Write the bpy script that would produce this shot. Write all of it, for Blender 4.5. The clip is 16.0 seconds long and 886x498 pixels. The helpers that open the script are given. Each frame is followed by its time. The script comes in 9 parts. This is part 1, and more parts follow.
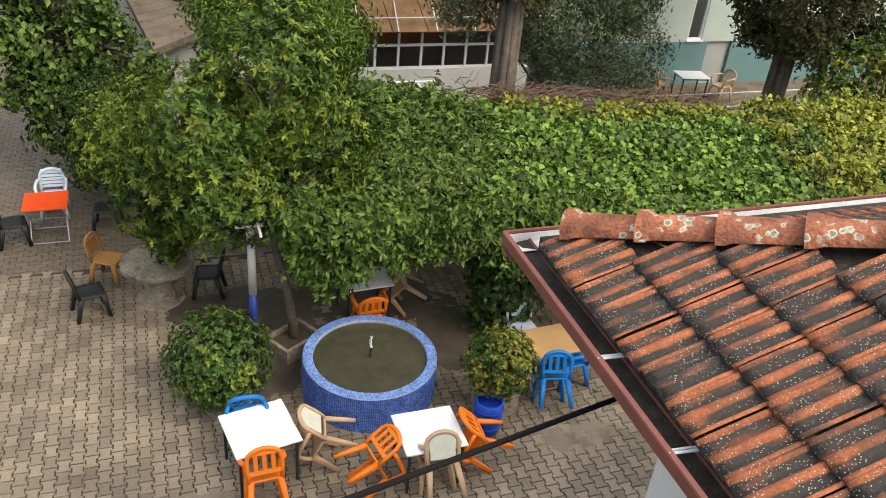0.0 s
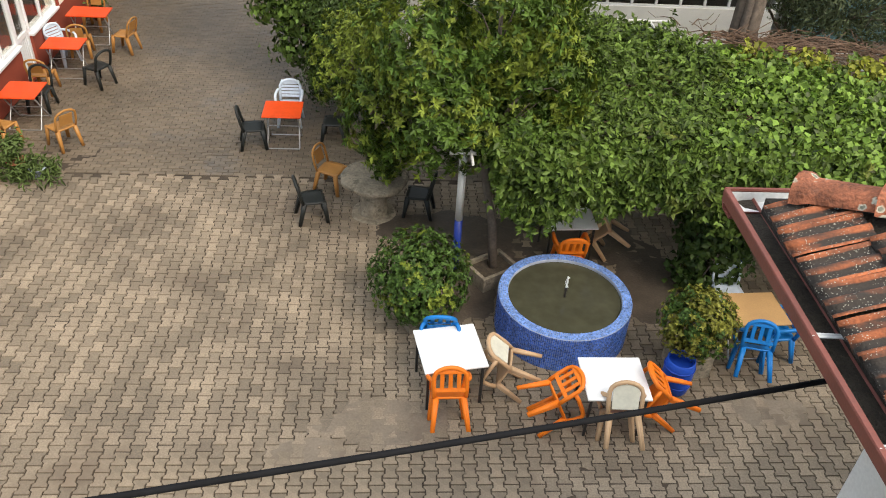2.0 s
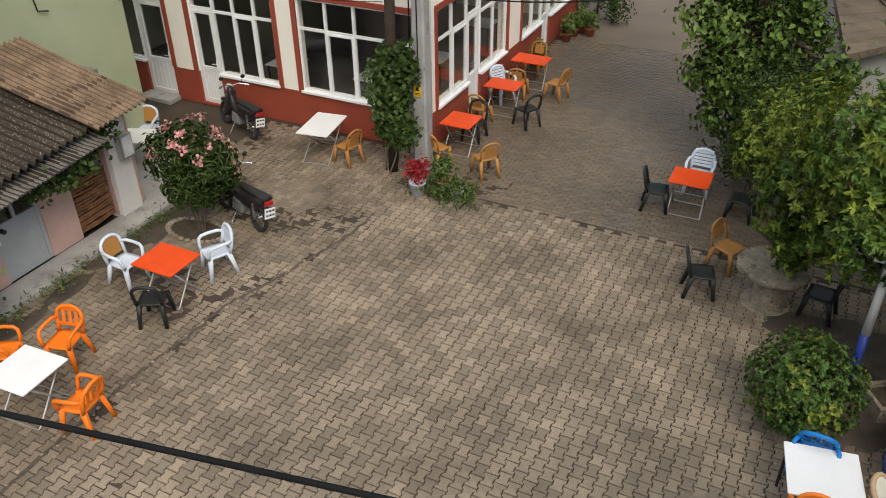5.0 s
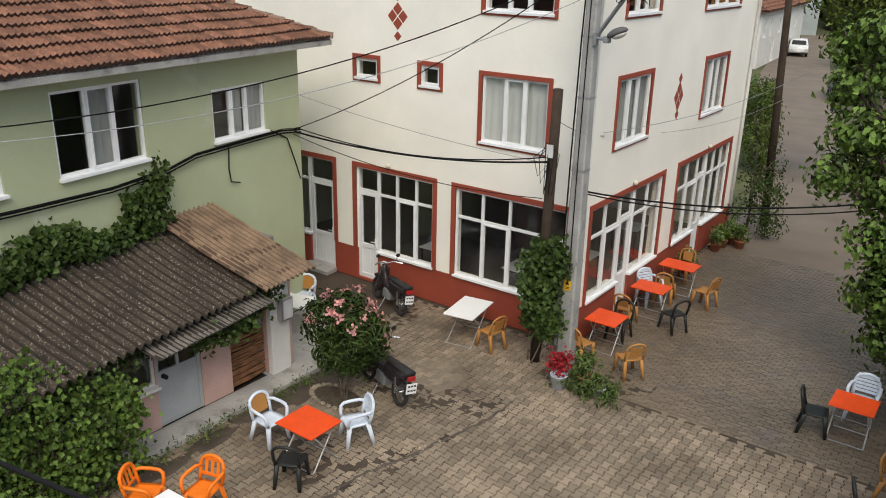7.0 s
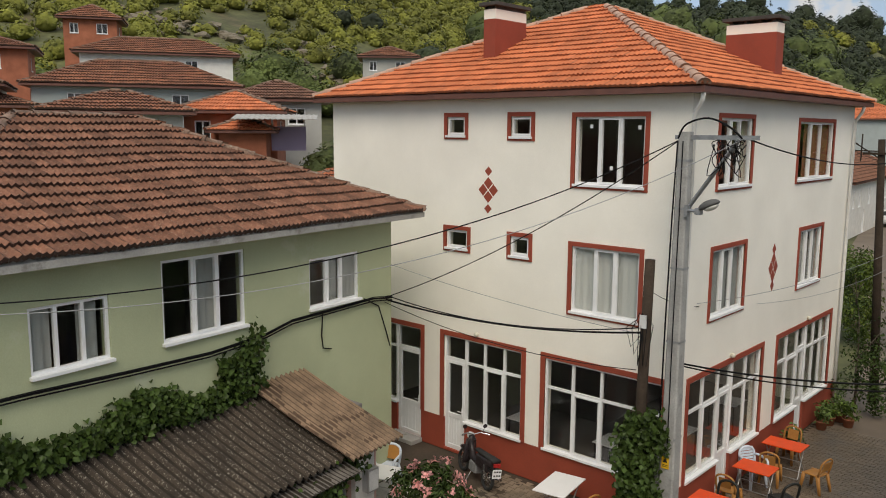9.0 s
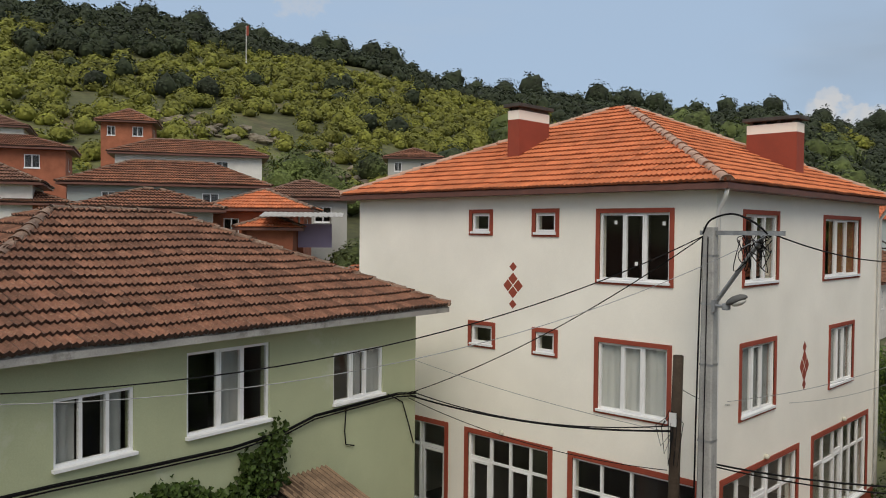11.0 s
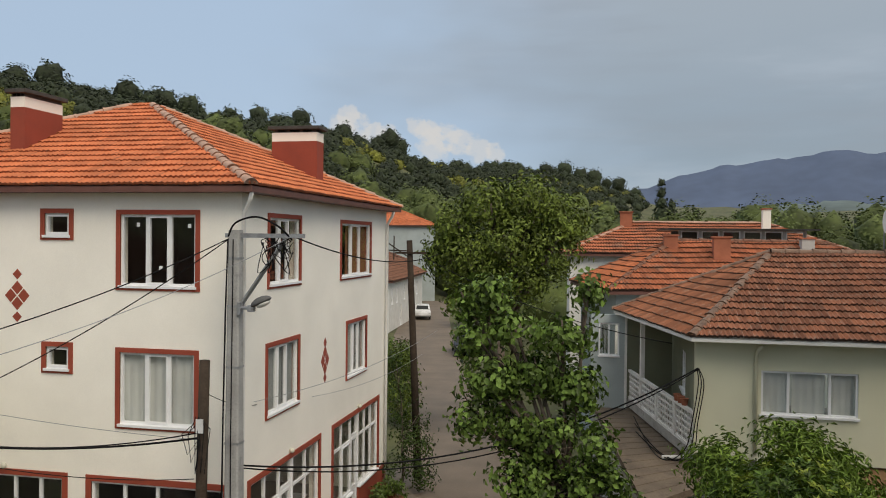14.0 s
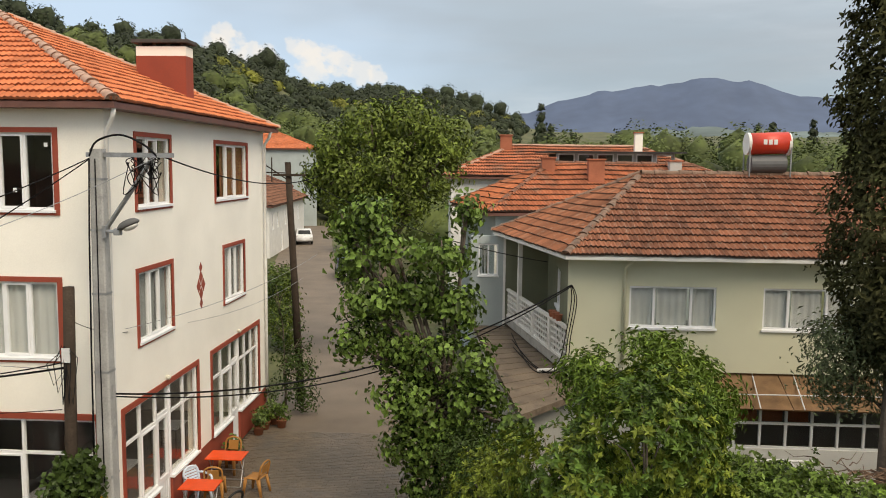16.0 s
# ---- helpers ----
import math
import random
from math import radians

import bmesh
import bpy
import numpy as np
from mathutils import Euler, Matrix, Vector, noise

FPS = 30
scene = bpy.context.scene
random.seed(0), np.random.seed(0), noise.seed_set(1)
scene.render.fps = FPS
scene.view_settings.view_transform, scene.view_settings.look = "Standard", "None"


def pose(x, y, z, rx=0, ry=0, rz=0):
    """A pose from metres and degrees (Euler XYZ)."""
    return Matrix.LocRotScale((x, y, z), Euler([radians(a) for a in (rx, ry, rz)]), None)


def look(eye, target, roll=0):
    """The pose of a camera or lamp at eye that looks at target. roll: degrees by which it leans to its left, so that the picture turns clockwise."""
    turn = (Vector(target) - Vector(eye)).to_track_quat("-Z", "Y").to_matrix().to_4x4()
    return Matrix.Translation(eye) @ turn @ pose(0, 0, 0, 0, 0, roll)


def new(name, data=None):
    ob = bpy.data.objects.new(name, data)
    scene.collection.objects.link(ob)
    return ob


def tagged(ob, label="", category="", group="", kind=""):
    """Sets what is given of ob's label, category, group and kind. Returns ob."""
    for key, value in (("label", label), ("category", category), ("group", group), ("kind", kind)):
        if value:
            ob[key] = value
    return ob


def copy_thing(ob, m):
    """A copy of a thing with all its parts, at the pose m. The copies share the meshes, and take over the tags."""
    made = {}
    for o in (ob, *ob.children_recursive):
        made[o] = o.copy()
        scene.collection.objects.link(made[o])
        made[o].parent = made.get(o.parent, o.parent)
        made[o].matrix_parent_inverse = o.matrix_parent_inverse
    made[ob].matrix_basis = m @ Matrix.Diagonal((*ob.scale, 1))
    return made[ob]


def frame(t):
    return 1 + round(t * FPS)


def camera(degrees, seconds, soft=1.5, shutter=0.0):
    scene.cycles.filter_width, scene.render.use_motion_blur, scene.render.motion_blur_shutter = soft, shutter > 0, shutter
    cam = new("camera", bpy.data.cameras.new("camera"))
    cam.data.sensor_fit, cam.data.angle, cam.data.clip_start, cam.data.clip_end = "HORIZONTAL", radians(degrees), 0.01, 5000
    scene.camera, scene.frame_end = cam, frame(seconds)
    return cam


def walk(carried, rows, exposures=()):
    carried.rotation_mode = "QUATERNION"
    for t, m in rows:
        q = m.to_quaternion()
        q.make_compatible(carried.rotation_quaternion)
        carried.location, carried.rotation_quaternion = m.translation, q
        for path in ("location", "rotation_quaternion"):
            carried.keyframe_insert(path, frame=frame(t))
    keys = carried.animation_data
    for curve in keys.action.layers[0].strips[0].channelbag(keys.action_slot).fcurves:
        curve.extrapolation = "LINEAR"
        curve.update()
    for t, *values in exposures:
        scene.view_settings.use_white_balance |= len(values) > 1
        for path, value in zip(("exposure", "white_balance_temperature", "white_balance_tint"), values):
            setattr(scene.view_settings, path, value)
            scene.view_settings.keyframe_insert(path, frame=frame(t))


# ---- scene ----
cam = camera(57.5, 16.0, soft=1.0)
PATH = [
    (0, (0.768, 0.393, 8.096), (1.399, 1.983, 7.059), 5.8),
    (0.5, (0.77, 0.383, 8.098), (1.293, 1.974, 7.006), 5.5),
    (1, (0.766, 0.389, 8.097), (1.137, 1.978, 6.941), 5.2),
    (1.5, (0.757, 0.394, 8.097), (1.031, 1.981, 6.911), 4.9),
    (2, (0.739, 0.397, 8.095), (0.877, 1.991, 6.894), 3.8),
    (2.5, (0.714, 0.405, 8.088), (0.758, 1.999, 6.88), 3.4),
    (3, (0.688, 0.407, 8.085), (0.653, 1.996, 6.872), 2.8),
    (3.5, (0.648, 0.405, 8.085), (0.492, 1.982, 6.865), 1.8),
    (4, (0.591, 0.404, 8.092), (0.196, 1.933, 6.865), -0.2),
    (4.5, (0.536, 0.405, 8.101), (-0.033, 1.905, 6.907), -0.6),
    (5, (0.487, 0.404, 8.116), (-0.258, 1.895, 7.01), -0.7),
    (5.1, (0.476, 0.399, 8.117), (-0.288, 1.889, 7.025), -0.5),
    (5.2, (0.463, 0.387, 8.118), (-0.333, 1.882, 7.055), -0.4),
    (7.3, (0.114, 0.015, 8.101), (-1.031, 1.528, 7.468), 1.1),
    (7.5, (0.087, -0.007, 8.101), (-1.086, 1.501, 7.509), 1.0),
    (8, (0.041, -0.029, 8.101), (-1.19, 1.466, 7.602), 0.8),
    (8.5, (0.016, -0.036, 8.102), (-1.258, 1.452, 7.697), 0.7),
    (9, (0.0, -0.038, 8.102), (-1.328, 1.428, 7.813), 0.4),
    (9.2, (-0.003, -0.042, 8.101), (-1.353, 1.413, 7.857), 0.2),
    (11.3, (-0.009, -0.12, 8.006), (-1.383, 1.333, 7.982), 0.5),
    (11.5, (-0.014, -0.11, 8.004), (-1.333, 1.393, 7.983), 0.5),
    (12, (-0.035, -0.044, 8.0), (-1.164, 1.607, 7.98), 0.5),
    (12.5, (-0.045, 0.026, 7.997), (-1.025, 1.769, 7.975), 0.6),
    (13, (-0.034, 0.098, 7.993), (-0.806, 1.943, 7.971), 0.6),
    (13.5, (-0.006, 0.147, 7.989), (-0.6, 2.057, 7.966), 0.6),
    (14, (0.035, 0.185, 7.981), (-0.371, 2.143, 7.958), 0.6),
    (14.5, (0.055, 0.207, 7.967), (-0.249, 2.184, 7.946), 0.6),
    (15, (0.085, 0.228, 7.943), (-0.15, 2.214, 7.919), 0.6),
    (15.5, (0.106, 0.249, 7.918), (-0.073, 2.239, 7.83), 0.6),
    (16, (0.101, 0.278, 7.898), (-0.017, 2.264, 7.692), 0.6),
]
walk(cam, [(t, look(eye, target, roll)) for t, eye, target, roll in PATH], [(0.0, 1.04, 6280, 10), (3.0, 1.04, 6300, 10), (4.0, 0.46, 6300, 10), (5.0, 0.50, 6150, 10), (7.5, 0.46, 6080, 10), (8.5, 0.30, 6150, 10), (9.0, 0.18, 6350, 10), (11.5, 0.06, 6250, 10), (12.5, 0.10, 6350, 10), (14.8, 0.22, 6580, 10), (16.0, 0.62, 6850, 10)])

# ---------------------------------------------------------------- light
SUN_ELEV, SUN_AZ = radians(48), radians(142)      # azimuth clockwise from +y
world = bpy.data.worlds.new("sky")
scene.world = world
world.use_nodes = True
wn, wl = world.node_tree.nodes, world.node_tree.links
wn.clear()


def wnode(kind, **kw):
    n = wn.new(kind)
    for k, v in kw.items():
        n.inputs[k].default_value = v
    return n


w_out = wn.new("ShaderNodeOutputWorld")
w_bg = wnode("ShaderNodeBackground", Strength=0.128)
sky = wn.new("ShaderNodeTexSky")
sky.sky_type = 'NISHITA'
sky.sun_disc = False
sky.sun_elevation, sky.sun_rotation = SUN_ELEV, SUN_AZ
sky.air_density, sky.dust_density, sky.ozone_density = 1.0, 1.5, 1.0
w_co = wn.new("ShaderNodeTexCoord")
DIR = w_co.outputs["Generated"]


def w_math(op, a, b=None, c=None):
    n = wn.new("ShaderNodeMath")
    n.operation = op
    for i, v in enumerate((a, b, c)):
        if v is None:
            continue
        if isinstance(v, (int, float)):
            n.inputs[i].default_value = v
        else:
            wl.new(v, n.inputs[i])
    return n.outputs[0]


def w_range(v, a, b, c=0.0, d=1.0):
    n = wn.new("ShaderNodeMapRange")
    n.interpolation_type = 'SMOOTHSTEP'
    for k, x in (("From Min", a), ("From Max", b), ("To Min", c), ("To Max", d)):
        n.inputs[k].default_value = x
    wl.new(v, n.inputs["Value"])
    return n.outputs[0]


def w_mix(f, a, b, mode='MIX'):
    n = wn.new("ShaderNodeMix")
    n.data_type, n.blend_type = 'RGBA', mode
    for k, x in (("Factor", f), ("A", a), ("B", b)):
        if isinstance(x, (int, float)):
            n.inputs[k].default_value = x
        elif isinstance(x, tuple):
            n.inputs[k].default_value = (*x, 1)
        else:
            wl.new(x, n.inputs[k])
    return n.outputs["Result"]


def w_noise(scale, stretch, detail=5.0, shift=0.0, rough=0.55):
    m = wn.new("ShaderNodeMapping")
    m.inputs["Scale"].default_value, m.inputs["Location"].default_value = stretch, (shift, shift * 0.7, 0)
    wl.new(DIR, m.inputs["Vector"])
    n = wnode("ShaderNodeTexNoise", Scale=scale, Detail=detail, Roughness=rough)
    wl.new(m.outputs[0], n.inputs["Vector"])
    return n.outputs["Fac"]


def w_dot(x, y, z):
    n = wn.new("ShaderNodeVectorMath")
    n.operation = 'DOT_PRODUCT'
    n.inputs[1].default_value = Vector((x, y, z)).normalized()
    wl.new(DIR, n.inputs[0])
    return n.outputs["Value"]


def bearing(b, e):
    return -math.sin(radians(b)) * math.cos(radians(e)), math.cos(radians(b)) * math.cos(radians(e)), math.sin(radians(e))


w_sep = wn.new("ShaderNodeSeparateXYZ")
wl.new(DIR, w_sep.inputs[0])
# thin blue haze on one side of the valley, a grey rain cloud over the other, as in a broken overcast
soft = w_noise(1.6, (1, 1, 2.2), 4.0, 0.3)
side = w_math('ADD', w_dot(*bearing(-22, 8)), w_math('MULTIPLY_ADD', soft, 0.5, -0.25))
cover = w_range(side, 0.74, 0.97)
w_low = w_mix(w_range(w_sep.outputs["Z"], 0.06, 0.30), (1.95, 2.40, 2.85), (2.60, 2.96, 3.28))
layer = w_mix(cover, (3.0, 3.8, 4.8), w_low)
wisp = w_range(w_noise(2.2, (1, 1, 5.0), 6.0, 1.7), 0.50, 0.78, 0.0, 0.45)
layer = w_mix(wisp, layer, (3.6, 3.95, 4.35))
streak = w_range(w_noise(1.2, (1, 1, 7.0), 5.0, 4.1), 0.48, 0.66, 0.0, 0.5)
layer = w_mix(w_math('MULTIPLY', streak, cover), layer, (2.05, 2.2, 2.42))
# bright heaped clouds low over the hill
heap = w_math('MULTIPLY_ADD', w_noise(52.0, (1, 1, 1.25), 8.0, 0.0, 0.6), 2.4, -1.2)
for b, e, size in ((18.4, 8.6, 0.9), (18.0, 7.9, 1.2), (19.0, 7.6, 1.1), (16.6, 7.2, 1.0), (15.6, 7.1, 1.1), (13.6, 7.9, 0.9), (12.8, 7.6, 1.1), (11.7, 7.2, 1.2), (10.7, 6.9, 1.1), (12.4, 6.6, 1.4), (9.3, 6.4, 1.0), (8.1, 6.2, 0.8), (54.0, 16.2, 2.2)):
    near_it = w_range(w_dot(*bearing(b, e)), math.cos(radians(size * 1.3)), math.cos(radians(size * 0.2)))
    puff = w_math('MULTIPLY', w_range(w_math('ADD', near_it, heap), 0.42, 0.95), w_range(near_it, 0.02, 0.3))
    layer = w_mix(w_math('MULTIPLY', puff, 0.62 if b < 30 else 0.35), layer, (4.7, 4.45, 4.15))
up = w_range(w_sep.outputs["Z"], 0.30, 0.95, 1.0, 1.8)
# the cloud deck overhead is thick and neutral
layer = w_mix(w_range(w_sep.outputs["Z"], 0.38, 0.8), layer, (3.32, 3.40, 3.42))
# the veil is brightest and warmest round the hidden sun
glow = w_dot(math.sin(SUN_AZ) * math.cos(SUN_ELEV), math.cos(SUN_AZ) * math.cos(SUN_ELEV), math.sin(SUN_ELEV))
layer = w_mix(w_range(glow, 0.15, 0.95, 0.0, 0.65), layer, (4.7, 4.5, 4.1))
layer = w_mix(0.08, layer, sky.outputs[0])
lift = wn.new("ShaderNodeVectorMath")
lift.operation = 'SCALE'
wl.new(layer, lift.inputs[0])
wl.new(up, lift.inputs["Scale"])
wl.new(lift.outputs[0], w_bg.inputs["Color"])
wl.new(w_bg.outputs[0], w_out.inputs[0])

sun_data = bpy.data.lights.new("sun", 'SUN')
sun_data.energy, sun_data.angle, sun_data.color = 1.7, radians(34), (1.0, 0.87, 0.69)
sun = new("sun", sun_data)
sun.rotation_euler = Euler((math.pi / 2 - SUN_ELEV, 0, math.pi - SUN_AZ), 'XYZ')


# ---------------------------------------------------------------- materials
def mat(name, base, rough=0.8, vary=0.18, scale=2.0, bump=0.15, fine=45.0, metal=0.0, piece=0.0, spots=None, spot_size=8.0, spot_amount=0.45, island=0.0, coat=0.0, detail=5.0, through_light=0.0):
    """A surface with broad and fine variation. piece: tint by object; island: tint by loose piece; spots: colour of stains."""
    m = bpy.data.materials.new(name)
    m.use_nodes = True
    n, l = m.node_tree.nodes, m.node_tree.links
    b = n["Principled BSDF"]
    co = n.new("ShaderNodeTexCoord")
    big = n.new("ShaderNodeTexNoise")
    big.inputs["Scale"].default_value, big.inputs["Detail"].default_value = scale, detail
    l.new(co.outputs["Object"], big.inputs["Vector"])
    small = n.new("ShaderNodeTexNoise")
    small.inputs["Scale"].default_value, small.inputs["Detail"].default_value = fine, 4.0
    l.new(co.outputs["Object"], small.inputs["Vector"])

    def shade(fac, colour, low, high, start=0.3, end=0.7):
        mr = n.new("ShaderNodeMapRange")
        mr.inputs["From Min"].default_value, mr.inputs["From Max"].default_value = start, end
        mr.inputs["To Min"].default_value, mr.inputs["To Max"].default_value = low, high
        l.new(fac, mr.inputs["Value"])
        hs = n.new("ShaderNodeHueSaturation")
        if isinstance(colour, tuple):
            hs.inputs["Color"].default_value = (*colour, 1)
        else:
            l.new(colour, hs.inputs["Color"])
        l.new(mr.outputs[0], hs.inputs["Value"])
        return hs.outputs[0]

    c = shade(big.outputs["Fac"], tuple(base), 1 - vary, 1 + vary)
    c = shade(small.outputs["Fac"], c, 1 - vary * 0.7, 1 + vary * 0.7)
    if spots:
        sp = n.new("ShaderNodeTexNoise")
        sp.inputs["Scale"].default_value, sp.inputs["Detail"].default_value, sp.inputs["Roughness"].default_value = spot_size, 6.0, 0.65
        l.new(co.outputs["Object"], sp.inputs["Vector"])
        mr = n.new("ShaderNodeMapRange")
        mr.inputs["From Min"].default_value, mr.inputs["From Max"].default_value = 1 - spot_amount, 1 - spot_amount + 0.12
        l.new(sp.outputs["Fac"], mr.inputs["Value"])
        mx = n.new("ShaderNodeMix")
        mx.data_type = 'RGBA'
        l.new(mr.outputs[0], mx.inputs["Factor"])
        l.new(c, mx.inputs["A"])
        mx.inputs["B"].default_value = (*spots, 1)
        c = mx.outputs["Result"]
    if piece:
        oi = n.new("ShaderNodeObjectInfo")
        c = shade(oi.outputs["Random"], c, 1 - piece, 1 + piece, 0.0, 1.0)
    if island:
        g = n.new("ShaderNodeNewGeometry")
        c = shade(g.outputs["Random Per Island"], c, 1 - island, 1 + island, 0.0, 1.0)
    l.new(c, b.inputs["Base Color"])
    rr = n.new("ShaderNodeMapRange")
    rr.inputs["To Min"].default_value, rr.inputs["To Max"].default_value = max(0.05, rough - 0.12), min(1, rough + 0.12)
    l.new(small.outputs["Fac"], rr.inputs["Value"])
    l.new(rr.outputs[0], b.inputs["Roughness"])
    b.inputs["Metallic"].default_value = metal
    b.inputs["Coat Weight"].default_value = coat
    if bump:
        bp = n.new("ShaderNodeBump")
        bp.inputs["Strength"].default_value, bp.inputs["Distance"].default_value = bump, 0.02
        l.new(small.outputs["Fac"], bp.inputs["Height"])
        l.new(bp.outputs[0], b.inputs["Normal"])
    if through_light:
        tr = n.new("ShaderNodeBsdfTranslucent")
        l.new(c, tr.inputs["Color"])
        ms = n.new("ShaderNodeMixShader")
        ms.inputs[0].default_value = through_light
        l.new(b.outputs[0], ms.inputs[1])
        l.new(tr.outputs[0], ms.inputs[2])
        l.new(ms.outputs[0], n["Material Output"].inputs["Surface"])
    return m


def glass(name, tint=(0.93, 0.94, 0.93)):
    m = bpy.data.materials.new(name)
    m.use_nodes = True
    n, l = m.node_tree.nodes, m.node_tree.links
    n.remove(n["Principled BSDF"])
    t, g, f, x = n.new("ShaderNodeBsdfTransparent"), n.new("ShaderNodeBsdfGlossy"), n.new("ShaderNodeLayerWeight"), n.new("ShaderNodeMixShader")
    t.inputs["Color"].default_value = (*tint, 1)
    g.inputs["Roughness"].default_value = 0.02
    # the same gloss on both faces of a pane: 4 per cent straight on, more at a slant
    f.inputs["Blend"].default_value = 0.5
    p, q = n.new("ShaderNodeMath"), n.new("ShaderNodeMath")
    p.operation, q.operation = 'POWER', 'MULTIPLY_ADD'
    p.inputs[1].default_value, q.inputs[1].default_value, q.inputs[2].default_value = 4.5, 0.85, 0.04
    l.new(f.outputs["Facing"], p.inputs[0])
    l.new(p.outputs[0], q.inputs[0])
    l.new(q.outputs[0], x.inputs[0])
    l.new(t.outputs[0], x.inputs[1])
    l.new(g.outputs[0], x.inputs[2])
    l.new(x.outputs[0], n["Material Output"].inputs["Surface"])
    return m


M_CREAM = mat("cream_render", (0.885, 0.855, 0.775), 0.9, 0.05, 0.7, 0.1, 60)
M_RED = mat("oxide_red_paint", (0.285, 0.055, 0.028), 0.75, 0.12, 1.5, 0.1, 50)
M_PVC = mat("white_pvc", (0.80, 0.81, 0.82), 0.4, 0.04, 3, 0.02, 30)
M_GLASS = glass("window_glass")
# dark grey for added room shells, so the glass reads as unlit rooms
M_DARKROOM = mat("room_gloom_grey", (0.16, 0.15, 0.14), 0.9, 0.1, 1, 0.1)
M_CURTAIN = mat("white_curtain", (0.62, 0.63, 0.62), 0.9, 0.08, 5, 0.1)
M_GREYCURTAIN = mat("grey_curtain", (0.36, 0.365, 0.36), 0.9, 0.1, 3, 0.1)
M_BLIND = mat("brown_blind", (0.33, 0.135, 0.062), 0.8, 0.12, 3, 0.1)
M_GREEN = mat("sage_green_render", (0.415, 0.45, 0.285), 0.9, 0.08, 0.8, 0.12, 50, spots=(0.51, 0.54, 0.42), spot_size=0.5, spot_amount=0.40)
M_GREEN2 = mat("pale_green_render", (0.62, 0.615, 0.455), 0.9, 0.06, 0.8, 0.12, 50)
M_TILE_NEW = mat("orange_roof_tile", (0.50, 0.150, 0.055), 0.85, 0.14, 1.0, 0.2, 40, island=0.16)
M_TILE_OLD = mat("weathered_roof_tile", (0.162, 0.074, 0.045), 0.95, 0.30, 5.0, 0.3, 30, island=0.30, spots=(0.25, 0.165, 0.11), spot_size=22, spot_amount=0.44)
M_TILE_MID = mat("faded_roof_tile", (0.225, 0.086, 0.042), 0.95, 0.22, 0.8, 0.3, 30, island=0.30, spots=(0.24, 0.165, 0.118), spot_size=6, spot_amount=0.44)
# tile edge tones: black growth plus gap shade, and a shade-only orange one
M_TILE_EDGE = mat("growth_and_shade_tile_edge", (0.062, 0.034, 0.024), 0.95, 0.3, 2, 0.3, 30)
M_TILE_EDGE2 = mat("painted_shade_tile_edge", (0.32, 0.095, 0.040), 0.95, 0.2, 2, 0.3, 30)
M_OLDCAP = mat("lichened_mortar_cap", (0.185, 0.118, 0.084), 0.95, 0.4, 4, 0.8, 30, spots=(0.29, 0.25, 0.19), spot_size=9, spot_amount=0.42)
M_MORTAR = mat("mortar_cap", (0.42, 0.27, 0.20), 0.95, 0.2, 4, 0.4, 30)
M_CONCRETE = mat("grey_concrete", (0.36, 0.35, 0.33), 0.9, 0.15, 2, 0.25, 35, spots=(0.22, 0.21, 0.19), spot_size=3)
M_PINK = mat("pink_render", (0.55, 0.37, 0.32), 0.9, 0.12, 1.5, 0.15, 40, spots=(0.33, 0.25, 0.21), spot_size=2.5, spot_amount=0.36)
M_WOOD = mat("old_pole_wood", (0.046, 0.034, 0.025), 0.95, 0.3, 3, 0.4, 30)
M_WOOD.node_tree.nodes["Principled BSDF"].inputs["Specular IOR Level"].default_value = 0.2
M_BLACKWIRE = mat("black_cable", (0.010, 0.010, 0.011), 0.8, 0.2, 5, 0.05)
M_BLACKWIRE.node_tree.nodes["Principled BSDF"].inputs["Specular IOR Level"].default_value = 0.15
M_BLACKWIRE.node_tree.nodes["Principled BSDF"].inputs["Specular IOR Level"].default_value = 0.12
M_GUTTER = mat("brown_gutter", (0.14, 0.06, 0.045), 0.5, 0.15, 4, 0.05)
M_WHITE = mat("white_paint", (0.72, 0.71, 0.68), 0.7, 0.08, 2, 0.08)


# ---------------------------------------------------------------- building blocks
def part(name, bm, material, parent=None, label="", smooth=False):
    """Links a bmesh as one mesh object under a thing or a part."""
    me = bpy.data.meshes.new(name)
    bm.to_mesh(me)
    bm.free()
    me.materials.append(material)
    if smooth:
        me.polygons.foreach_set("use_smooth", [True] * len(me.polygons))
    ob = new(name, me)
    ob.parent = parent
    if label:
        ob["label"] = label
    return ob


def raw(name, verts, faces, material, parent=None, smooth=False):
    """A mesh object from arrays of corners and faces."""
    me = bpy.data.meshes.new(name)
    verts = np.asarray(verts, dtype=np.float32)
    if isinstance(faces, np.ndarray):
        k = faces.shape[1]
        me.vertices.add(len(verts))
        me.vertices.foreach_set("co", verts.ravel())
        me.loops.add(faces.size)
        me.loops.foreach_set("vertex_index", faces.astype(np.int32).ravel())
        me.polygons.add(len(faces))
        me.polygons.foreach_set("loop_start", np.arange(0, faces.size, k, dtype=np.int32))
        me.update(calc_edges=True)
    else:
        me.from_pydata(verts.tolist(), [], faces)
    me.materials.append(material)
    if smooth:
        me.polygons.foreach_set("use_smooth", [True] * len(me.polygons))
    ob = new(name, me)
    ob.parent = parent
    return ob


def thing(name, m=None, label="", category="", group="", kind=""):
    ob = new(name)
    ob.empty_display_size = 0.1
    if m is not None:
        ob.matrix_basis = m
    return tagged(ob, label, category, group, kind)


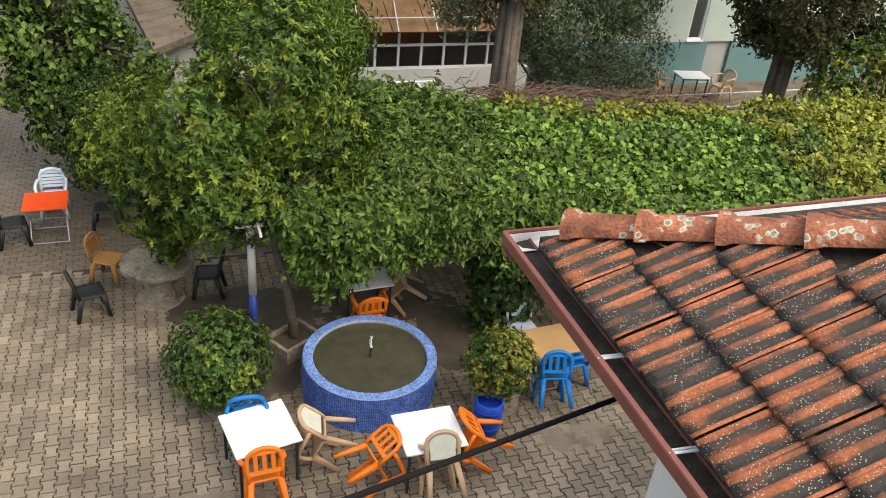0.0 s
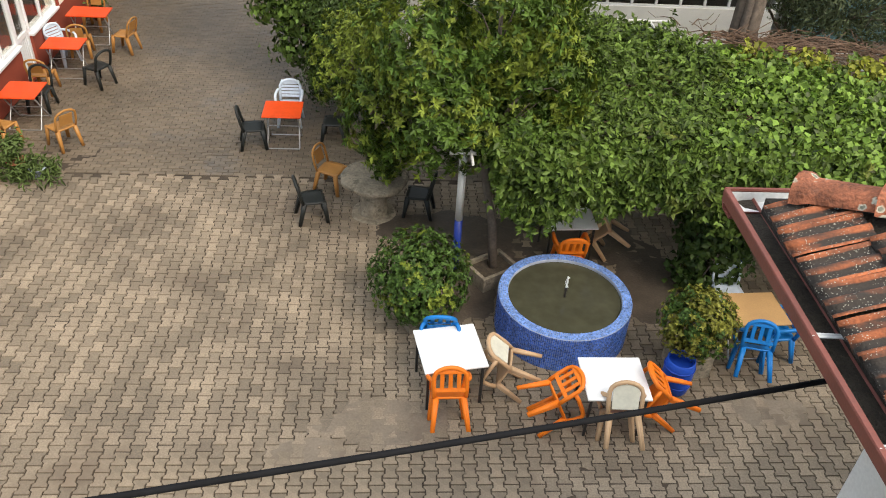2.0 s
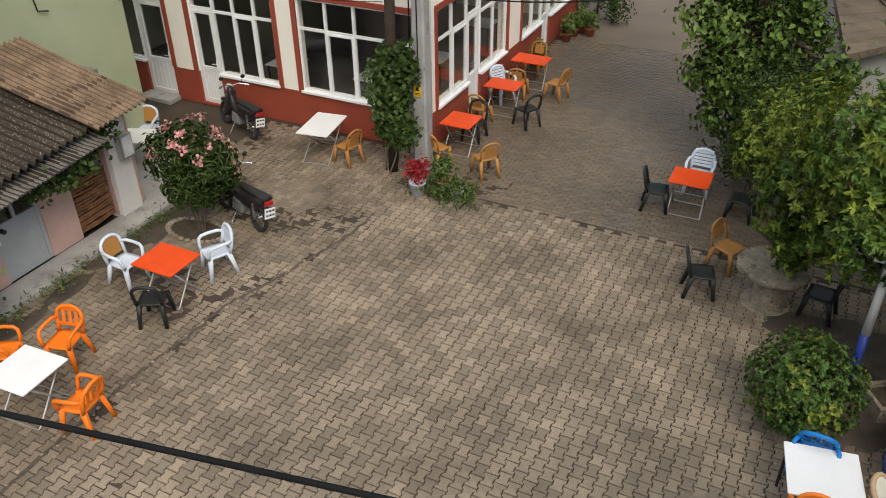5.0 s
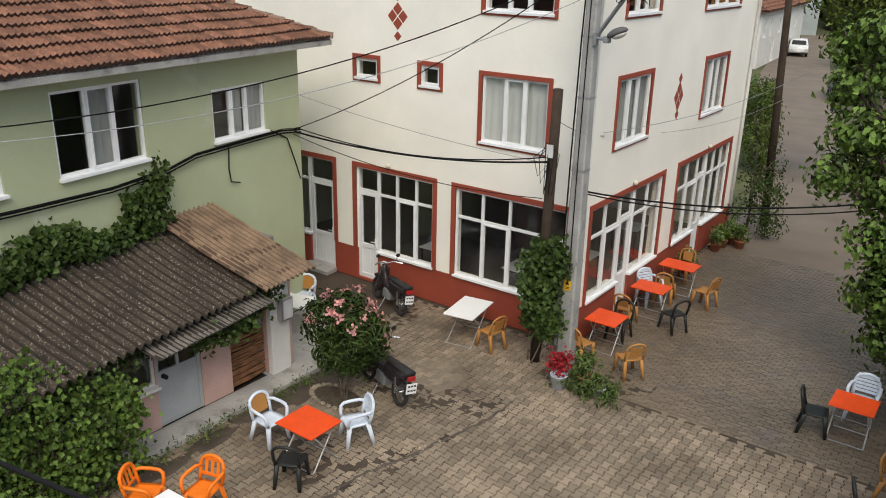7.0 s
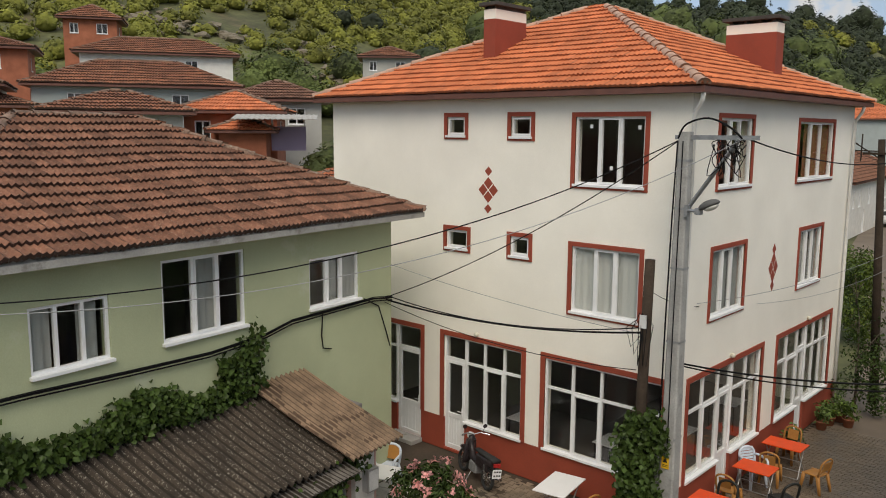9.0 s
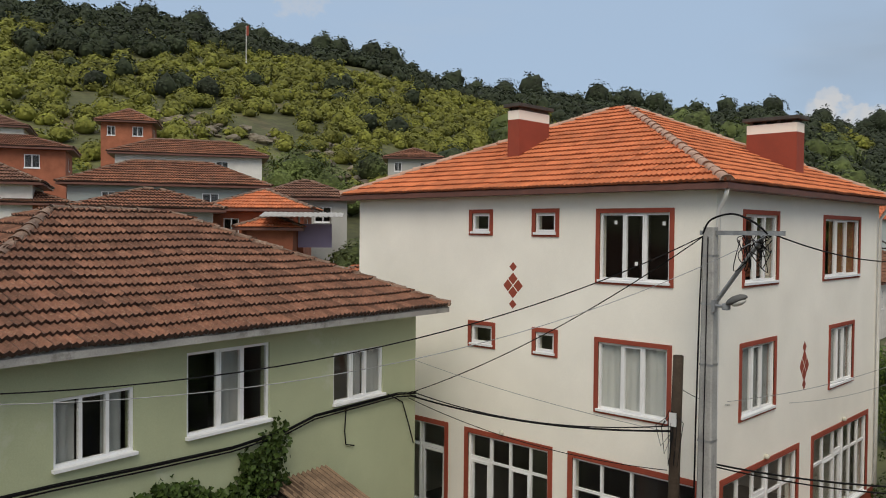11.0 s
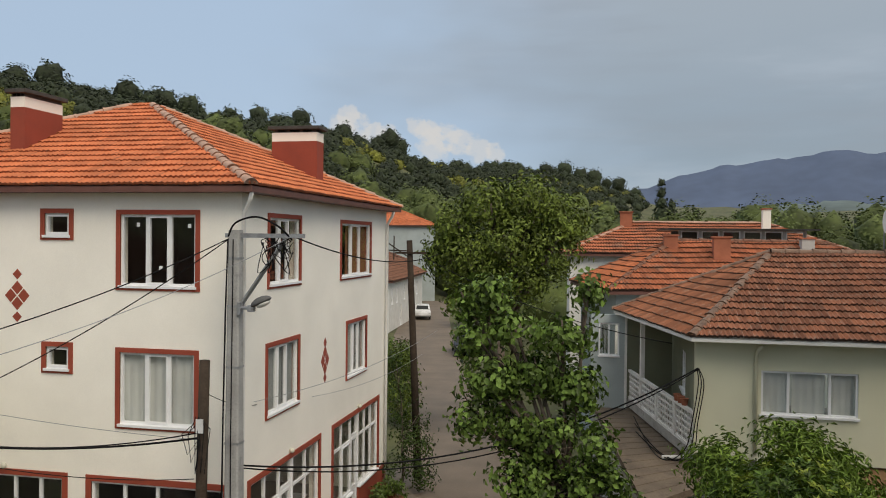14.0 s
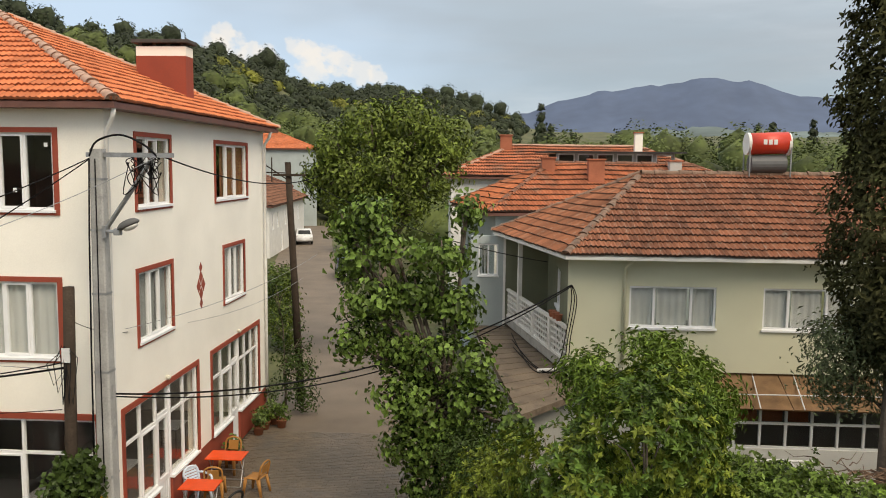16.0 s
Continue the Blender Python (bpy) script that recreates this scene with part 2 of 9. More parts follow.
def box(bm, lo, hi, m=None, bevel=0.0):
    """A box between two corners, its edges rounded off."""
    g = bmesh.ops.create_cube(bm, size=1.0)
    vs = g["verts"]
    c = [(lo[i] + hi[i]) / 2 for i in range(3)]
    s = [abs(hi[i] - lo[i]) for i in range(3)]
    for v in vs:
        v.co = Vector((c[0] + v.co.x * s[0], c[1] + v.co.y * s[1], c[2] + v.co.z * s[2]))
    if bevel:
        es = list({e for v in vs for e in v.link_edges})
        r = bmesh.ops.bevel(bm, geom=es, offset=bevel, segments=2, affect='EDGES', profile=0.6)
        vs = list({v for f in r["faces"] for v in f.verts} | {v for v in vs if v.is_valid})
    if m is not None:
        bmesh.ops.transform(bm, matrix=m, verts=vs)
        if m.determinant() < 0:
            bmesh.ops.reverse_faces(bm, faces=list({f for q in vs for f in q.link_faces}))
    return vs


def rod(bm, a, b, r, r2=None, seg=8, caps=True):
    """A straight round bar from a to b."""
    a, b = Vector(a), Vector(b)
    d = b - a
    q = d.to_track_quat('Z', 'Y').to_matrix()
    r2 = r if r2 is None else r2
    rings = []
    for p, rr in ((a, r), (b, r2)):
        rings.append([bm.verts.new(p + q @ Vector((math.cos(2 * math.pi * i / seg) * rr, math.sin(2 * math.pi * i / seg) * rr, 0))) for i in range(seg)])
    for i in range(seg):
        j = (i + 1) % seg
        bm.faces.new((rings[0][i], rings[0][j], rings[1][j], rings[1][i]))
    if caps:
        bm.faces.new(rings[0][::-1])
        bm.faces.new(rings[1])


def tube(bm, pts, r, seg=8, taper=None):
    """A round bar bent along points."""
    pts = [Vector(p) for p in pts]
    rings = []
    for i, p in enumerate(pts):
        d = (pts[min(i + 1, len(pts) - 1)] - pts[max(i - 1, 0)]).normalized()
        q = d.to_track_quat('Z', 'Y').to_matrix()
        rr = r if taper is None else r + (taper - r) * i / (len(pts) - 1)
        rings.append([bm.verts.new(p + q @ Vector((math.cos(2 * math.pi * k / seg) * rr, math.sin(2 * math.pi * k / seg) * rr, 0))) for k in range(seg)])
    for a, b in zip(rings, rings[1:]):
        # keep neighbouring rings from twisting
        off = min(range(seg), key=lambda o: sum((a[k].co - b[(k + o) % seg].co).length for k in range(0, seg, 2)))
        for k in range(seg):
            bm.faces.new((a[k], a[(k + 1) % seg], b[(k + 1 + off) % seg], b[(k + off) % seg]))
        b[:] = [b[(k + off) % seg] for k in range(seg)]
    bm.faces.new(rings[0][::-1])
    bm.faces.new(rings[-1])


def bend(pts, n=6):
    """More points along a smooth curve through pts."""
    p = [Vector(q) for q in pts]
    out = []
    for i in range(len(p) - 1):
        a, b, c, d = p[max(i - 1, 0)], p[i], p[i + 1], p[min(i + 2, len(p) - 1)]
        for k in range(n):
            t = k / n
            out.append(0.5 * (2 * b + (c - a) * t + (2 * a - 5 * b + 4 * c - d) * t * t + (3 * b - a - 3 * c + d) * t ** 3))
    return out + [p[-1]]


def lathe(bm, profile, seg=24, m=None):
    """A round body from (radius, height) pairs."""
    rings = []
    for r, z in profile:
        rings.append([bm.verts.new((r * math.cos(2 * math.pi * i / seg), r * math.sin(2 * math.pi * i / seg), z)) for i in range(seg)])
    for a, b in zip(rings, rings[1:]):
        for i in range(seg):
            j = (i + 1) % seg
            bm.faces.new((a[i], a[j], b[j], b[i]))
    bm.faces.new(rings[0][::-1])
    bm.faces.new(rings[-1])
    if m is not None:
        bmesh.ops.transform(bm, matrix=m, verts=[v for r in rings for v in r])


def face_frame(origin, udir):
    """Pose whose x runs along a wall, y out of it and z up; udir in degrees from +x; the outside lies to the right of x."""
    a = radians(udir)
    u, n = Vector((math.cos(a), math.sin(a), 0)), Vector((math.sin(a), -math.cos(a), 0))
    return Matrix(((u.x, n.x, 0, origin[0]), (u.y, n.y, 0, origin[1]), (0, 0, 1, origin[2]), (0, 0, 0, 1)))


def wall(name, fr, u0, u1, z0, z1, thick, openings, material, parent, label=""):
    """A wall with thickness in the frame fr (outer face at y = 0) with holes (u0, u1, z0, z1) through it."""
    us = sorted({u0, u1, *[min(max(v, u0), u1) for o in openings for v in o[:2]]})
    zs = sorted({z0, z1, *[min(max(v, z0), z1) for o in openings for v in o[2:4]]})

    def solid(i, j):
        if not (0 <= i < len(us) - 1 and 0 <= j < len(zs) - 1):
            return False
        u, z = (us[i] + us[i + 1]) / 2, (zs[j] + zs[j + 1]) / 2
        return not any(o[0] < u < o[1] and o[2] < z < o[3] for o in openings)

    bm = bmesh.new()
    cache = {}

    def v(i, j, k):
        if (i, j, k) not in cache:
            cache[i, j, k] = bm.verts.new(fr @ Vector((us[i], -thick * k, zs[j])))
        return cache[i, j, k]

    for i in range(len(us) - 1):
        for j in range(len(zs) - 1):
            if not solid(i, j):
                continue
            bm.faces.new((v(i, j, 0), v(i + 1, j, 0), v(i + 1, j + 1, 0), v(i, j + 1, 0)))
            bm.faces.new((v(i, j, 1), v(i, j + 1, 1), v(i + 1, j + 1, 1), v(i + 1, j, 1)))
            if not solid(i - 1, j):
                bm.faces.new((v(i, j, 0), v(i, j + 1, 0), v(i, j + 1, 1), v(i, j, 1)))
            if not solid(i + 1, j):
                bm.faces.new((v(i + 1, j, 0), v(i + 1, j, 1), v(i + 1, j + 1, 1), v(i + 1, j + 1, 0)))
            if not solid(i, j - 1):
                bm.faces.new((v(i, j, 0), v(i, j, 1), v(i + 1, j, 1), v(i + 1, j, 0)))
            if not solid(i, j + 1):
                bm.faces.new((v(i, j + 1, 0), v(i + 1, j + 1, 0), v(i + 1, j + 1, 1), v(i, j + 1, 1)))
    bmesh.ops.recalc_face_normals(bm, faces=bm.faces)
    return part(name, bm, material, parent, label)


def ring(bm, fr, u0, u1, z0, z1, w, y0, y1, sides="lrtb"):
    """A rectangular border of width w inside (u0, u1, z0, z1), from depth y0 to y1."""
    if "l" in sides:
        box(bm, (u0, y0, z0), (u0 + w, y1, z1), fr)
    if "r" in sides:
        box(bm, (u1 - w, y0, z0), (u1, y1, z1), fr)
    a, b = u0 + (w if "l" in sides else 0), u1 - (w if "r" in sides else 0)
    if "t" in sides:
        box(bm, (a, y0, z1 - w), (b, y1, z1), fr)
    if "b" in sides:
        box(bm, (a, y0, z0), (b, y1, z0 + w), fr)


def window(fr, u0, u1, z0, z1, cols, rows=(1.0,), parent=None, trim=0.12, name="window", trim_mat=None, sill=0.06, sashes=(), trim_sides="lrtb", doors=(), drawn=None, drawn_mat=None, glass_mat=None, frame_mat=None):
    """A framed window in the hole (u0, u1, z0, z1): painted trim round it, white frame, mullions at the shares cols, transoms at
    rows, one pane for each field. sashes: columns with a second inner frame. doors: columns whose foot is a door leaf of that height."""
    fm = frame_mat or M_PVC
    w = new(name)
    w.empty_display_size = 0.1
    w.parent = parent
    if trim:
        bm = bmesh.new()
        ring(bm, fr, u0 - trim, u1 + trim, z0 - trim, z1 + trim, trim, -0.02, 0.025, trim_sides)
        part("trim", bm, trim_mat or M_RED, w, "painted red window surround")
    f, y0, y1 = 0.05, -0.10, -0.035
    bm = bmesh.new()
    ring(bm, fr, u0, u1, z0, z1, f, y0, y1)
    total, x = sum(cols), u0
    edges = [u0 + (u1 - u0) * sum(cols[:i]) / total for i in range(len(cols) + 1)]
    tz = sum(rows)
    hs = [z0 + (z1 - z0) * sum(rows[:i]) / tz for i in range(len(rows) + 1)]
    for e in edges[1:-1]:
        box(bm, (e - 0.029, y0, z0 + f), (e + 0.029, y1, z1 - f), fr)
    for h in hs[1:-1]:
        for a, b in zip(edges, edges[1:]):
            box(bm, (a + 0.03, y0 + 0.005, h - 0.03), (b - 0.03, y1 - 0.005, h + 0.03), fr)
    for c in sashes:
        i, j = c if isinstance(c, tuple) else (c, None)
        for k in range(len(rows)):
            if j is None or j == k:
                ring(bm, fr, edges[i] + 0.030, edges[i + 1] - 0.030, hs[k] + 0.031, hs[k + 1] - 0.031, 0.036, y0 + 0.01, y1 + 0.015)
    part("window_frame", bm, fm, w)
    if sill:
        bm = bmesh.new()
        box(bm, (u0 - 0.03, -0.06, z0 - 0.05), (u1 + 0.03, sill, z0 + 0.005), fr, 0.006)
        part("window_sill", bm, fm, w)
    for i, (a, b) in enumerate(zip(edges, edges[1:])):
        for c, d in zip(hs, hs[1:]):
            bm = bmesh.new()
            box(bm, (a + 0.025, -0.072, c + 0.025), (b - 0.025, -0.066, d - 0.025), fr)
            p = part("pane", bm, glass_mat or M_GLASS, w)
            p.visible_shadow = False
    if drawn:
        for a, b in drawn:
            bm = bmesh.new()
            n = max(6, int((b - a) * (u1 - u0) / 0.05))
            lo, hi = [], []
            for i in range(n + 1):
                u = u0 + (u1 - u0) * (a + (b - a) * i / n)
                y = -0.145 + 0.025 * math.sin(i * 1.9 + a * 5) + 0.012 * math.sin(i * 0.7)
                lo.append(bm.verts.new(fr @ Vector((u, y, z0 + 0.03))))
                hi.append(bm.verts.new(fr @ Vector((u, y * 0.97, z1 - 0.02))))
            for i in range(n):
                bm.faces.new((lo[i], lo[i + 1], hi[i + 1], hi[i]))
            part("curtain", bm, drawn_mat or M_CURTAIN, w, "drawn curtain behind the glass", True)
    return w


# ---------------------------------------------------------------- ground
# the skyline of the hills round the valley: bearing left of +y, rise in degrees, distance
HILLS = [(-60, 2.0, 900), (-30, 2.0, 900), (-12, 2.0, 800), (-3, 2.5, 620), (1, 3.75, 520), (3, 4.25, 500), (7, 4.7, 460), (11, 4.85, 420), (13.7, 5.1, 390), (15.2, 5.9, 380), (19, 6.8, 340), (22, 7.6, 320), (26, 7.7, 310), (28.5, 7.7, 300), (30.8, 8.2, 290), (35, 8.7, 270), (40, 8.9, 260), (45, 10.2, 250), (49, 11.5, 245), (56, 12.2, 240), (63, 13.0, 232), (70, 12.8, 230), (90, 13.1, 230), (120, 10, 260), (150, 3, 400), (180, 2, 700)]


def land(x, y):
    """Height of the ground: level round the square, rising to the hills."""
    dx, dy = x - 0.2, y - 0.2
    r, b = math.hypot(dx, dy), math.degrees(math.atan2(-dx, dy))
    if b < -60:
        b = -60 if b > -120 else 180
    for (b0, e0, d0), (b1, e1, d1) in zip(HILLS, HILLS[1:]):
        if b0 <= b <= b1:
            k = (b - b0) / (b1 - b0)
            break
    e, d = e0 + (e1 - e0) * k, d0 + (d1 - d0) * k
    top = 8 + d * math.tan(radians(e))
    start = 38 + max(0.0, 38 - max(b, 0)) * 2.7
    s = min(max((r - start) / (d - start), 0.0), 1.0)
    h = top * (0.72 * s + 0.28 * s * s * (3 - 2 * s))
    if r > d:
        h = top - (r - d) * 0.04
        h = max(h, top * 0.5)
    h += s * 2.5 * noise.noise(Vector((x * 0.02, y * 0.02, 3))) + s * 1.0 * noise.noise(Vector((x * 0.07, y * 0.07, 7)))
    return h


def build_ground():
    rs = [0, 8, 16, 24, 32] + [38 * 1.055 ** i for i in range(62)] + [1300, 1800, 2600, 4000]
    n = 192
    vs, fs = [(0.2, 0.2, -0.03)], []
    for r in rs[1:]:
        for i in range(n):
            a = 2 * math.pi * i / n
            x, y = 0.2 - r * math.sin(a), 0.2 + r * math.cos(a)
            vs.append((x, y, (land(x, y) if r > 37 else 0) - 0.03))
    for i in range(n):
        fs.append((0, 1 + i, 1 + (i + 1) % n))
    for k in range(len(rs) - 2):
        a, b = 1 + k * n, 1 + (k + 1) * n
        for i in range(n):
            j = (i + 1) % n
            fs.append((a + i, b + i, b + j, a + j))
    ob = raw("ground", vs, fs, M_EARTH, None, True)
    tagged(ob, "bare earth and dry grass rising to wooded hills", "ground", kind="structure")


M_EARTH = mat("dry_grass_earth", (0.078, 0.082, 0.030), 0.95, 0.45, 0.12, 0.3, 1.5, spots=(0.13, 0.10, 0.05), spot_size=0.09, spot_amount=0.43)
build_ground()


# ---------------------------------------------------------------- tiled roofs
def tile_field(a, b, up, rise, kl, kr, pitch_len, material, tile=(0.23, 0.34), jitter=0.012, name="roof_tiles", parent=None, humps=2, height=0.036, step_up=0.078, sag=0.0):
    """Rows of interlocking clay tiles on a roof slope: eave from a to b, up the slope by pitch_len; kl, kr: how fast the two
    sides run in. Returns one joined mesh."""
    a, b = Vector(a), Vector(b)
    u = (b - a).normalized()
    up = Vector((up[0], up[1], 0)).normalized()
    s = Vector((up.x, up.y, rise)).normalized()
    nrm = u.cross(s).normalized()
    if nrm.z < 0:
        nrm = -nrm
    length, (tw, tl) = (b - a).length, tile
    prof = []
    k = 4 * humps
    for i in range(k + 1):
        x = i / k
        prof.append((x, height * (0.5 - 0.5 * math.cos(2 * math.pi * humps * x)) + (height * 0.35 if i in (0, k) else 0)))
    rnd = random.Random(7)
    vs, fs = [], []
    rows = int(math.ceil(pitch_len / tl))
    for r in range(rows):
        v0, v1 = r * tl - 0.02, min((r + 1) * tl + 0.05, pitch_len)
        lo, hi = kl * max(v0, 0), length - kr * max(v0, 0)
        if hi - lo < 0.05:
            continue
        shift = 0.0
        c0, c1 = int(math.floor((lo - shift) / tw)), int(math.ceil((hi - shift) / tw))
        for c in range(c0, c1):
            x0 = c * tw + shift
            if x0 + tw < lo or x0 > hi:
                continue
            j, dz, rz = rnd.uniform(-jitter, jitter), rnd.uniform(-jitter, jitter) * 0.5, rnd.uniform(-jitter, jitter)
            base = len(vs)
            for vv, lift in ((v0 + j, step_up), (v1 + j, 0.008)):
                l2, h2 = kl * max(vv, 0), length - kr * max(vv, 0)
                for px, ph in prof:
                    x = min(max(x0 + px * tw * 0.985 + rz * 0.3, l2), h2)
                    p = a + u * x + s * vv + nrm * (ph + lift + dz + sag * noise.noise(Vector((x * 0.5, vv * 0.8, 5))))
                    vs.append(p[:])
            m = len(prof)
            for px, ph in prof:
                x = min(max(x0 + px * tw * 0.985 + rz * 0.3, lo), hi)
                p = a + u * x + s * (v0 + j + 0.004) + nrm * (ph * 0.6 + 0.010 + dz + sag * noise.noise(Vector((x * 0.5, v0 * 0.8, 5))))
                vs.append(p[:])
            for i in range(m - 1):
                fs.append((base + i, base + i + 1, base + m + i + 1, base + m + i))
                fs.append((base + 2 * m + i, base + 2 * m + i + 1, base + i + 1, base + i))
    ob = raw(name, vs, fs, material, parent)
    # exposed lower edges: black growth on old tiles, row-step shade painted on all
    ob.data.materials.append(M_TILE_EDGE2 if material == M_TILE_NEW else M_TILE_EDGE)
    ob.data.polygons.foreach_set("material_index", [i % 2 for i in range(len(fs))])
    return ob


def caps(pts, material, parent, r=0.12, step=0.36, name="ridge_cap", flare=1.13):
    """Overlapping half-round ridge tiles along a line."""
    a, b = Vector(pts[0]), Vector(pts[1])
    d = (b - a)
    n = max(1, int(d.length / step))
    d.normalize()
    side = d.cross(Vector((0, 0, 1))).normalized()
    upv = side.cross(d)
    rnd = random.Random(3)
    for i in range(n):
        bm = bmesh.new()
        p0, p1 = a + d * (i * step), a + d * ((i + 1.12) * step)
        w, h = rnd.uniform(-0.012, 0.012), rnd.uniform(-0.01, 0.012)
        rings = []
        for p, rr in ((p0, r * flare), (p0 + d * 0.05, r * flare), (p0 + d * 0.085, r * 1.0), (p1, r * 0.9)):
            rings.append([bm.verts.new(p + side * (math.cos(t) * rr + w) + upv * (math.sin(t) * rr * 0.85 - 0.03 + h)) for t in [math.pi * k / 8 for k in range(9)]])
        for q, s in zip(rings, rings[1:]):
            for k in range(8):
                bm.faces.new((q[k], q[k + 1], s[k + 1], s[k]))
        bm.faces.new(rings[0])
        part(name, bm, material, parent, "", True)


def hip_roof(parent, fr, x0, x1, y0, y1, z, rise, material, cap_mat, ridge_along="x", overhang=0.0, faces="sewn", tile=(0.23, 0.34), fascia=None, name="roof"):
    """A hipped roof over a rectangle in the frame fr; faces: which slopes carry tiles (s at y0, n at y1, w at x0, e at x1)."""
    w, d = x1 - x0, y1 - y0
    half = min(w, d) / 2
    h = half * rise
    sl = math.hypot(1, rise)
    if w >= d:
        r0, r1 = Vector((x0 + half, (y0 + y1) / 2, z + h)), Vector((x1 - half, (y0 + y1) / 2, z + h))
    else:
        r0, r1 = Vector(((x0 + x1) / 2, y0 + half, z + h)), Vector(((x0 + x1) / 2, y1 - half, z + h))
    c = {"sw": Vector((x0, y0, z)), "se": Vector((x1, y0, z)), "ne": Vector((x1, y1, z)), "nw": Vector((x0, y1, z))}
    roof = new(name)
    roof.empty_display_size = 0.1
    roof.parent = parent
    bm = bmesh.new()
    t = -0.11
    top = [bm.verts.new(fr @ c[k]) for k in ("sw", "se", "ne", "nw")]
    low = [bm.verts.new(fr @ (c[k] + Vector((0, 0, t)))) for k in ("sw", "se", "ne", "nw")]
    a, b = bm.verts.new(fr @ r0), bm.verts.new(fr @ r1)
    if w >= d:
        for f in ((top[0], top[1], b, a), (top[2], top[3], a, b), (top[3], top[0], a), (top[1], top[2], b)):
            bm.faces.new(f)
    else:
        for f in ((top[0], top[1], a), (top[2], top[3], b), (top[3], top[0], a, b), (top[1], top[2], b, a)):
            bm.faces.new(f)
    for i in range(4):
        j = (i + 1) % 4
        bm.faces.new((low[i], low[j], top[j], top[i]))
    bm.faces.new(low[::-1])
    part("roof_deck", bm, fascia or M_GUTTER, roof)
    R = fr.to_3x3()
    spec = {"s": ("sw", "se", (0, 1)), "e": ("se", "ne", (-1, 0)), "n": ("ne", "nw", (0, -1)), "w": ("nw", "sw", (1, 0))}
    for f in faces:
        k0, k1, upd = spec[f]
        upw = R @ Vector((upd[0], upd[1], 0))
        o = Vector((0, 0, 0.02))
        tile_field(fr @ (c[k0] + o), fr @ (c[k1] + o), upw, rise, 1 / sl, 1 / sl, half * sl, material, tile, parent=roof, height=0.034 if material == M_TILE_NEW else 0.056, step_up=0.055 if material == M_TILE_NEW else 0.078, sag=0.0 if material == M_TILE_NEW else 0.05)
    l = Vector((0, 0, 0.06))
    for k, r in (("sw", r0), ("se", r1 if w >= d else r0), ("ne", r1), ("nw", r0 if w >= d else r1)):
        caps((fr @ (c[k] + l), fr @ (r + l)), cap_mat, roof, name="hip_cap")
    if (r1 - r0).length > 0.4:
        caps((fr @ (r0 + l), fr @ (r1 + l)), cap_mat, roof)
    return roof


# ---------------------------------------------------------------- white corner building
WX, WY, WL, WN = -6.96, 14.71, -17.5, 25.0
white = thing("apartment_building", None, "three-storey cream rendered building with red trim and cafe below", "building")
S = face_frame((WL, WY, 0), 0)          # south face, u = x - WL
E = face_frame((WX, WY, 0), 90)         # east face, u = y - WY
u = lambda x: x - WL
v = lambda y: y - WY
TOP = 8.95
south_up = [(u(-13.24), u(-12.67), 8.00, 8.44), (u(-11.30), u(-10.73), 7.99, 8.44), (u(-13.24), u(-12.56), 5.27, 5.72), (u(-11.26), u(-10.73), 5.27, 5.72),
            (u(-9.57), u(-7.93), 7.00, 8.42), (u(-9.57), u(-7.94), 4.22, 5.66)]
south_shop = [(u(-17.2), u(-15.0), 0.9, 3.03), (u(-15.0), u(-14.1), 0.06, 3.03), (u(-13.3), u(-12.6), 0.06, 3.03), (u(-12.6), u(-10.86), 0.9, 3.03), (u(-10.2), u(-7.3), 0.9, 3.03)]
east_up = [(v(16.0), v(17.68), 7.00, 8.41), (v(20.62), v(23.25), 6.96, 8.39), (v(15.94), v(17.64), 4.26, 5.68), (v(21.16), v(22.88), 4.21, 5.65)]
east_shop = [(v(15.15), v(16.75), 0.9, 3.03), (v(16.75), v(17.45), 0.06, 3.03), (v(17.45), v(19.05), 0.9, 3.03), (v(20.1), v(21.7), 0.9, 3.03), (v(21.7), v(22.35), 0.06, 3.03), (v(22.35), v(24.2), 0.9, 3.03)]
wall("wall_south", S, 0, WX - WL, 0.86, TOP, 0.25, south_up + south_shop, M_CREAM, white, "cream rendered upper wall")
wall("wall_south_base", S, 0, WX - WL, 0, 0.86, 0.25, south_shop, M_RED, white, "dark red painted plinth")
wall("wall_east", E, 0.25, WN - WY, 0.86, TOP, 0.25, east_up + east_shop, M_CREAM, white, "cream rendered upper wall")
wall("wall_east_base", E, 0.25, WN - WY, 0, 0.86, 0.25, east_shop, M_RED, white, "dark red painted plinth")
wall("wall_west", face_frame((WL, WN, 0), 270), 0, WN - WY - 0.25, 0, TOP, 0.25, [], M_CREAM, white)
wall("wall_north", face_frame((WX - 0.25, WN, 0), 180), 0, WX - WL - 0.5, 0, TOP, 0.25, [], M_CREAM, white)
# added floors and inner walls; their dark colour stands for room gloom
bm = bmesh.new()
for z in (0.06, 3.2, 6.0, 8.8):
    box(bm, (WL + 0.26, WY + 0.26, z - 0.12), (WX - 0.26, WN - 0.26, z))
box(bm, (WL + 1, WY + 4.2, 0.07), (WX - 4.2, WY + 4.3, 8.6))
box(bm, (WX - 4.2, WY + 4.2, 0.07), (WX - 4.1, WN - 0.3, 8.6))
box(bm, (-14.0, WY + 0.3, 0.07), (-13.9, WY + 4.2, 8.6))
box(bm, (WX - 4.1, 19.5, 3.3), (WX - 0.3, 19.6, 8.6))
part("inner_walls", bm, M_DARKROOM, white, "added inner walls and floors, coloured dark for gloom")
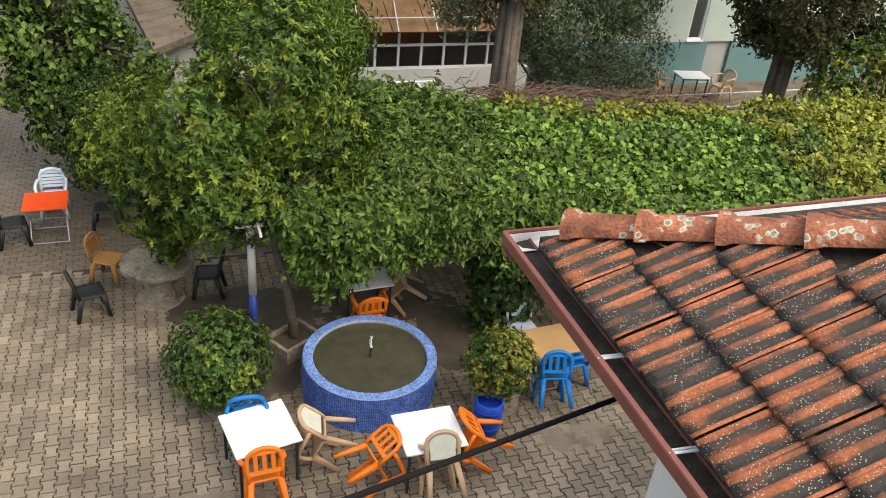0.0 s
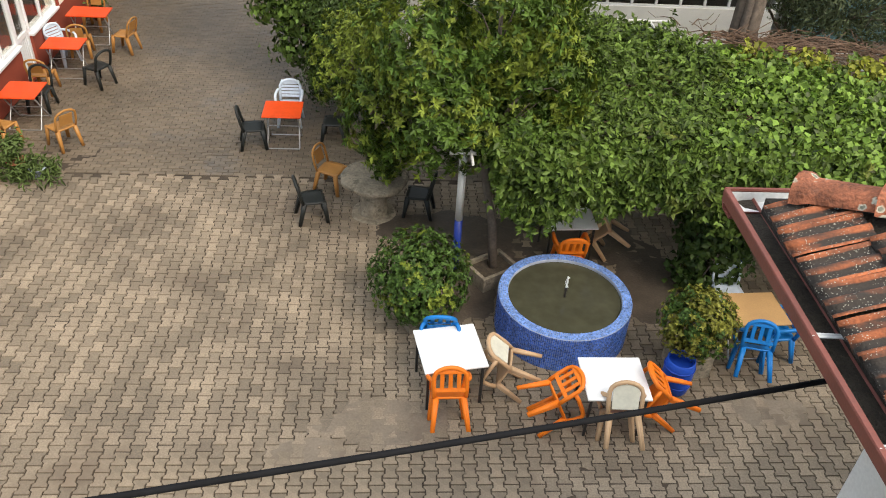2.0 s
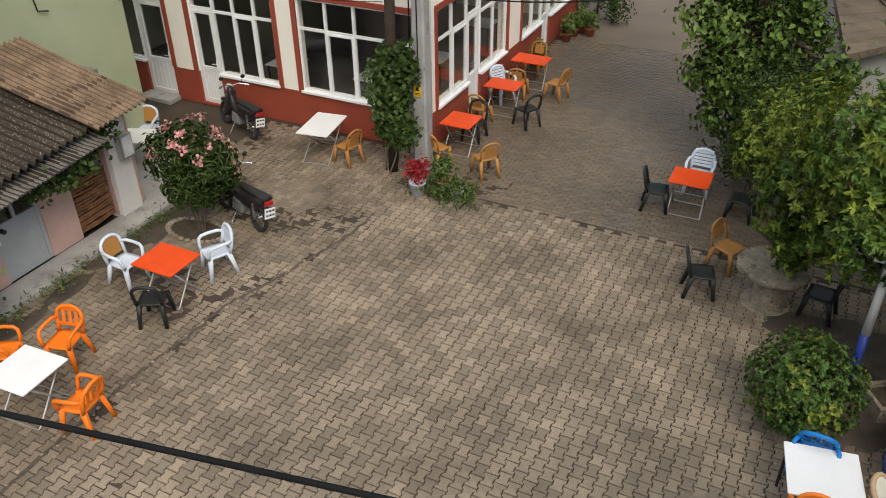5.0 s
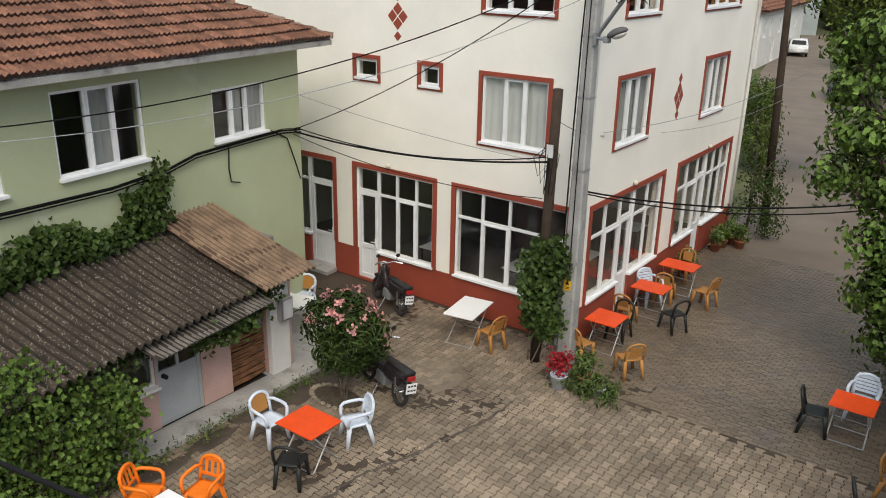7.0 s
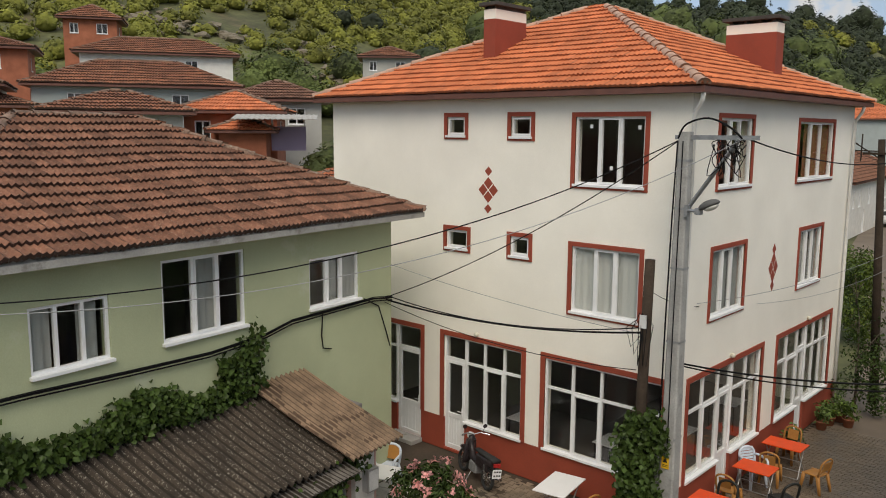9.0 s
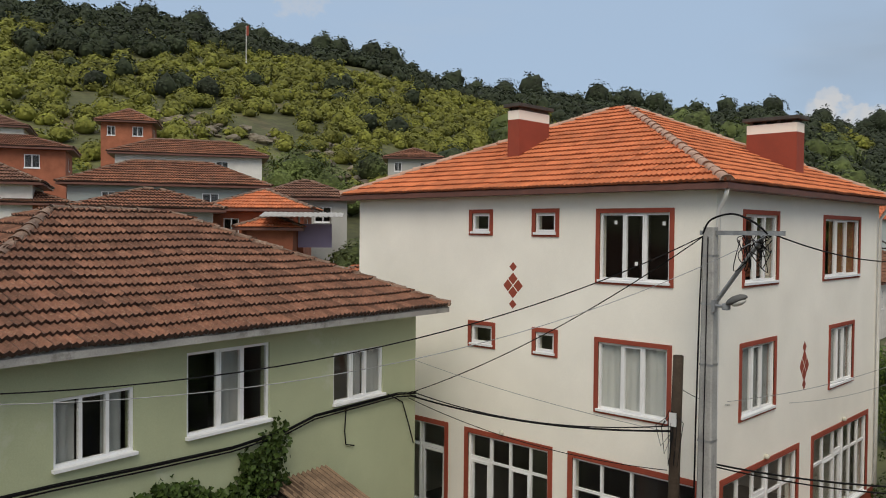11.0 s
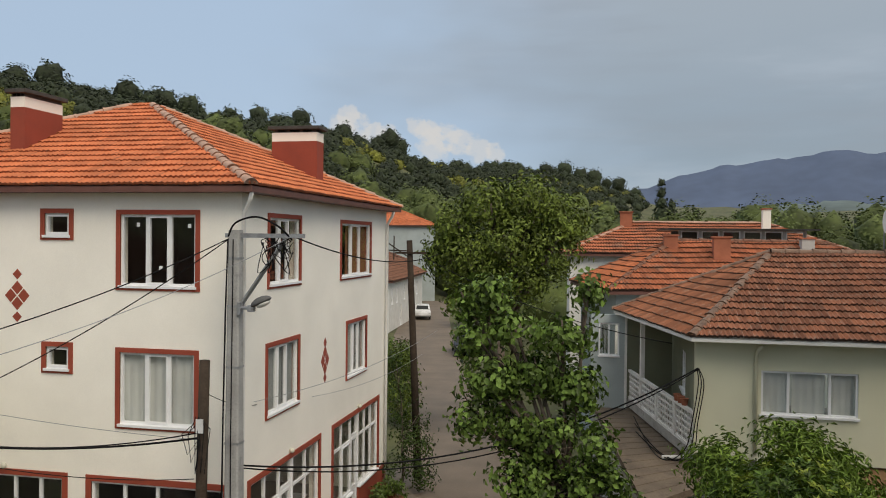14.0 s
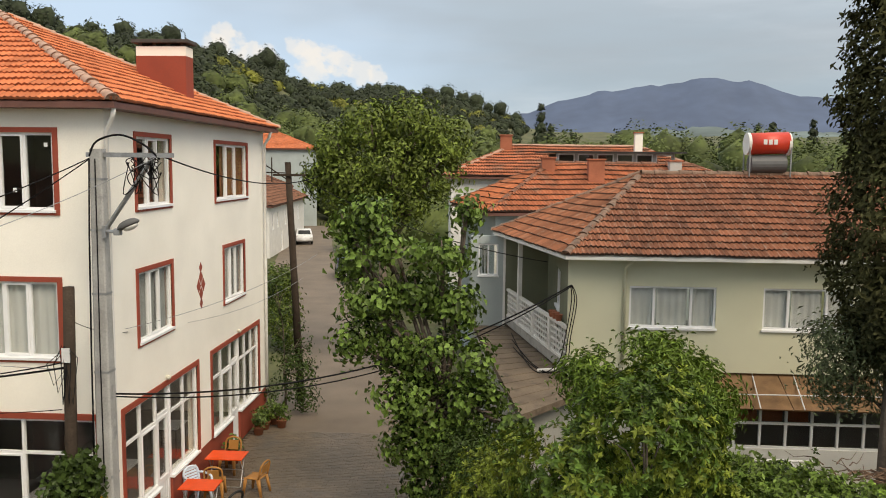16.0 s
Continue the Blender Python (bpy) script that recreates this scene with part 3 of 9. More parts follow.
for i, (a, b, c, d) in enumerate(south_up):
    if i < 4:
        window(S, a, b, c, d, (1,), (1,), white, 0.095, sashes=(0,))
    elif i == 4:
        window(S, a, b, c, d, (1, 0.9, 1), (1,), white, 0.095, sashes=(1,))
    else:
        window(S, a, b, c, d, (1, 0.9, 1), (1,), white, 0.095, sashes=(1,), drawn=((0.0, 0.36), (0.36, 0.66), (0.66, 1.0)))
# maker's stickers left on the new panes
for a, b in ((-9.22, 8.22), (-8.10, 8.20), (-8.72, 7.36)):
    bm = bmesh.new()
    box(bm, (u(a) - 0.035, -0.066, b - 0.04), (u(a) + 0.035, -0.063, b + 0.04), S)
    part("sticker", bm, M_PVC, white, "small white sticker on the glass")
for i, (a, b, c, d) in enumerate(east_up):
    window(E, a, b, c, d, (1, 0.9, 1), (1,), white, 0.095, sashes=(1,), drawn=None if i == 0 else ((0.25, 1.0),) if i == 1 else ((0.0, 0.34), (0.36, 0.64), (0.68, 1.0)), drawn_mat=M_BLIND if i == 1 else M_GREYCURTAIN)


def door_leaf(fr, u0, u1, z0, z1, parent, split=0.95, bar=2.42):
    """White door: panelled foot, glazed above, a light over the transom."""
    d = new("door")
    d.empty_display_size = 0.1
    d.parent = parent
    bm = bmesh.new()
    ring(bm, fr, u0, u1, z0, z1, 0.05, -0.13, -0.06)
    box(bm, (u0 + 0.05, -0.125, bar - 0.04), (u1 - 0.05, -0.065, bar + 0.04), fr)
    ring(bm, fr, u0 + 0.052, u1 - 0.052, z0 + 0.052, bar - 0.042, 0.07, -0.12, -0.05)
    box(bm, (u0 + 0.12, -0.118, split - 0.05), (u1 - 0.12, -0.052, split + 0.05), fr)
    part("door_frame", bm, M_PVC, d)
    bm = bmesh.new()
    box(bm, (u0 + 0.12, -0.105, z0 + 0.12), (u1 - 0.12, -0.075, split - 0.05), fr)
    dp = part("door_panel", bm, M_PVC, d)
    n = 5
    for i in range(n):
        bm = bmesh.new()
        a = u0 + 0.13 + (u1 - u0 - 0.26) * i / n
        box(bm, (a + 0.01, -0.074, z0 + 0.14), (a + (u1 - u0 - 0.26) / n - 0.01, -0.068, split - 0.07), fr)
        ob = part("door_plank", bm, M_PVC, d)
    for c, e in ((split + 0.05, bar - 0.11), (bar + 0.04, z1 - 0.05)):
        bm = bmesh.new()
        box(bm, (u0 + 0.1, -0.102, c), (u1 - 0.1, -0.096, e), fr)
        part("pane", bm, M_GLASS, d).visible_shadow = False
    bm = bmesh.new()
    box(bm, (u1 - 0.13, -0.05, 0.98), (u1 - 0.09, -0.03, 1.2), fr, 0.004)
    rod(bm, fr @ Vector((u1 - 0.11, -0.03, 1.12)), fr @ Vector((u1 - 0.11, 0.02, 1.12)), 0.01)
    rod(bm, fr @ Vector((u1 - 0.11, 0.018, 1.12)), fr @ Vector((u1 - 0.22, 0.018, 1.12)), 0.01)
    part("door_handle", bm, M_PVC, d)
    return d


window(S, *south_shop[0], (0.9, 1, 1), (1.5, 0.62), white, 0)
door_leaf(S, *south_shop[1], white)
door_leaf(S, *south_shop[2], white)
window(S, *south_shop[3], (1, 1, 0.9), (1.5, 0.62), white, 0, sashes=((1, 0),))
window(S, *south_shop[4], (1, 1, 1.25, 0.75), (1.45, 0.68), white, 0, sashes=((1, 0),))
window(E, *east_shop[0], (0.8, 0.8), (1.45, 0.68), white, 0, sashes=((1, 0),))
door_leaf(E, *east_shop[1], white)
window(E, *east_shop[2], (0.9, 0.9), (1.45, 0.68), white, 0)
window(E, *east_shop[3], (0.8, 0.8), (1.45, 0.68), white, 0, sashes=((1, 0),))
door_leaf(E, *east_shop[4], white)
window(E, *east_shop[5], (0.9, 0.9, 0.9), (1.45, 0.68), white, 0)
for fr, a, b in ((S, u(-17.2), u(-14.1)), (S, u(-13.3), u(-10.86)), (S, u(-10.2), u(-7.3)), (E, v(15.15), v(19.05)), (E, v(20.1), v(24.2))):
    bm = bmesh.new()
    box(bm, (a - 0.12, -0.02, 3.03), (b + 0.12, 0.025, 3.15), fr)
    box(bm, (a - 0.12, -0.02, 0.862), (a, 0.025, 3.03), fr)
    box(bm, (b, -0.02, 0.862), (b + 0.12, 0.025, 3.03), fr)
    part("shopfront_trim", bm, M_RED, white, "painted red shopfront surround")


def diamond(fr, uu, zz, w, h, name="wall_diamond"):
    bm = bmesh.new()
    f = [bm.verts.new(fr @ Vector(p)) for p in ((uu - w, 0.006, zz), (uu, 0.006, zz - h), (uu + w, 0.006, zz), (uu, 0.006, zz + h))]
    g = [bm.verts.new(fr @ Vector(p)) for p in ((uu - w, -0.01, zz), (uu, -0.01, zz - h), (uu + w, -0.01, zz), (uu, -0.01, zz + h))]
    bm.faces.new(f)
    for i in range(4):
        bm.faces.new((f[i], g[i], g[(i + 1) % 4], f[(i + 1) % 4]))
    part(name, bm, M_RED, white, "painted red diamond ornament")


for fr, uu, zc, k in ((S, u(-11.94), 6.74, 1.0), (E, v(19.44), 4.92, 1.25)):
    diamond(fr, uu, zc + 0.44, 0.11, 0.11 * k)
    diamond(fr, uu, zc - 0.44, 0.11, 0.11 * k)
    for dx, dz in ((0, 0.17), (0, -0.17), (0.155, 0), (-0.155, 0)):
        diamond(fr, uu + dx, zc + dz * k * 0.95, 0.135, 0.15 * k * 0.95)
I4 = Matrix.Identity(4)
hip_roof(white, I4, -17.9, -6.58, 14.33, 25.4, 8.96, 0.464, M_TILE_NEW, M_MORTAR, faces="se")


# ---------------------------------------------------------------- green house
GF = face_frame((-11.86, 2.54, 0), 97)
green = thing("green_house", None, "two-storey sage green rendered house under an old tiled roof", "house")
g_open = [(1.85, 3.14, 4.5, 5.52), (4.11, 5.90, 4.52, 5.93), (7.57, 9.08, 4.5, 5.52)]
wall("wall_east", GF, 0, 10.2, 0, 6.15, 0.25, g_open, M_GREEN, green)
wall("wall_north", face_frame(GF @ Vector((10.2, -0.25, 0)), 187), 0, 7.6, 0, 6.15, 0.25, [], M_GREEN, green)
wall("wall_south", face_frame(GF @ Vector((0, -7.85, 0)), 7), 0, 7.6, 0, 6.15, 0.25, [], M_GREEN, green)
wall("wall_west", face_frame(GF @ Vector((10.2, -7.85, 0)), 277), 0, 10.2, 0, 6.15, 0.25, [], M_GREEN, green)
# added rooms, their gloom put into the wall colour
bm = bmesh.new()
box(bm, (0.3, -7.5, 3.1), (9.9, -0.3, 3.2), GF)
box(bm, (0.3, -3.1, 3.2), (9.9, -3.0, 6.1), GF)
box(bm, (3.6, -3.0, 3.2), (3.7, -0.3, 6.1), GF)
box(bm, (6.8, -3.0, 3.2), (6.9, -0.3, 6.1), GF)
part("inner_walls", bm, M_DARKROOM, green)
window(GF, *g_open[0], (1, 1, 1), (1,), green, 0, sill=0.08, drawn=((0.0, 0.3), (0.62, 0.9)), drawn_mat=M_GREYCURTAIN)
window(GF, *g_open[1], (1.2, 1, 1.1), (1,), green, 0, sill=0.08, sashes=(1,), drawn=((0.36, 0.64),), drawn_mat=M_GREYCURTAIN)
window(GF, *g_open[2], (1, 0.9, 1), (1,), green, 0, sill=0.08, sashes=(1,), drawn=((0.36, 0.62), (0.7, 1.0)), drawn_mat=M_GREYCURTAIN)
hip_roof(green, GF, -0.6, 10.8, -8.4, 0.5, 6.26, 0.46, M_TILE_OLD, M_OLDCAP, faces="new", fascia=M_CONCRETE)

# ---------------------------------------------------------------- house across the yard
RF = face_frame((2.05, 20.3, 0), 0)
house = thing("pale_green_house", None, "pale green rendered house with hipped tile roof and balcony", "house")
r_open = [(1.5, 3.62, 3.95, 4.98), (4.75, 6.9, 3.95, 4.98)]
wall("wall_south", RF, 0, 11, 2.85, 5.65, 0.22, r_open, M_GREEN2, house)
wall("wall_low", face_frame((2.6, 21.0, 0), 0), 0, 10.4, 0, 2.85, 0.22, [], M_WHITE, house)
for o in r_open:
    window(RF, *o, (1, 1.5, 1), (1,), house, 0, sill=0.06, drawn=((0.0, 0.32), (0.33, 0.68), (0.7, 1.0)))
bm = bmesh.new()
box(bm, (0, -7, 2.7), (11, -0.23, 2.85), RF)
part("floor_slab", bm, M_CONCRETE, house)
# its roof: the side eave runs askew, out over the balcony
FL, FR, BL_, BR_ = Vector((1.91, 19.77, 5.75)), Vector((14.55, 19.77, 5.75)), Vector((0.16, 26.84, 5.75)), Vector((14.55, 28.4, 5.75))
R0, R1 = Vector((4.42, 24.1, 7.69)), Vector((10.2, 24.1, 7.69))
roof = new("roof")
roof.parent = house
bm = bmesh.new()
top = [bm.verts.new(p) for p in (FL, FR, BR_, BL_)]
low = [bm.verts.new(p - Vector((0, 0, 0.08))) for p in (FL, FR, BR_, BL_)]
r0, r1 = bm.verts.new(R0), bm.verts.new(R1)
for f in ((top[0], top[1], r1, r0), (top[1], top[2], r1), (top[2], top[3], r0, r1), (top[3], top[0], r0), low[::-1]):
    bm.faces.new(f)
for i in range(4):
    bm.faces.new((low[i], low[(i + 1) % 4], top[(i + 1) % 4], top[i]))
part("roof_deck", bm, M_WHITE, roof)
for a, b in ((FL, FR), (BL_, FL)):
    e = b - a
    ln = e.length
    e.normalize()
    n = Vector((-e.y, e.x, 0))
    along, across = (R0 - a).dot(e), (R0 - a).dot(n)
    sl = math.hypot(across, R0.z - a.z)
    o = Vector((0, 0, 0.02))
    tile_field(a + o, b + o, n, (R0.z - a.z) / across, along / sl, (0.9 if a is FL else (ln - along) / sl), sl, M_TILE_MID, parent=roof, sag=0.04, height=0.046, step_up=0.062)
for a, b in ((FL, R0), (BL_, R0), (R0, R1)):
    o = Vector((0, 0, 0.06))
    caps((a + o, b + o), M_OLDCAP, roof, name="hip_cap" if b is R0 else "ridge_cap")


# ---------------------------------------------------------------- furniture
def plastic(name, c, rough=0.42):
    m = mat(name, c, rough, 0.08, 4, 0.03, 25)
    m.node_tree.nodes["Principled BSDF"].inputs["Specular IOR Level"].default_value = 0.3
    return m


P_ORANGE, P_BLACK, P_OCHRE = plastic("orange_plastic", (0.80, 0.19, 0.012)), plastic("black_plastic", (0.018, 0.02, 0.019)), plastic("ochre_plastic", (0.40, 0.19, 0.05))
P_WHITE, P_BLUE, P_BEIGE = plastic("white_plastic", (0.61, 0.67, 0.76)), plastic("blue_plastic", (0.012, 0.17, 0.50)), plastic("beige_plastic", (0.50, 0.33, 0.19))
P_MESH = plastic("pale_mesh_panel", (0.62, 0.60, 0.50), 0.7)
P_TOP_RED, P_TOP_WHITE, P_TOP_WOOD = plastic("orange_red_top", (0.72, 0.075, 0.012), 0.35), mat("white_laminate", (0.80, 0.80, 0.80), 0.35, 0.03, 3, 0.02, spots=(0.66, 0.65, 0.62), spot_size=5, spot_amount=0.30), mat("beech_laminate", (0.50, 0.30, 0.13), 0.5, 0.1, 2, 0.05)
M_STEEL = mat("painted_steel_tube", (0.42, 0.42, 0.42), 0.4, 0.1, 5, 0.02, metal=0.6)
M_DARKSTEEL = mat("black_steel_tube", (0.02, 0.018, 0.017), 0.5, 0.1, 5, 0.02)


def chair_kind(label, material, arms, back, panel=None):
    """One moulded plastic chair, its sitter facing +y. Returns the thing, hidden nowhere: it is placed by its first use."""
    c = thing("plastic_chair", None, label, "chair")
    bm = bmesh.new()
    n = 6
    grid = [[None] * (n + 1) for _ in range(n + 1)]
    for i in range(n + 1):
        for j in range(n + 1):
            x, y = -1 + 2 * i / n, -1 + 2 * j / n
            k = 1 - 0.10 * (abs(x) ** 3) * (abs(y) ** 3)
            z = 0.425 - 0.018 * (1 - x * x) * (1 - y * y) - (0.02 * max(0, y - 0.6) / 0.4) + 0.012 * max(0, -y - 0.5)
            grid[i][j] = (0.215 * x * k * (1.0 + 0.05 * y), 0.21 * y * k, z)
    tops = [[bm.verts.new(p) for p in r] for r in grid]
    lows = [[bm.verts.new((p[0] * 0.97, p[1] * 0.97, p[2] - 0.028)) for p in r] for r in grid]
    for i in range(n):
        for j in range(n):
            bm.faces.new((tops[i][j], tops[i + 1][j], tops[i + 1][j + 1], tops[i][j + 1]))
            bm.faces.new((lows[i][j], lows[i][j + 1], lows[i + 1][j + 1], lows[i + 1][j]))
    rim = [(i, 0) for i in range(n)] + [(n, j) for j in range(n)] + [(i, n) for i in range(n, 0, -1)] + [(0, j) for j in range(n, 0, -1)]
    for (a, b), (d, e) in zip(rim, rim[1:] + rim[:1]):
        bm.faces.new((tops[a][b], lows[a][b], lows[d][e], tops[d][e]))
    part("seat", bm, material, c, "", True)
    for sx in (-1, 1):
        for sy in (-1, 1):
            bm = bmesh.new()
            a = Vector((sx * 0.185, sy * 0.18, 0.415))
            b = Vector((sx * (0.235 if arms else 0.215), sy * (0.235 if sy > 0 else 0.27), 0.0))
            for dx, dy in ((0, 0), (0, -0.030 * sy), (-0.022 * sx, -0.004 * sy)):
                rod(bm, a + Vector((dx, dy, 0)), b + Vector((dx * 0.7, dy * 0.7, 0)), 0.032, 0.022, 8)
            part("leg", bm, material, c, "", True)
    w, lean, top = 0.205, -0.29, 0.83
    bm = bmesh.new()
    pts = [(-w * 0.98, -0.185, 0.42), (-w * 1.02, -0.225, 0.56), (-w * 1.0, -0.255, 0.70)]
    pts += [(-w * math.cos(t) * (1.0 - 0.1 * math.sin(t)), -0.26 - 0.03 * math.sin(t), 0.715 + (top - 0.715) * math.sin(t)) for t in [math.pi * k / 8 for k in range(1, 8)]]
    pts += [(w, -0.255, 0.70), (w * 1.02, -0.225, 0.56), (w * 0.98, -0.185, 0.42)]
    tube(bm, pts, 0.029 if back != "hoop" else 0.022, 8)
    br = part("backrest", bm, material, c, "", True)
    if back == "vertical":
        bm = bmesh.new()
        box(bm, (-0.2, -0.235, 0.50), (0.2, -0.215, 0.555), Matrix.Identity(4), 0.008)
        box(bm, (-0.17, -0.292, 0.745), (0.17, -0.268, 0.80), None, 0.01)
        part("back_rail", bm, material, br)
        for x in (-0.105, 0.0, 0.105):
            bm = bmesh.new()
            box(bm, (x - 0.027, -0.008, -0.115), (x + 0.027, 0.008, 0.115), pose(0, -0.255, 0.65, 13, 0, 0), 0.006)
            part("back_slat", bm, material, br)
    elif back == "horizontal":
        for k in range(5):
            z = 0.50 + 0.066 * k
            bm = bmesh.new()
            box(bm, (-0.2, -0.008, -0.026), (0.2, 0.008, 0.026), pose(0, -0.205 - 0.075 * (z - 0.42) / 0.4 - 0.01, z, 11, 0, 0), 0.006)
            part("back_slat", bm, material, br)
        bm = bmesh.new()
        box(bm, (-0.185, -0.295, 0.76), (0.185, -0.272, 0.825), None, 0.01)
        part("back_rail", bm, material, br)
    elif back == "panel":
        bm = bmesh.new()
        box(bm, (-0.165, -0.007, -0.16), (0.165, 0.007, 0.16), pose(0, -0.248, 0.64, 12, 0, 0), 0.005)
        part("back_panel", bm, panel or P_MESH, br, "woven-look insert panel")
    elif back == "hoop":
        bm = bmesh.new()
        box(bm, (-0.13, -0.006, -0.10), (0.13, 0.006, 0.145), pose(0, -0.245, 0.61, 14, 0, 0), 0.005)
        part("back_panel", bm, panel or material, br)
    if arms:
        for s in (-1, 1):
            bm = bmesh.new()
            tube(bm, [(s * 0.205, -0.235, 0.645), (s * 0.25, -0.16, 0.655), (s * 0.265, 0.0, 0.65), (s * 0.262, 0.13, 0.64), (s * 0.25, 0.185, 0.60), (s * 0.23, 0.20, 0.50), (s * 0.205, 0.195, 0.415)], 0.029, 8)
            part("armrest", bm, material, c, "", True)
    return c


def chairs(proto, spots, group=""):
    """Places copies of a chair: (x, y, facing in degrees from +y anticlockwise, tip forwards in degrees)."""
    first = True
    for x, y, face, tip, *z in spots:
        m = pose(x, y, z[0] if z else 0, 0, 0, face)
        if tip:
            m = m @ pose(0, 0.24, 0) @ pose(0, 0, 0, -tip) @ pose(0, -0.24, 0.0)
        if first:
            proto.matrix_basis = m
            if group:
                proto["group"] = group
            first = False
        else:
            copy_thing(proto, m)


chairs(chair_kind("orange moulded plastic armchair with slatted back", P_ORANGE, True, "vertical"),
       [(1.55, 7.22, 2, 30), (2.44, 7.34, -80, 66), (4.74, 7.46, 88, 58), (3.65, 10.62, 0, 0), (-9.35, 5.62, -60, 0), (-8.72, 6.2, -165, 0), (-7.48, 5.35, 100, 0)], "orange plastic chairs")
chairs(chair_kind("black plastic cafe chair with a rounded hoop back", P_BLACK, False, "open"),
       [(-0.55, 12.0, -75, 0), (1.27, 12.2, 80, 0), (-1.88, 14.45, -80, 0), (-0.35, 14.75, 85, 0), (-8.25, 7.55, 28, 0), (-6.35, 15.75, 180, 0), (-5.55, 16.95, 60, 0)], "black cafe chairs")
chairs(chair_kind("ochre plastic cafe chair with a woven-look back", P_OCHRE, False, "hoop"),
       [(-0.28, 12.95, -115, 0), (-8.35, 13.55, 75, 0), (-6.55, 14.28, -15, 0), (-5.45, 14.3, 50, 0), (-6.55, 16.55, 0, 0), (-6.35, 18.45, 10, 0), (-5.45, 18.75, 75, 0), (-6.5, 20.0, 175, 0)], "ochre cafe chairs")
chairs(chair_kind("white plastic garden armchair with horizontal back slats", P_WHITE, True, "horizontal"),
       [(-8.22, 9.05, 150, 0), (-1.28, 15.4, 180, 0), (-6.6, 18.02, -120, 0)], "white garden chairs")
chairs(chair_kind("white plastic armchair with an ochre back panel", P_WHITE, True, "panel", P_OCHRE), [(-9.42, 8.15, -90, 0), (-12.9, 12.35, -160, 0)], "white garden chairs")
chairs(chair_kind("bright blue moulded plastic armchair with slatted back", P_BLUE, True, "vertical"), [(1.48, 8.82, 178, 45), (5.80, 8.12, -14, 30), (6.35, 8.75, 90, 0)], "blue plastic chairs")
chairs(chair_kind("beige plastic armchair with a pale mesh back", P_BEIGE, True, "panel"), [(3.68, 6.85, -3, 38), (2.82, 7.93, 80, 64), (4.62, 11.05, 80, 45), (14.15, 18.85, -100, 0, 0.42), (15.95, 18.55, 100, 0, 0.42)], "beige plastic chairs")
chairs(chair_kind("white metal-look hoop-backed plastic chair", P_WHITE, False, "hoop"), [(5.95, 9.62, 180, 0)])


def table(x0, x1, y0, y1, top, legs, label, rot=0.0, z=0.73, tt=0.028):
    """A cafe table: straight corner legs ("post") or folding crossed legs ("cross")."""
    w, d = x1 - x0, y1 - y0
    t = thing("cafe_table", pose((x0 + x1) / 2, (y0 + y1) / 2, 0, 0, 0, rot), label, "table")
    bm = bmesh.new()
    box(bm, (-w / 2, -d / 2, z - tt), (w / 2, d / 2, z), None, 0.012)
    part("tabletop", bm, top, t)
    a, b = w / 2 - 0.06, d / 2 - 0.06
    lm = M_DARKSTEEL if legs == "post" else M_STEEL
    if legs == "post":
        for sx in (-1, 1):
            for sy in (-1, 1):
                bm = bmesh.new()
                box(bm, (sx * a - 0.017, sy * b - 0.017, 0), (sx * a + 0.017, sy * b + 0.017, z - tt), None, 0.004)
                part("leg", bm, lm, t)
        bm = bmesh.new()
        ring(bm, Matrix.Identity(4), -a, a, -b, b, 0.02, 0, 0.02)
        bmesh.ops.transform(bm, matrix=pose(0, 0, z - tt - 0.045) @ Matrix.Rotation(radians(-90), 4, 'X') @ Matrix.Scale(-1, 4, (0, 1, 0)), verts=bm.verts)
        part("apron", bm, lm, t)
    else:
        for sx in (-1, 1):
            for k in (-1, 1):
                bm = bmesh.new()
                tube(bm, [(sx * a, k * b, 0.012), (sx * a, k * b * 0.85, 0.03), (sx * a * 0.97, 0.0, z * 0.5), (sx * a * 0.95, -k * b * 0.8, z - tt - 0.01)], 0.015, 8)
                part("leg", bm, lm, t, "", True)
        for k in (-1, 1):
            bm = bmesh.new()
            rod(bm, (-a, k * b, 0.014), (a, k * b, 0.014), 0.011)
            part("foot_bar", bm, lm, t)
        bm = bmesh.new()
        rod(bm, (-a, 0, z * 0.5), (a, 0, z * 0.5), 0.009)
        part("hinge_bar", bm, lm, t)
    return t


W_LABEL, R_LABEL = "square white laminate cafe table on black steel legs", "square orange-red cafe table on folding steel legs"
table(1.16, 2.0, 7.62, 8.44, P_TOP_WHITE, "post", W_LABEL, 10)
table(3.24, 4.06, 7.12, 7.87, P_TOP_WHITE, "post", W_LABEL)
table(3.27, 4.1, 10.75, 11.48, P_TOP_WHITE, "post", W_LABEL, 3)
table(5.62, 6.4, 8.52, 9.22, P_TOP_WOOD, "cross", "beech-topped cafe table on folding legs under the eaves", 3)
table(-1.68, -0.94, 14.25, 14.93, P_TOP_RED, "cross", R_LABEL)
table(-8.88, -8.04, 7.8, 8.53, P_TOP_RED, "cross", R_LABEL)
table(-8.75, -7.95, 4.87, 5.67, P_TOP_WHITE, "cross", "white plastic table with folding steel legs", 3)
table(-9.38, -8.66, 13.08, 14.2, P_TOP_WHITE, "cross", "long cream plastic table on folding legs beside the cafe", 9)
table(-6.74, -6.02, 14.75, 15.48, P_TOP_RED, "cross", R_LABEL)
table(-6.72, -5.9, 17.08, 17.7, P_TOP_RED, "cross", R_LABEL)
table(-6.78, -5.86, 18.93, 19.55, P_TOP_RED, "cross", R_LABEL)
table(-12.9, -11.9, 11.1, 11.8, P_TOP_WHITE, "cross", "white plastic table beside the shed wall", 20)
table(14.5, 15.35, 18.3, 18.95, P_TOP_WHITE, "post", "white cafe table on the house terrace", -8).location.z = 0.42

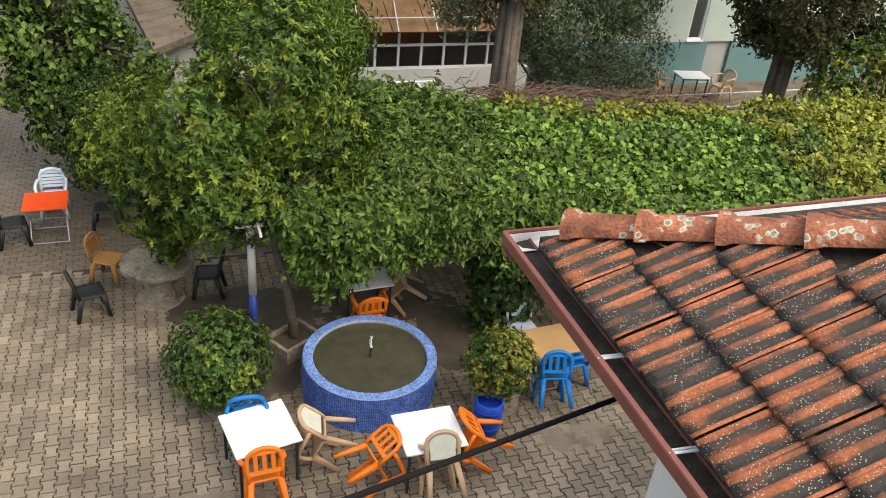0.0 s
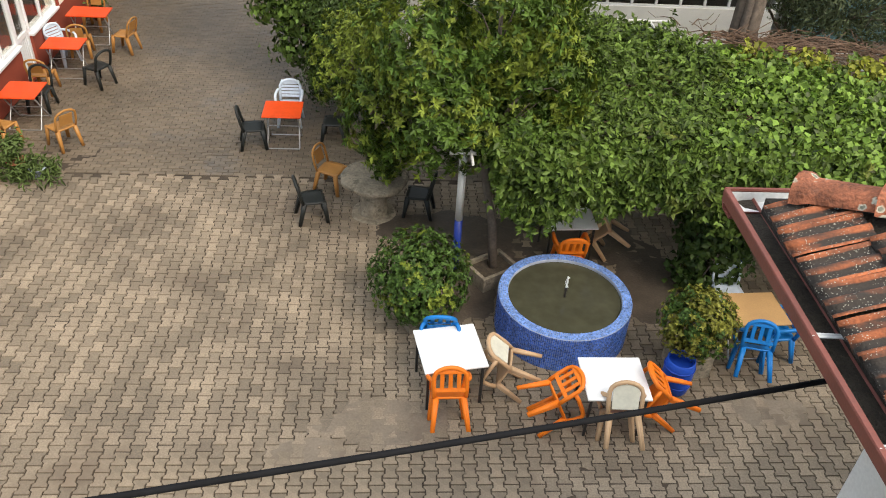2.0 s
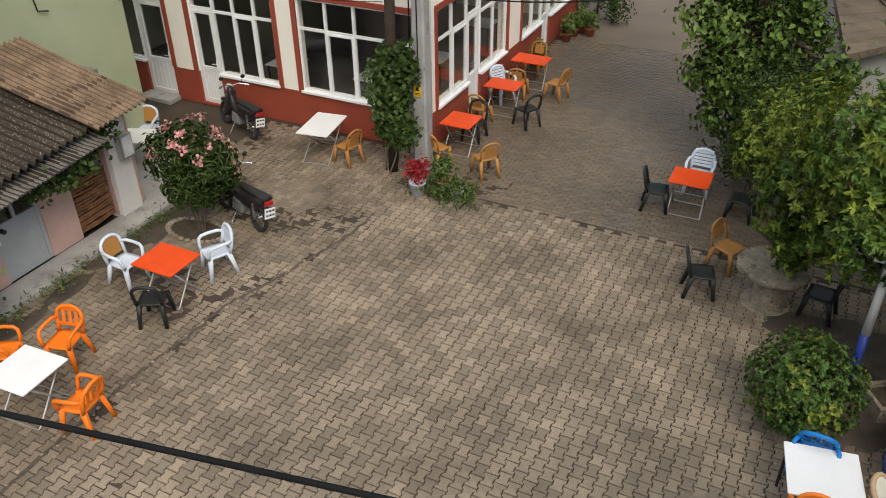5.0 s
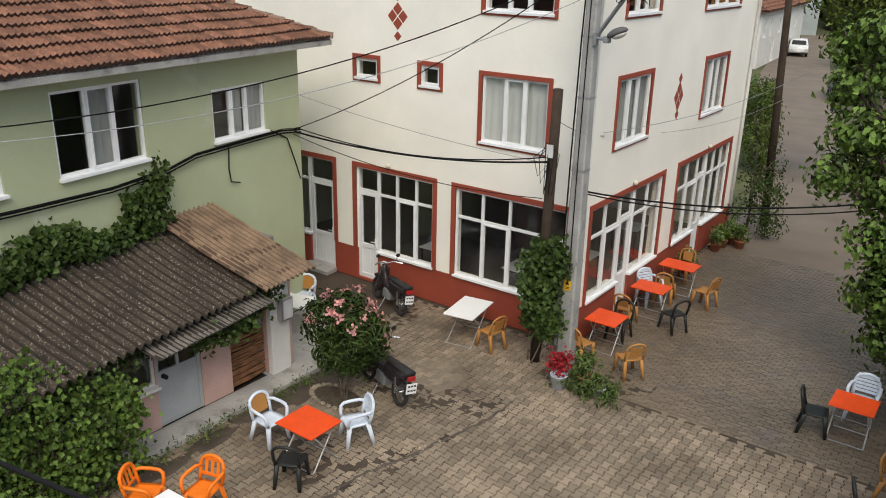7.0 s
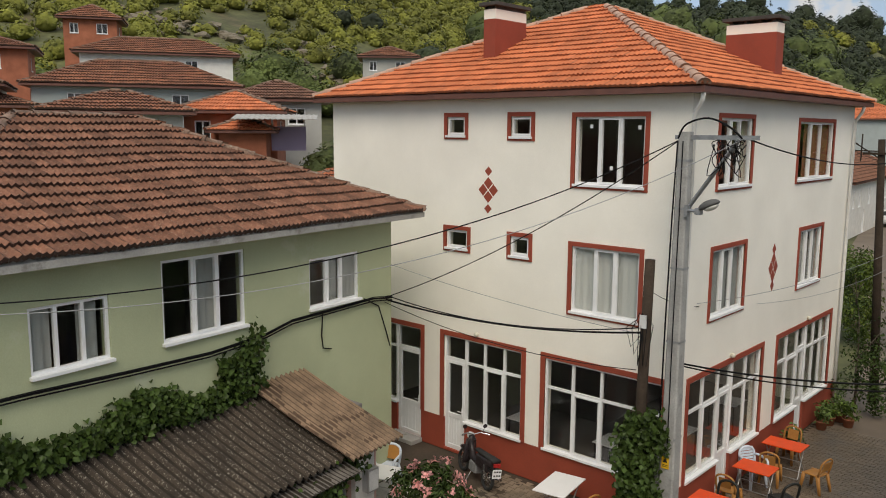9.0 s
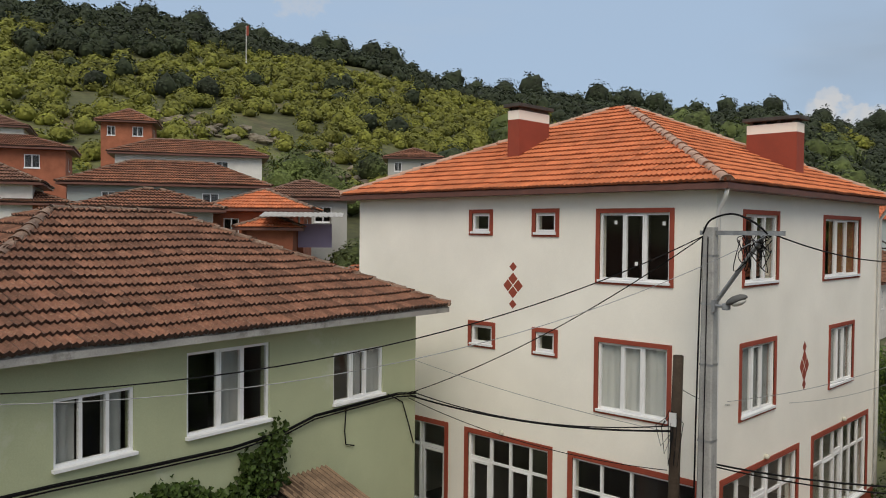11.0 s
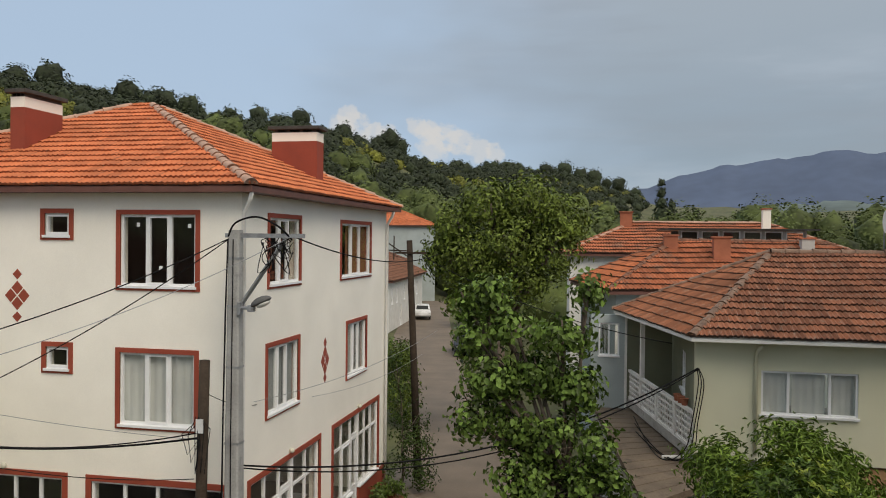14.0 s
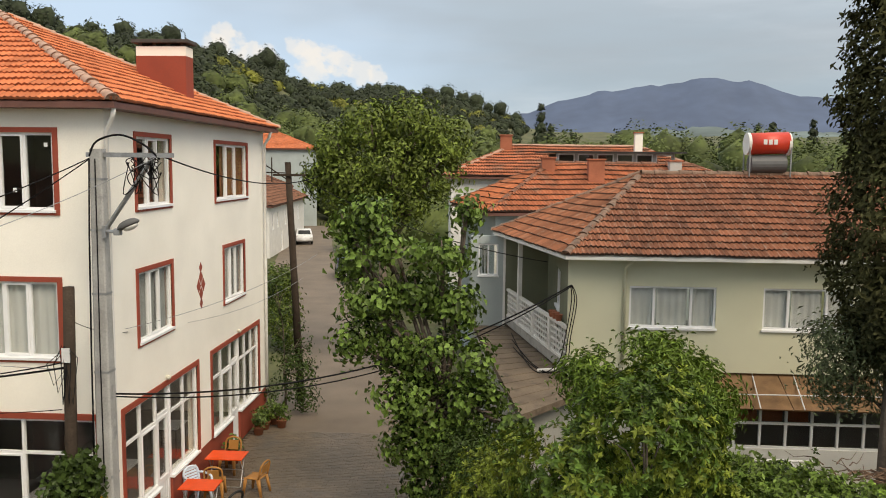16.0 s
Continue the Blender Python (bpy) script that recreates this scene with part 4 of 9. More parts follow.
# ---------------------------------------------------------------- fountain
FX, FY = 3.33, 9.28
M_MOSAIC = mat("blue_mosaic_tile", (0.055, 0.13, 0.44), 0.3, 0.25, 6, 0.05, 30, island=0.5)
M_MOSAIC_LT = mat("pale_blue_mosaic_tile", (0.13, 0.24, 0.55), 0.3, 0.2, 6, 0.05, 30, island=0.4)
M_GROUT = mat("pale_grout", (0.33, 0.36, 0.44), 0.9, 0.15, 6, 0.2)
M_POND = mat("murky_water", (0.060, 0.058, 0.036), 0.06, 0.15, 1.5, 0.04, 6)
fountain = thing("fountain", pose(FX, FY, 0), "round blue mosaic fountain basin full of murky water", "fountain")
bm = bmesh.new()
lathe(bm, [(0.90, 0.0), (0.975, 0.0), (0.975, 0.597), (0.965, 0.607), (0.835, 0.607), (0.828, 0.597), (0.828, 0.05), (0.80, 0.05)], 72)
part("basin", bm, M_GROUT, fountain)
vs, fs, vs2, fs2 = [], [], [], []


def chip(vl, fl, c, ux, uy, nz, w, h, d):
    b = len(vl)
    for s, t in ((-1, -1), (1, -1), (1, 1), (-1, 1)):
        vl.append((c + ux * (s * w / 2) + uy * (t * h / 2))[:])
    for s, t in ((-1, -1), (1, -1), (1, 1), (-1, 1)):
        vl.append((c + ux * (s * w * 0.45) + uy * (t * h * 0.45) + nz * d)[:])
    fl += [(b, b + 1, b + 5, b + 4), (b + 1, b + 2, b + 6, b + 5), (b + 2, b + 3, b + 7, b + 6), (b + 3, b, b + 4, b + 7), (b + 4, b + 5, b + 6, b + 7)]


for k in range(210):
    a = 2 * math.pi * k / 210
    r, t = Vector((math.cos(a), math.sin(a), 0)), Vector((-math.sin(a), math.cos(a), 0))
    for j in range(21):
        chip(vs, fs, r * 0.975 + Vector((0, 0, 0.014 + 0.0285 * j)), t, Vector((0, 0, 1)), r, 0.0255, 0.025, 0.003)
    for j in range(5):
        chip(vs2, fs2, r * (0.846 + 0.0275 * j) + Vector((0, 0, 0.607)), r, t, Vector((0, 0, 1)), 0.0245, 0.0215 + 0.0009 * j, 0.003)
tagged(raw("mosaic_side", vs, fs, M_MOSAIC, fountain), kind="stuff")
tagged(raw("mosaic_rim", vs2, fs2, M_MOSAIC_LT, fountain), kind="stuff")
bm = bmesh.new()
lathe(bm, [(0.826, 0.545), (0.826, 0.562)], 64)
part("water", bm, M_POND, fountain, "still murky green-brown water")
bm = bmesh.new()
rod(bm, (0, 0, 0.5), (0, 0, 0.70), 0.02, 0.016)
rod(bm, (0, 0, 0.70), (0, 0, 0.74), 0.028, 0.024)
part("nozzle", bm, M_DARKSTEEL, fountain)
bm = bmesh.new()
tube(bm, [(0, 0, 0.74), (0.005, 0.002, 0.85), (-0.004, 0.0, 0.94)], 0.016, 6, 0.008)
for k in range(9):
    a = k * 0.7
    rod(bm, (0.02 * math.cos(a), 0.02 * math.sin(a), 0.93 - 0.02 * k), (0.03 * math.cos(a), 0.03 * math.sin(a), 0.90 - 0.02 * k), 0.006, 0.003, 5)
part("water_jet", bm, mat("falling_water", (0.75, 0.78, 0.78), 0.1, 0.05), fountain)

# ---------------------------------------------------------------- stone table with a planted drum
M_STONE = mat("old_grey_stone", (0.26, 0.22, 0.162), 0.95, 0.3, 4, 0.8, 25, spots=(0.12, 0.105, 0.075), spot_size=5)
st = thing("stone_table", pose(0.5, 12.2, 0), "round old millstone table on a stone drum", "table")
bm = bmesh.new()
lathe(bm, [(0.48, 0.60), (0.55, 0.63), (0.575, 0.68), (0.57, 0.73), (0.54, 0.75), (0.4, 0.757), (0.2, 0.76)], 36)
for q in bm.verts:
    q.co += Vector((1, 1, 0.7)) * 0.035 * noise.noise(q.co * 4.0)
part("tabletop", bm, M_STONE, st)
bm = bmesh.new()
lathe(bm, [(0.40, 0.0), (0.38, 0.025), (0.25, 0.03), (0.24, 0.22), (0.23, 0.45), (0.24, 0.6)], 28)
for q in bm.verts:
    q.co += Vector((1, 1, 0)) * 0.05 * noise.noise(q.co * 3.0)
part("pedestal", bm, M_STONE, st)

# ---------------------------------------------------------------- planters, barrel, pergola post
def planter(x, y, w, d, h, rot, label, m=None):
    p = thing("planter_box", pose(x, y, 0, 0, 0, rot), label, "planter")
    bm = bmesh.new()
    t = 0.06
    for lo, hi in (((-w / 2, -d / 2, 0), (w / 2, -d / 2 + t, h)), ((-w / 2, d / 2 - t, 0), (w / 2, d / 2, h)), ((-w / 2, -d / 2 + t, 0), (-w / 2 + t, d / 2 - t, h)), ((w / 2 - t, -d / 2 + t, 0), (w / 2, d / 2 - t, h))):
        box(bm, lo, hi, None, 0.008)
    part("planter_wall", bm, m or M_STONE, p)
    bm = bmesh.new()
    box(bm, (-w / 2 + t, -d / 2 + t, 0.01), (w / 2 - t, d / 2 - t, h - 0.07))
    part("soil", bm, mat("dark_soil", (0.06, 0.045, 0.03), 0.95, 0.3, 10, 0.5), p)


planter(1.22, 9.45, 0.6, 0.6, 0.30, 25, "mossy concrete planter under a clipped bush")
planter(2.4, 10.42, 0.72, 0.55, 0.26, 32, "low grey concrete planter round a tree trunk")
planter(5.0, 8.42, 0.5, 0.5, 0.36, 10, "concrete planter under a clipped yellow-green bush")
barrel = thing("plastic_barrel", pose(4.72, 8.02, 0), "cut-down bright blue plastic barrel used as a pot", "barrel")
bm = bmesh.new()
lathe(bm, [(0.16, 0.0), (0.185, 0.02), (0.205, 0.2), (0.205, 0.38), (0.19, 0.56), (0.175, 0.565), (0.175, 0.50), (0.19, 0.38), (0.02, 0.36)], 28)
part("barrel_body", bm, plastic("barrel_blue", (0.015, 0.07, 0.45), 0.4), barrel, "", True)
for z in (0.14, 0.42):
    bm = bmesh.new()
    lathe(bm, [(0.19, z), (0.213, z + 0.008), (0.213, z + 0.022), (0.19, z + 0.03)], 28)
    part("barrel_hoop", bm, plastic("barrel_blue_hoop", (0.012, 0.05, 0.34), 0.4), barrel)
M_BLUEPAINT = mat("deep_blue_paint", (0.012, 0.035, 0.26), 0.5, 0.15, 3, 0.1, spots=(0.05, 0.07, 0.2), spot_size=7)
pergola = thing("pergola", None, "steel pergola on posts painted white over blue, under vines", "pergola")
for x, y in ((1.83, 10.55), (6.3, 10.2), (9.6, 9.9), (2.0, 15.5), (6.3, 14.0), (10.5, 12.4)):
    post = None
    bm = bmesh.new()
    rod(bm, (x, y, 0), (x, y, 1.02), 0.062, None, 14)
    post = part("post_foot", bm, M_BLUEPAINT, pergola, "post foot painted blue", True)
    bm = bmesh.new()
    rod(bm, (x, y, 1.02), (x, y, 2.32), 0.06, None, 14)
    part("post", bm, M_WHITE, pergola, "", True)
for y in (10.3, 11.1, 12.5, 14.0, 15.6):
    bm = bmesh.new()
    rod(bm, (1.6, y, 2.34), (13.0 if y < 13 else 6.4, y - 0.3 if y < 13 else y, 2.34), 0.028)
    part("beam", bm, M_WHITE, pergola)
for k in range(9):
    bm = bmesh.new()
    rod(bm, (1.9 + 1.3 * k, 9.9, 2.39), (1.9 + 1.3 * k, 15.4 if k < 4 else 13.5, 2.39), 0.02)
    part("rafter", bm, M_WHITE, pergola)


# ---------------------------------------------------------------- plants
def leaf_mat(name, c, island=0.35, rough=0.40, clear=0.06, scale=1.2, vary=0.25, spots=None):
    m = mat(name, c, rough, vary, scale, 0.0, 30, island=island, through_light=clear, spots=spots, spot_size=1.3, spot_amount=0.40)
    m.node_tree.nodes["Principled BSDF"].inputs["Specular IOR Level"].default_value = 0.15
    return m


L_TREE = leaf_mat("laurel_leaf", (0.064, 0.108, 0.017), 0.6)
L_TIP = leaf_mat("young_laurel_leaf", (0.155, 0.195, 0.027), 0.45)
L_YELLOW = leaf_mat("lime_green_leaf", (0.215, 0.225, 0.030), 0.45)
L_BUSH = leaf_mat("box_leaf", (0.056, 0.100, 0.020), 0.6)
L_BUSH2 = leaf_mat("euonymus_leaf", (0.20, 0.20, 0.034), 0.6)
L_IVY = leaf_mat("ivy_leaf", (0.112, 0.176, 0.028), 0.75, 0.34)
L_BANK = leaf_mat("bank_ivy_leaf", (0.080, 0.128, 0.025), 0.7)
L_DARKIVY = leaf_mat("dark_ivy_leaf", (0.043, 0.070, 0.016), 0.4)
L_VINE = leaf_mat("creeper_leaf", (0.080, 0.124, 0.022), 0.7, spots=(0.130, 0.145, 0.03))
L_MULB = leaf_mat("mulberry_leaf", (0.094, 0.148, 0.030), 0.7)
L_WALNUT = leaf_mat("walnut_leaf", (0.115, 0.155, 0.028), 0.6)
L_FERN = leaf_mat("ailanthus_leaf", (0.12, 0.185, 0.028), 0.3)
L_CYP = leaf_mat("cypress_leaf", (0.064, 0.064, 0.025), 0.4, 0.8, 0.1)
L_OLIVE = leaf_mat("olive_leaf", (0.105, 0.128, 0.062), 0.5)
L_GRASS = leaf_mat("strap_leaf", (0.09, 0.13, 0.035), 0.4)
L_PETAL = leaf_mat("pink_petal", (0.78, 0.40, 0.38), 0.3, 0.6, 0.3)
L_RED = leaf_mat("red_petal", (0.30, 0.025, 0.03), 0.4, 0.6, 0.3)
M_BARK = mat("grey_brown_bark", (0.14, 0.11, 0.085), 0.95, 0.3, 5, 0.6, 25)
M_DEADSTEM = mat("dry_stem", (0.13, 0.080, 0.052), 0.95, 0.3, 5, 0.4, 25)
RNG = np.random.default_rng(11)


def leaf_mesh(name, pos, nrm, size, material, parent, aspect=0.5, fold=0.18, spread=0.35, droop=0.0, dirs=None):
    """One joined mesh of folded leaves at places pos, facing nrm."""
    n = len(pos)
    nrm = nrm + RNG.normal(0, spread, (n, 3))
    nrm /= np.linalg.norm(nrm, axis=1, keepdims=True) + 1e-9
    d = RNG.normal(0, 1, (n, 3)) if dirs is None else dirs + RNG.normal(0, 0.15, (n, 3))
    d[:, 2] -= droop
    d -= nrm * np.sum(d * nrm, axis=1, keepdims=True)
    d /= np.linalg.norm(d, axis=1, keepdims=True) + 1e-9
    s = np.cross(nrm, d)
    ln = (size * RNG.uniform(0.65, 1.25, n))[:, None]
    w = ln * aspect
    base = pos - d * ln * 0.5
    v = np.empty((n, 4, 3))
    v[:, 0], v[:, 2] = base, pos + d * ln * 0.5 - nrm * ln * 0.08
    v[:, 1] = pos - d * ln * 0.08 + s * w * 0.5 + nrm * ln * fold
    v[:, 3] = pos - d * ln * 0.08 - s * w * 0.5 + nrm * ln * fold
    i = np.arange(n)[:, None] * 4
    f = np.concatenate([np.hstack([i, i + 1, i + 2]), np.hstack([i, i + 2, i + 3])])
    ob = raw(name, v.reshape(-1, 3), f, material, parent)
    return ob


def rosettes(ends, facing, leaves, size, splay=0.8):
    """Leaf places, facings and directions for tufts of leaves that radiate from twig ends."""
    q, o = np.repeat(ends, leaves, axis=0), np.repeat(facing, leaves, axis=0)
    o = o / (np.linalg.norm(o, axis=1, keepdims=True) + 1e-9)
    side = np.cross(o, RNG.normal(0, 1, o.shape))
    side /= np.linalg.norm(side, axis=1, keepdims=True) + 1e-9
    tilt = RNG.uniform(0.15, 1.0, len(q))[:, None]
    d = side * splay + o * (1 - tilt)
    d /= np.linalg.norm(d, axis=1, keepdims=True)
    nn = o * 1.0 - d * np.sum(o * d, axis=1, keepdims=True) + 0.15 * o
    return q + d * size * 0.5 - o * size * 0.5 * RNG.random(len(q))[:, None], nn, d


def clumps(blobs, per_area, leaves, spread, inner=0.25, gap=0.0, gap_scale=1.5, up=0.25, ends=False):
    """Leaf places and facings on the skins of ellipsoids (centre, radii): twig ends scattered over each, leaves round each end."""
    pos, nrm = [], []
    cs = np.array([b[0] for b in blobs], float)
    rs = np.array([b[1] if hasattr(b[1], "__len__") else (b[1],) * 3 for b in blobs], float)
    for k, (c, r) in enumerate(zip(cs, rs)):
        m = int(per_area * 4 * math.pi * (r[0] * r[1] * r[2]) ** (2 / 3))
        d = RNG.normal(0, 1, (m, 3))
        d /= np.linalg.norm(d, axis=1, keepdims=True)
        rad = np.where(RNG.random(m) < inner, RNG.uniform(0.45, 0.85, m), RNG.uniform(0.84, 1.10, m))
        p = c + d * r * rad[:, None]
        # drop twig ends well inside another blob, and some where the noise leaves gaps
        keep = np.ones(m, bool)
        for j in range(len(cs)):
            if j != k:
                keep &= np.sum(((p - cs[j]) / rs[j]) ** 2, axis=1) > 0.45
        if gap:
            g = np.array([noise.noise(Vector(q) * gap_scale) for q in p])
            keep &= g > gap
        p, d = p[keep], d[keep]
        if ends:
            pos.append(p)
            nrm.append(d + (0, 0, up))
            continue
        q = np.repeat(p, leaves, axis=0)
        o = np.repeat(d, leaves, axis=0)
        off = RNG.normal(0, spread, q.shape)
        pos.append(q + off)
        nn = o + off / (spread * 2.2)
        nn[:, 2] += up
        nrm.append(nn)
    return np.concatenate(pos), np.concatenate(nrm)


def tree(name, foot, blobs, leaf, material, label, per_area=30, leaves=14, spread=0.09, trunk=0.11, fork=None, gap=-0.25, aspect=0.5, droop=0.0, inner=0.3, category="tree", limbs=True, up=0.25, fold=0.18, tips=None, tip_share=0.3):
    t = thing(name, None, label, category)
    foot = Vector(foot)
    mid = Vector(fork) if fork else foot + Vector((0, 0, 0.6 * (sum(b[0][2] for b in blobs) / len(blobs) - foot.z)))
    if trunk:
        bm = bmesh.new()
        pts = [foot, foot.lerp(mid, 0.35) + Vector((0.03, -0.02, 0)), foot.lerp(mid, 0.7) + Vector((-0.03, 0.02, 0)), mid]
        tube(bm, pts, trunk, 10, trunk * 0.7)
        part("trunk", bm, M_BARK, t, "", True)
        if limbs:
            for c, r in blobs:
                if c[2] < foot.z + 0.55 * (mid.z - foot.z) + 0.5:
                    continue
                bm = bmesh.new()
                c = Vector(c)
                tube(bm, [mid, mid.lerp(c, 0.5) + Vector((0.05, 0.03, 0.08)), c, c + (c - mid).normalized() * 0.3], trunk * 0.45, 7, trunk * 0.1)
                for k in range(4):
                    e = c + Vector(RNG.normal(0, 1, 3)).normalized() * (r if not hasattr(r, "__len__") else min(r)) * 0.8
                    tube(bm, [mid.lerp(c, 0.7), mid.lerp(c, 0.9).lerp(e, 0.4), e], trunk * 0.2, 5, 0.006)
                part("limb", bm, M_BARK, t, "", True)
    if tips:
        e, o = clumps(blobs, per_area, leaves, spread, inner, gap, up=up, ends=True)
        young = np.array([noise.noise(Vector(q) * 2.3) for q in e]) + RNG.normal(0, 0.22, len(e)) > 0.5 - tip_share * 1.4
        for nm, m, pick in (("crown", material, ~young), ("young_leaves", tips, young)):
            p, n, d = rosettes(e[pick] + RNG.normal(0, spread * 0.5, (int(pick.sum()), 3)), o[pick], leaves, leaf)
            leaf_mesh(nm, p, n, leaf, m, t, aspect, droop=droop, fold=0.10, spread=0.15, dirs=d)
        return t
    p, n = clumps(blobs, per_area, leaves, spread, inner, gap, up=up)
    leaf_mesh("crown", p, n, leaf, material, t, aspect, droop=droop, fold=fold, spread=0.5)
    return t


# the laurel-like tree over the stone table
tree("laurel_tree", (2.42, 10.45, 0.19), [((2.25, 11.0, 4.15), (1.0, 1.0, 1.1)), ((1.35, 11.0, 3.5), 0.95), ((2.9, 11.0, 3.3), 0.85), ((1.5, 10.7, 2.75), 0.85), ((2.5, 10.7, 2.6), (0.8, 0.7, 0.7)), ((0.75, 11.4, 2.4), (0.7, 0.7, 0.85)), ((0.7, 11.9, 1.75), (0.4, 0.4, 0.6)), ((0.72, 12.0, 1.2), (0.3, 0.3, 0.42))],
     0.108, L_TREE, "bushy laurel-like tree with glossy yellow-green tips", 92, 9, 0.07, 0.075, (2.15, 10.8, 2.3), aspect=0.40, gap=-0.22, tips=L_TIP, tip_share=0.30)
tree("golden_shrub", (0.3, 12.9, 0), [((0.75, 12.3, 3.15), (0.85, 0.9, 0.75)), ((0.05, 12.6, 2.7), (0.6, 0.8, 0.8)), ((1.3, 12.8, 3.0), 0.8)],
     0.078, L_TIP, "golden-green climbing shrub over the terrace tables", 84, 8, 0.08, 0.05, (0.5, 12.7, 2.0), aspect=0.42, category="shrub", tips=L_TREE, tip_share=0.2)
# clipped bushes
tree("clipped_bush", (1.22, 9.45, 0.26), [((1.22, 9.45, 0.78), (0.70, 0.69, 0.68))], 0.062, L_BUSH, "round clipped dark green bush in a planter", 290, 8, 0.03, 0.04, (1.22, 9.45, 0.6), gap=-0.7, category="bush", inner=0.4, tips=L_TIP, tip_share=0.10)
tree("clipped_bush", (5.0, 8.6, 0.34), [((4.98, 8.38, 0.88), (0.50, 0.49, 0.49))], 0.062, L_BUSH2, "round clipped yellow-green bush in a planter", 330, 8, 0.03, 0.035, (4.98, 8.55, 0.7), gap=-0.7, category="bush", inner=0.4, tips=L_BUSH, tip_share=0.3)
# tall mulberry by the street
tree("mulberry_tree", (-0.6, 17.6, 0), [((-2.75, 17.8, 5.75), (0.42, 0.5, 0.45)), ((-1.96, 17.7, 6.0), (0.6, 0.6, 0.42)), ((-0.95, 17.5, 6.0), (0.6, 0.6, 0.4)), ((-0.42, 17.5, 6.85), (0.25, 0.3, 0.5)), ((-2.4, 17.5, 4.95), (0.55, 0.55, 0.42)), ((-1.5, 17.8, 5.15), (0.55, 0.6, 0.4)), ((-0.62, 17.6, 4.75), (0.4, 0.5, 0.45)),
      ((-2.8, 17.4, 4.1), (0.45, 0.45, 0.35)), ((-1.95, 17.7, 3.95), (0.6, 0.6, 0.45)), ((-1.08, 17.4, 3.65), (0.6, 0.6, 0.5)), ((-0.2, 17.2, 3.7), (0.45, 0.5, 0.4)), ((-1.95, 17.3, 2.9), (0.5, 0.5, 0.45)), ((-1.05, 17.3, 2.6), (0.7, 0.7, 0.55)), ((-0.05, 16.9, 2.75), (0.55, 0.6, 0.5)), ((0.6, 16.8, 2.45), (0.38, 0.5, 0.4)),
      ((-1.55, 17.1, 1.9), (0.5, 0.5, 0.4)), ((-0.6, 16.8, 1.75), (0.6, 0.6, 0.5)), ((-1.15, 16.9, 1.05), (0.4, 0.4, 0.4)), ((-3.1, 17.9, 6.6), (0.25, 0.3, 0.3)), ((-2.5, 17.9, 6.75), (0.35, 0.4, 0.35)), ((0.2, 16.7, 1.6), (0.55, 0.55, 0.5))],
     0.155, L_MULB, "tall mulberry tree with drooping dark green leaves", 32, 11, 0.14, 0.13, (-0.9, 17.6, 2.6), aspect=0.7, droop=1.1, gap=-0.04, inner=0.2)
tree("walnut_tree", (-4.0, 31.5, 0), [((-5.8, 31.5, 8.5), (0.95, 1.0, 0.85)), ((-4.5, 31.2, 9.2), (1.05, 1.1, 0.95)), ((-3.0, 31.6, 9.35), (1.15, 1.1, 1.0)), ((-1.7, 31.5, 8.7), (0.85, 0.9, 0.85)), ((-5.4, 31.2, 7.25), (1.2, 1.2, 1.0)), ((-3.65, 31.0, 7.75), (1.3, 1.2, 1.1)), ((-2.2, 31.3, 7.5), (1.0, 1.0, 0.9)), ((-4.6, 31.0, 6.3), (1.0, 1.0, 0.85)), ((-6.35, 31.5, 7.2), (0.75, 0.8, 0.7)), ((-3.2, 31.0, 6.45), (0.9, 0.9, 0.75)), ((-5.6, 31, 5.6), (0.8, 0.8, 0.7))],
     0.21, L_WALNUT, "broad walnut tree with small fresh leaves beside the street", 17, 12, 0.2, 0.2, (-4.1, 31.4, 4.2), aspect=0.5, droop=0.6, gap=-0.05, inner=0.15)
tree("ailanthus_tree", (3.0, 14.6, 0), [((2.8, 14.5, 4.15), (0.8, 0.8, 0.75)), ((2.0, 14.5, 3.9), 0.65), ((3.7, 14.5, 3.7), 0.7), ((3.4, 14.2, 4.3), 0.6)], 0.14, L_FERN, "young ailanthus with long feathered leaves", 50, 15, 0.13, 0.06, (2.9, 14.5, 3.0), aspect=0.26, droop=0.4, gap=-0.2)
tree("potted_laurel", (-0.35, 15.6, 0), [((-0.35, 15.6, 1.35), (0.5, 0.5, 0.75)), ((-0.6, 15.9, 0.8), (0.4, 0.4, 0.5)), ((0.3, 15.3, 1.1), (0.55, 0.5, 0.7)), ((-0.3, 16.0, 2.1), (0.6, 0.5, 0.6)), ((0.2, 14.9, 2.0), (0.6, 0.6, 0.6))], 0.1, L_DARKIVY, "dark leafy shrub beside the red table", 40, 11, 0.09, 0.04, (-0.3, 15.6, 0.8), aspect=0.5, category="shrub")


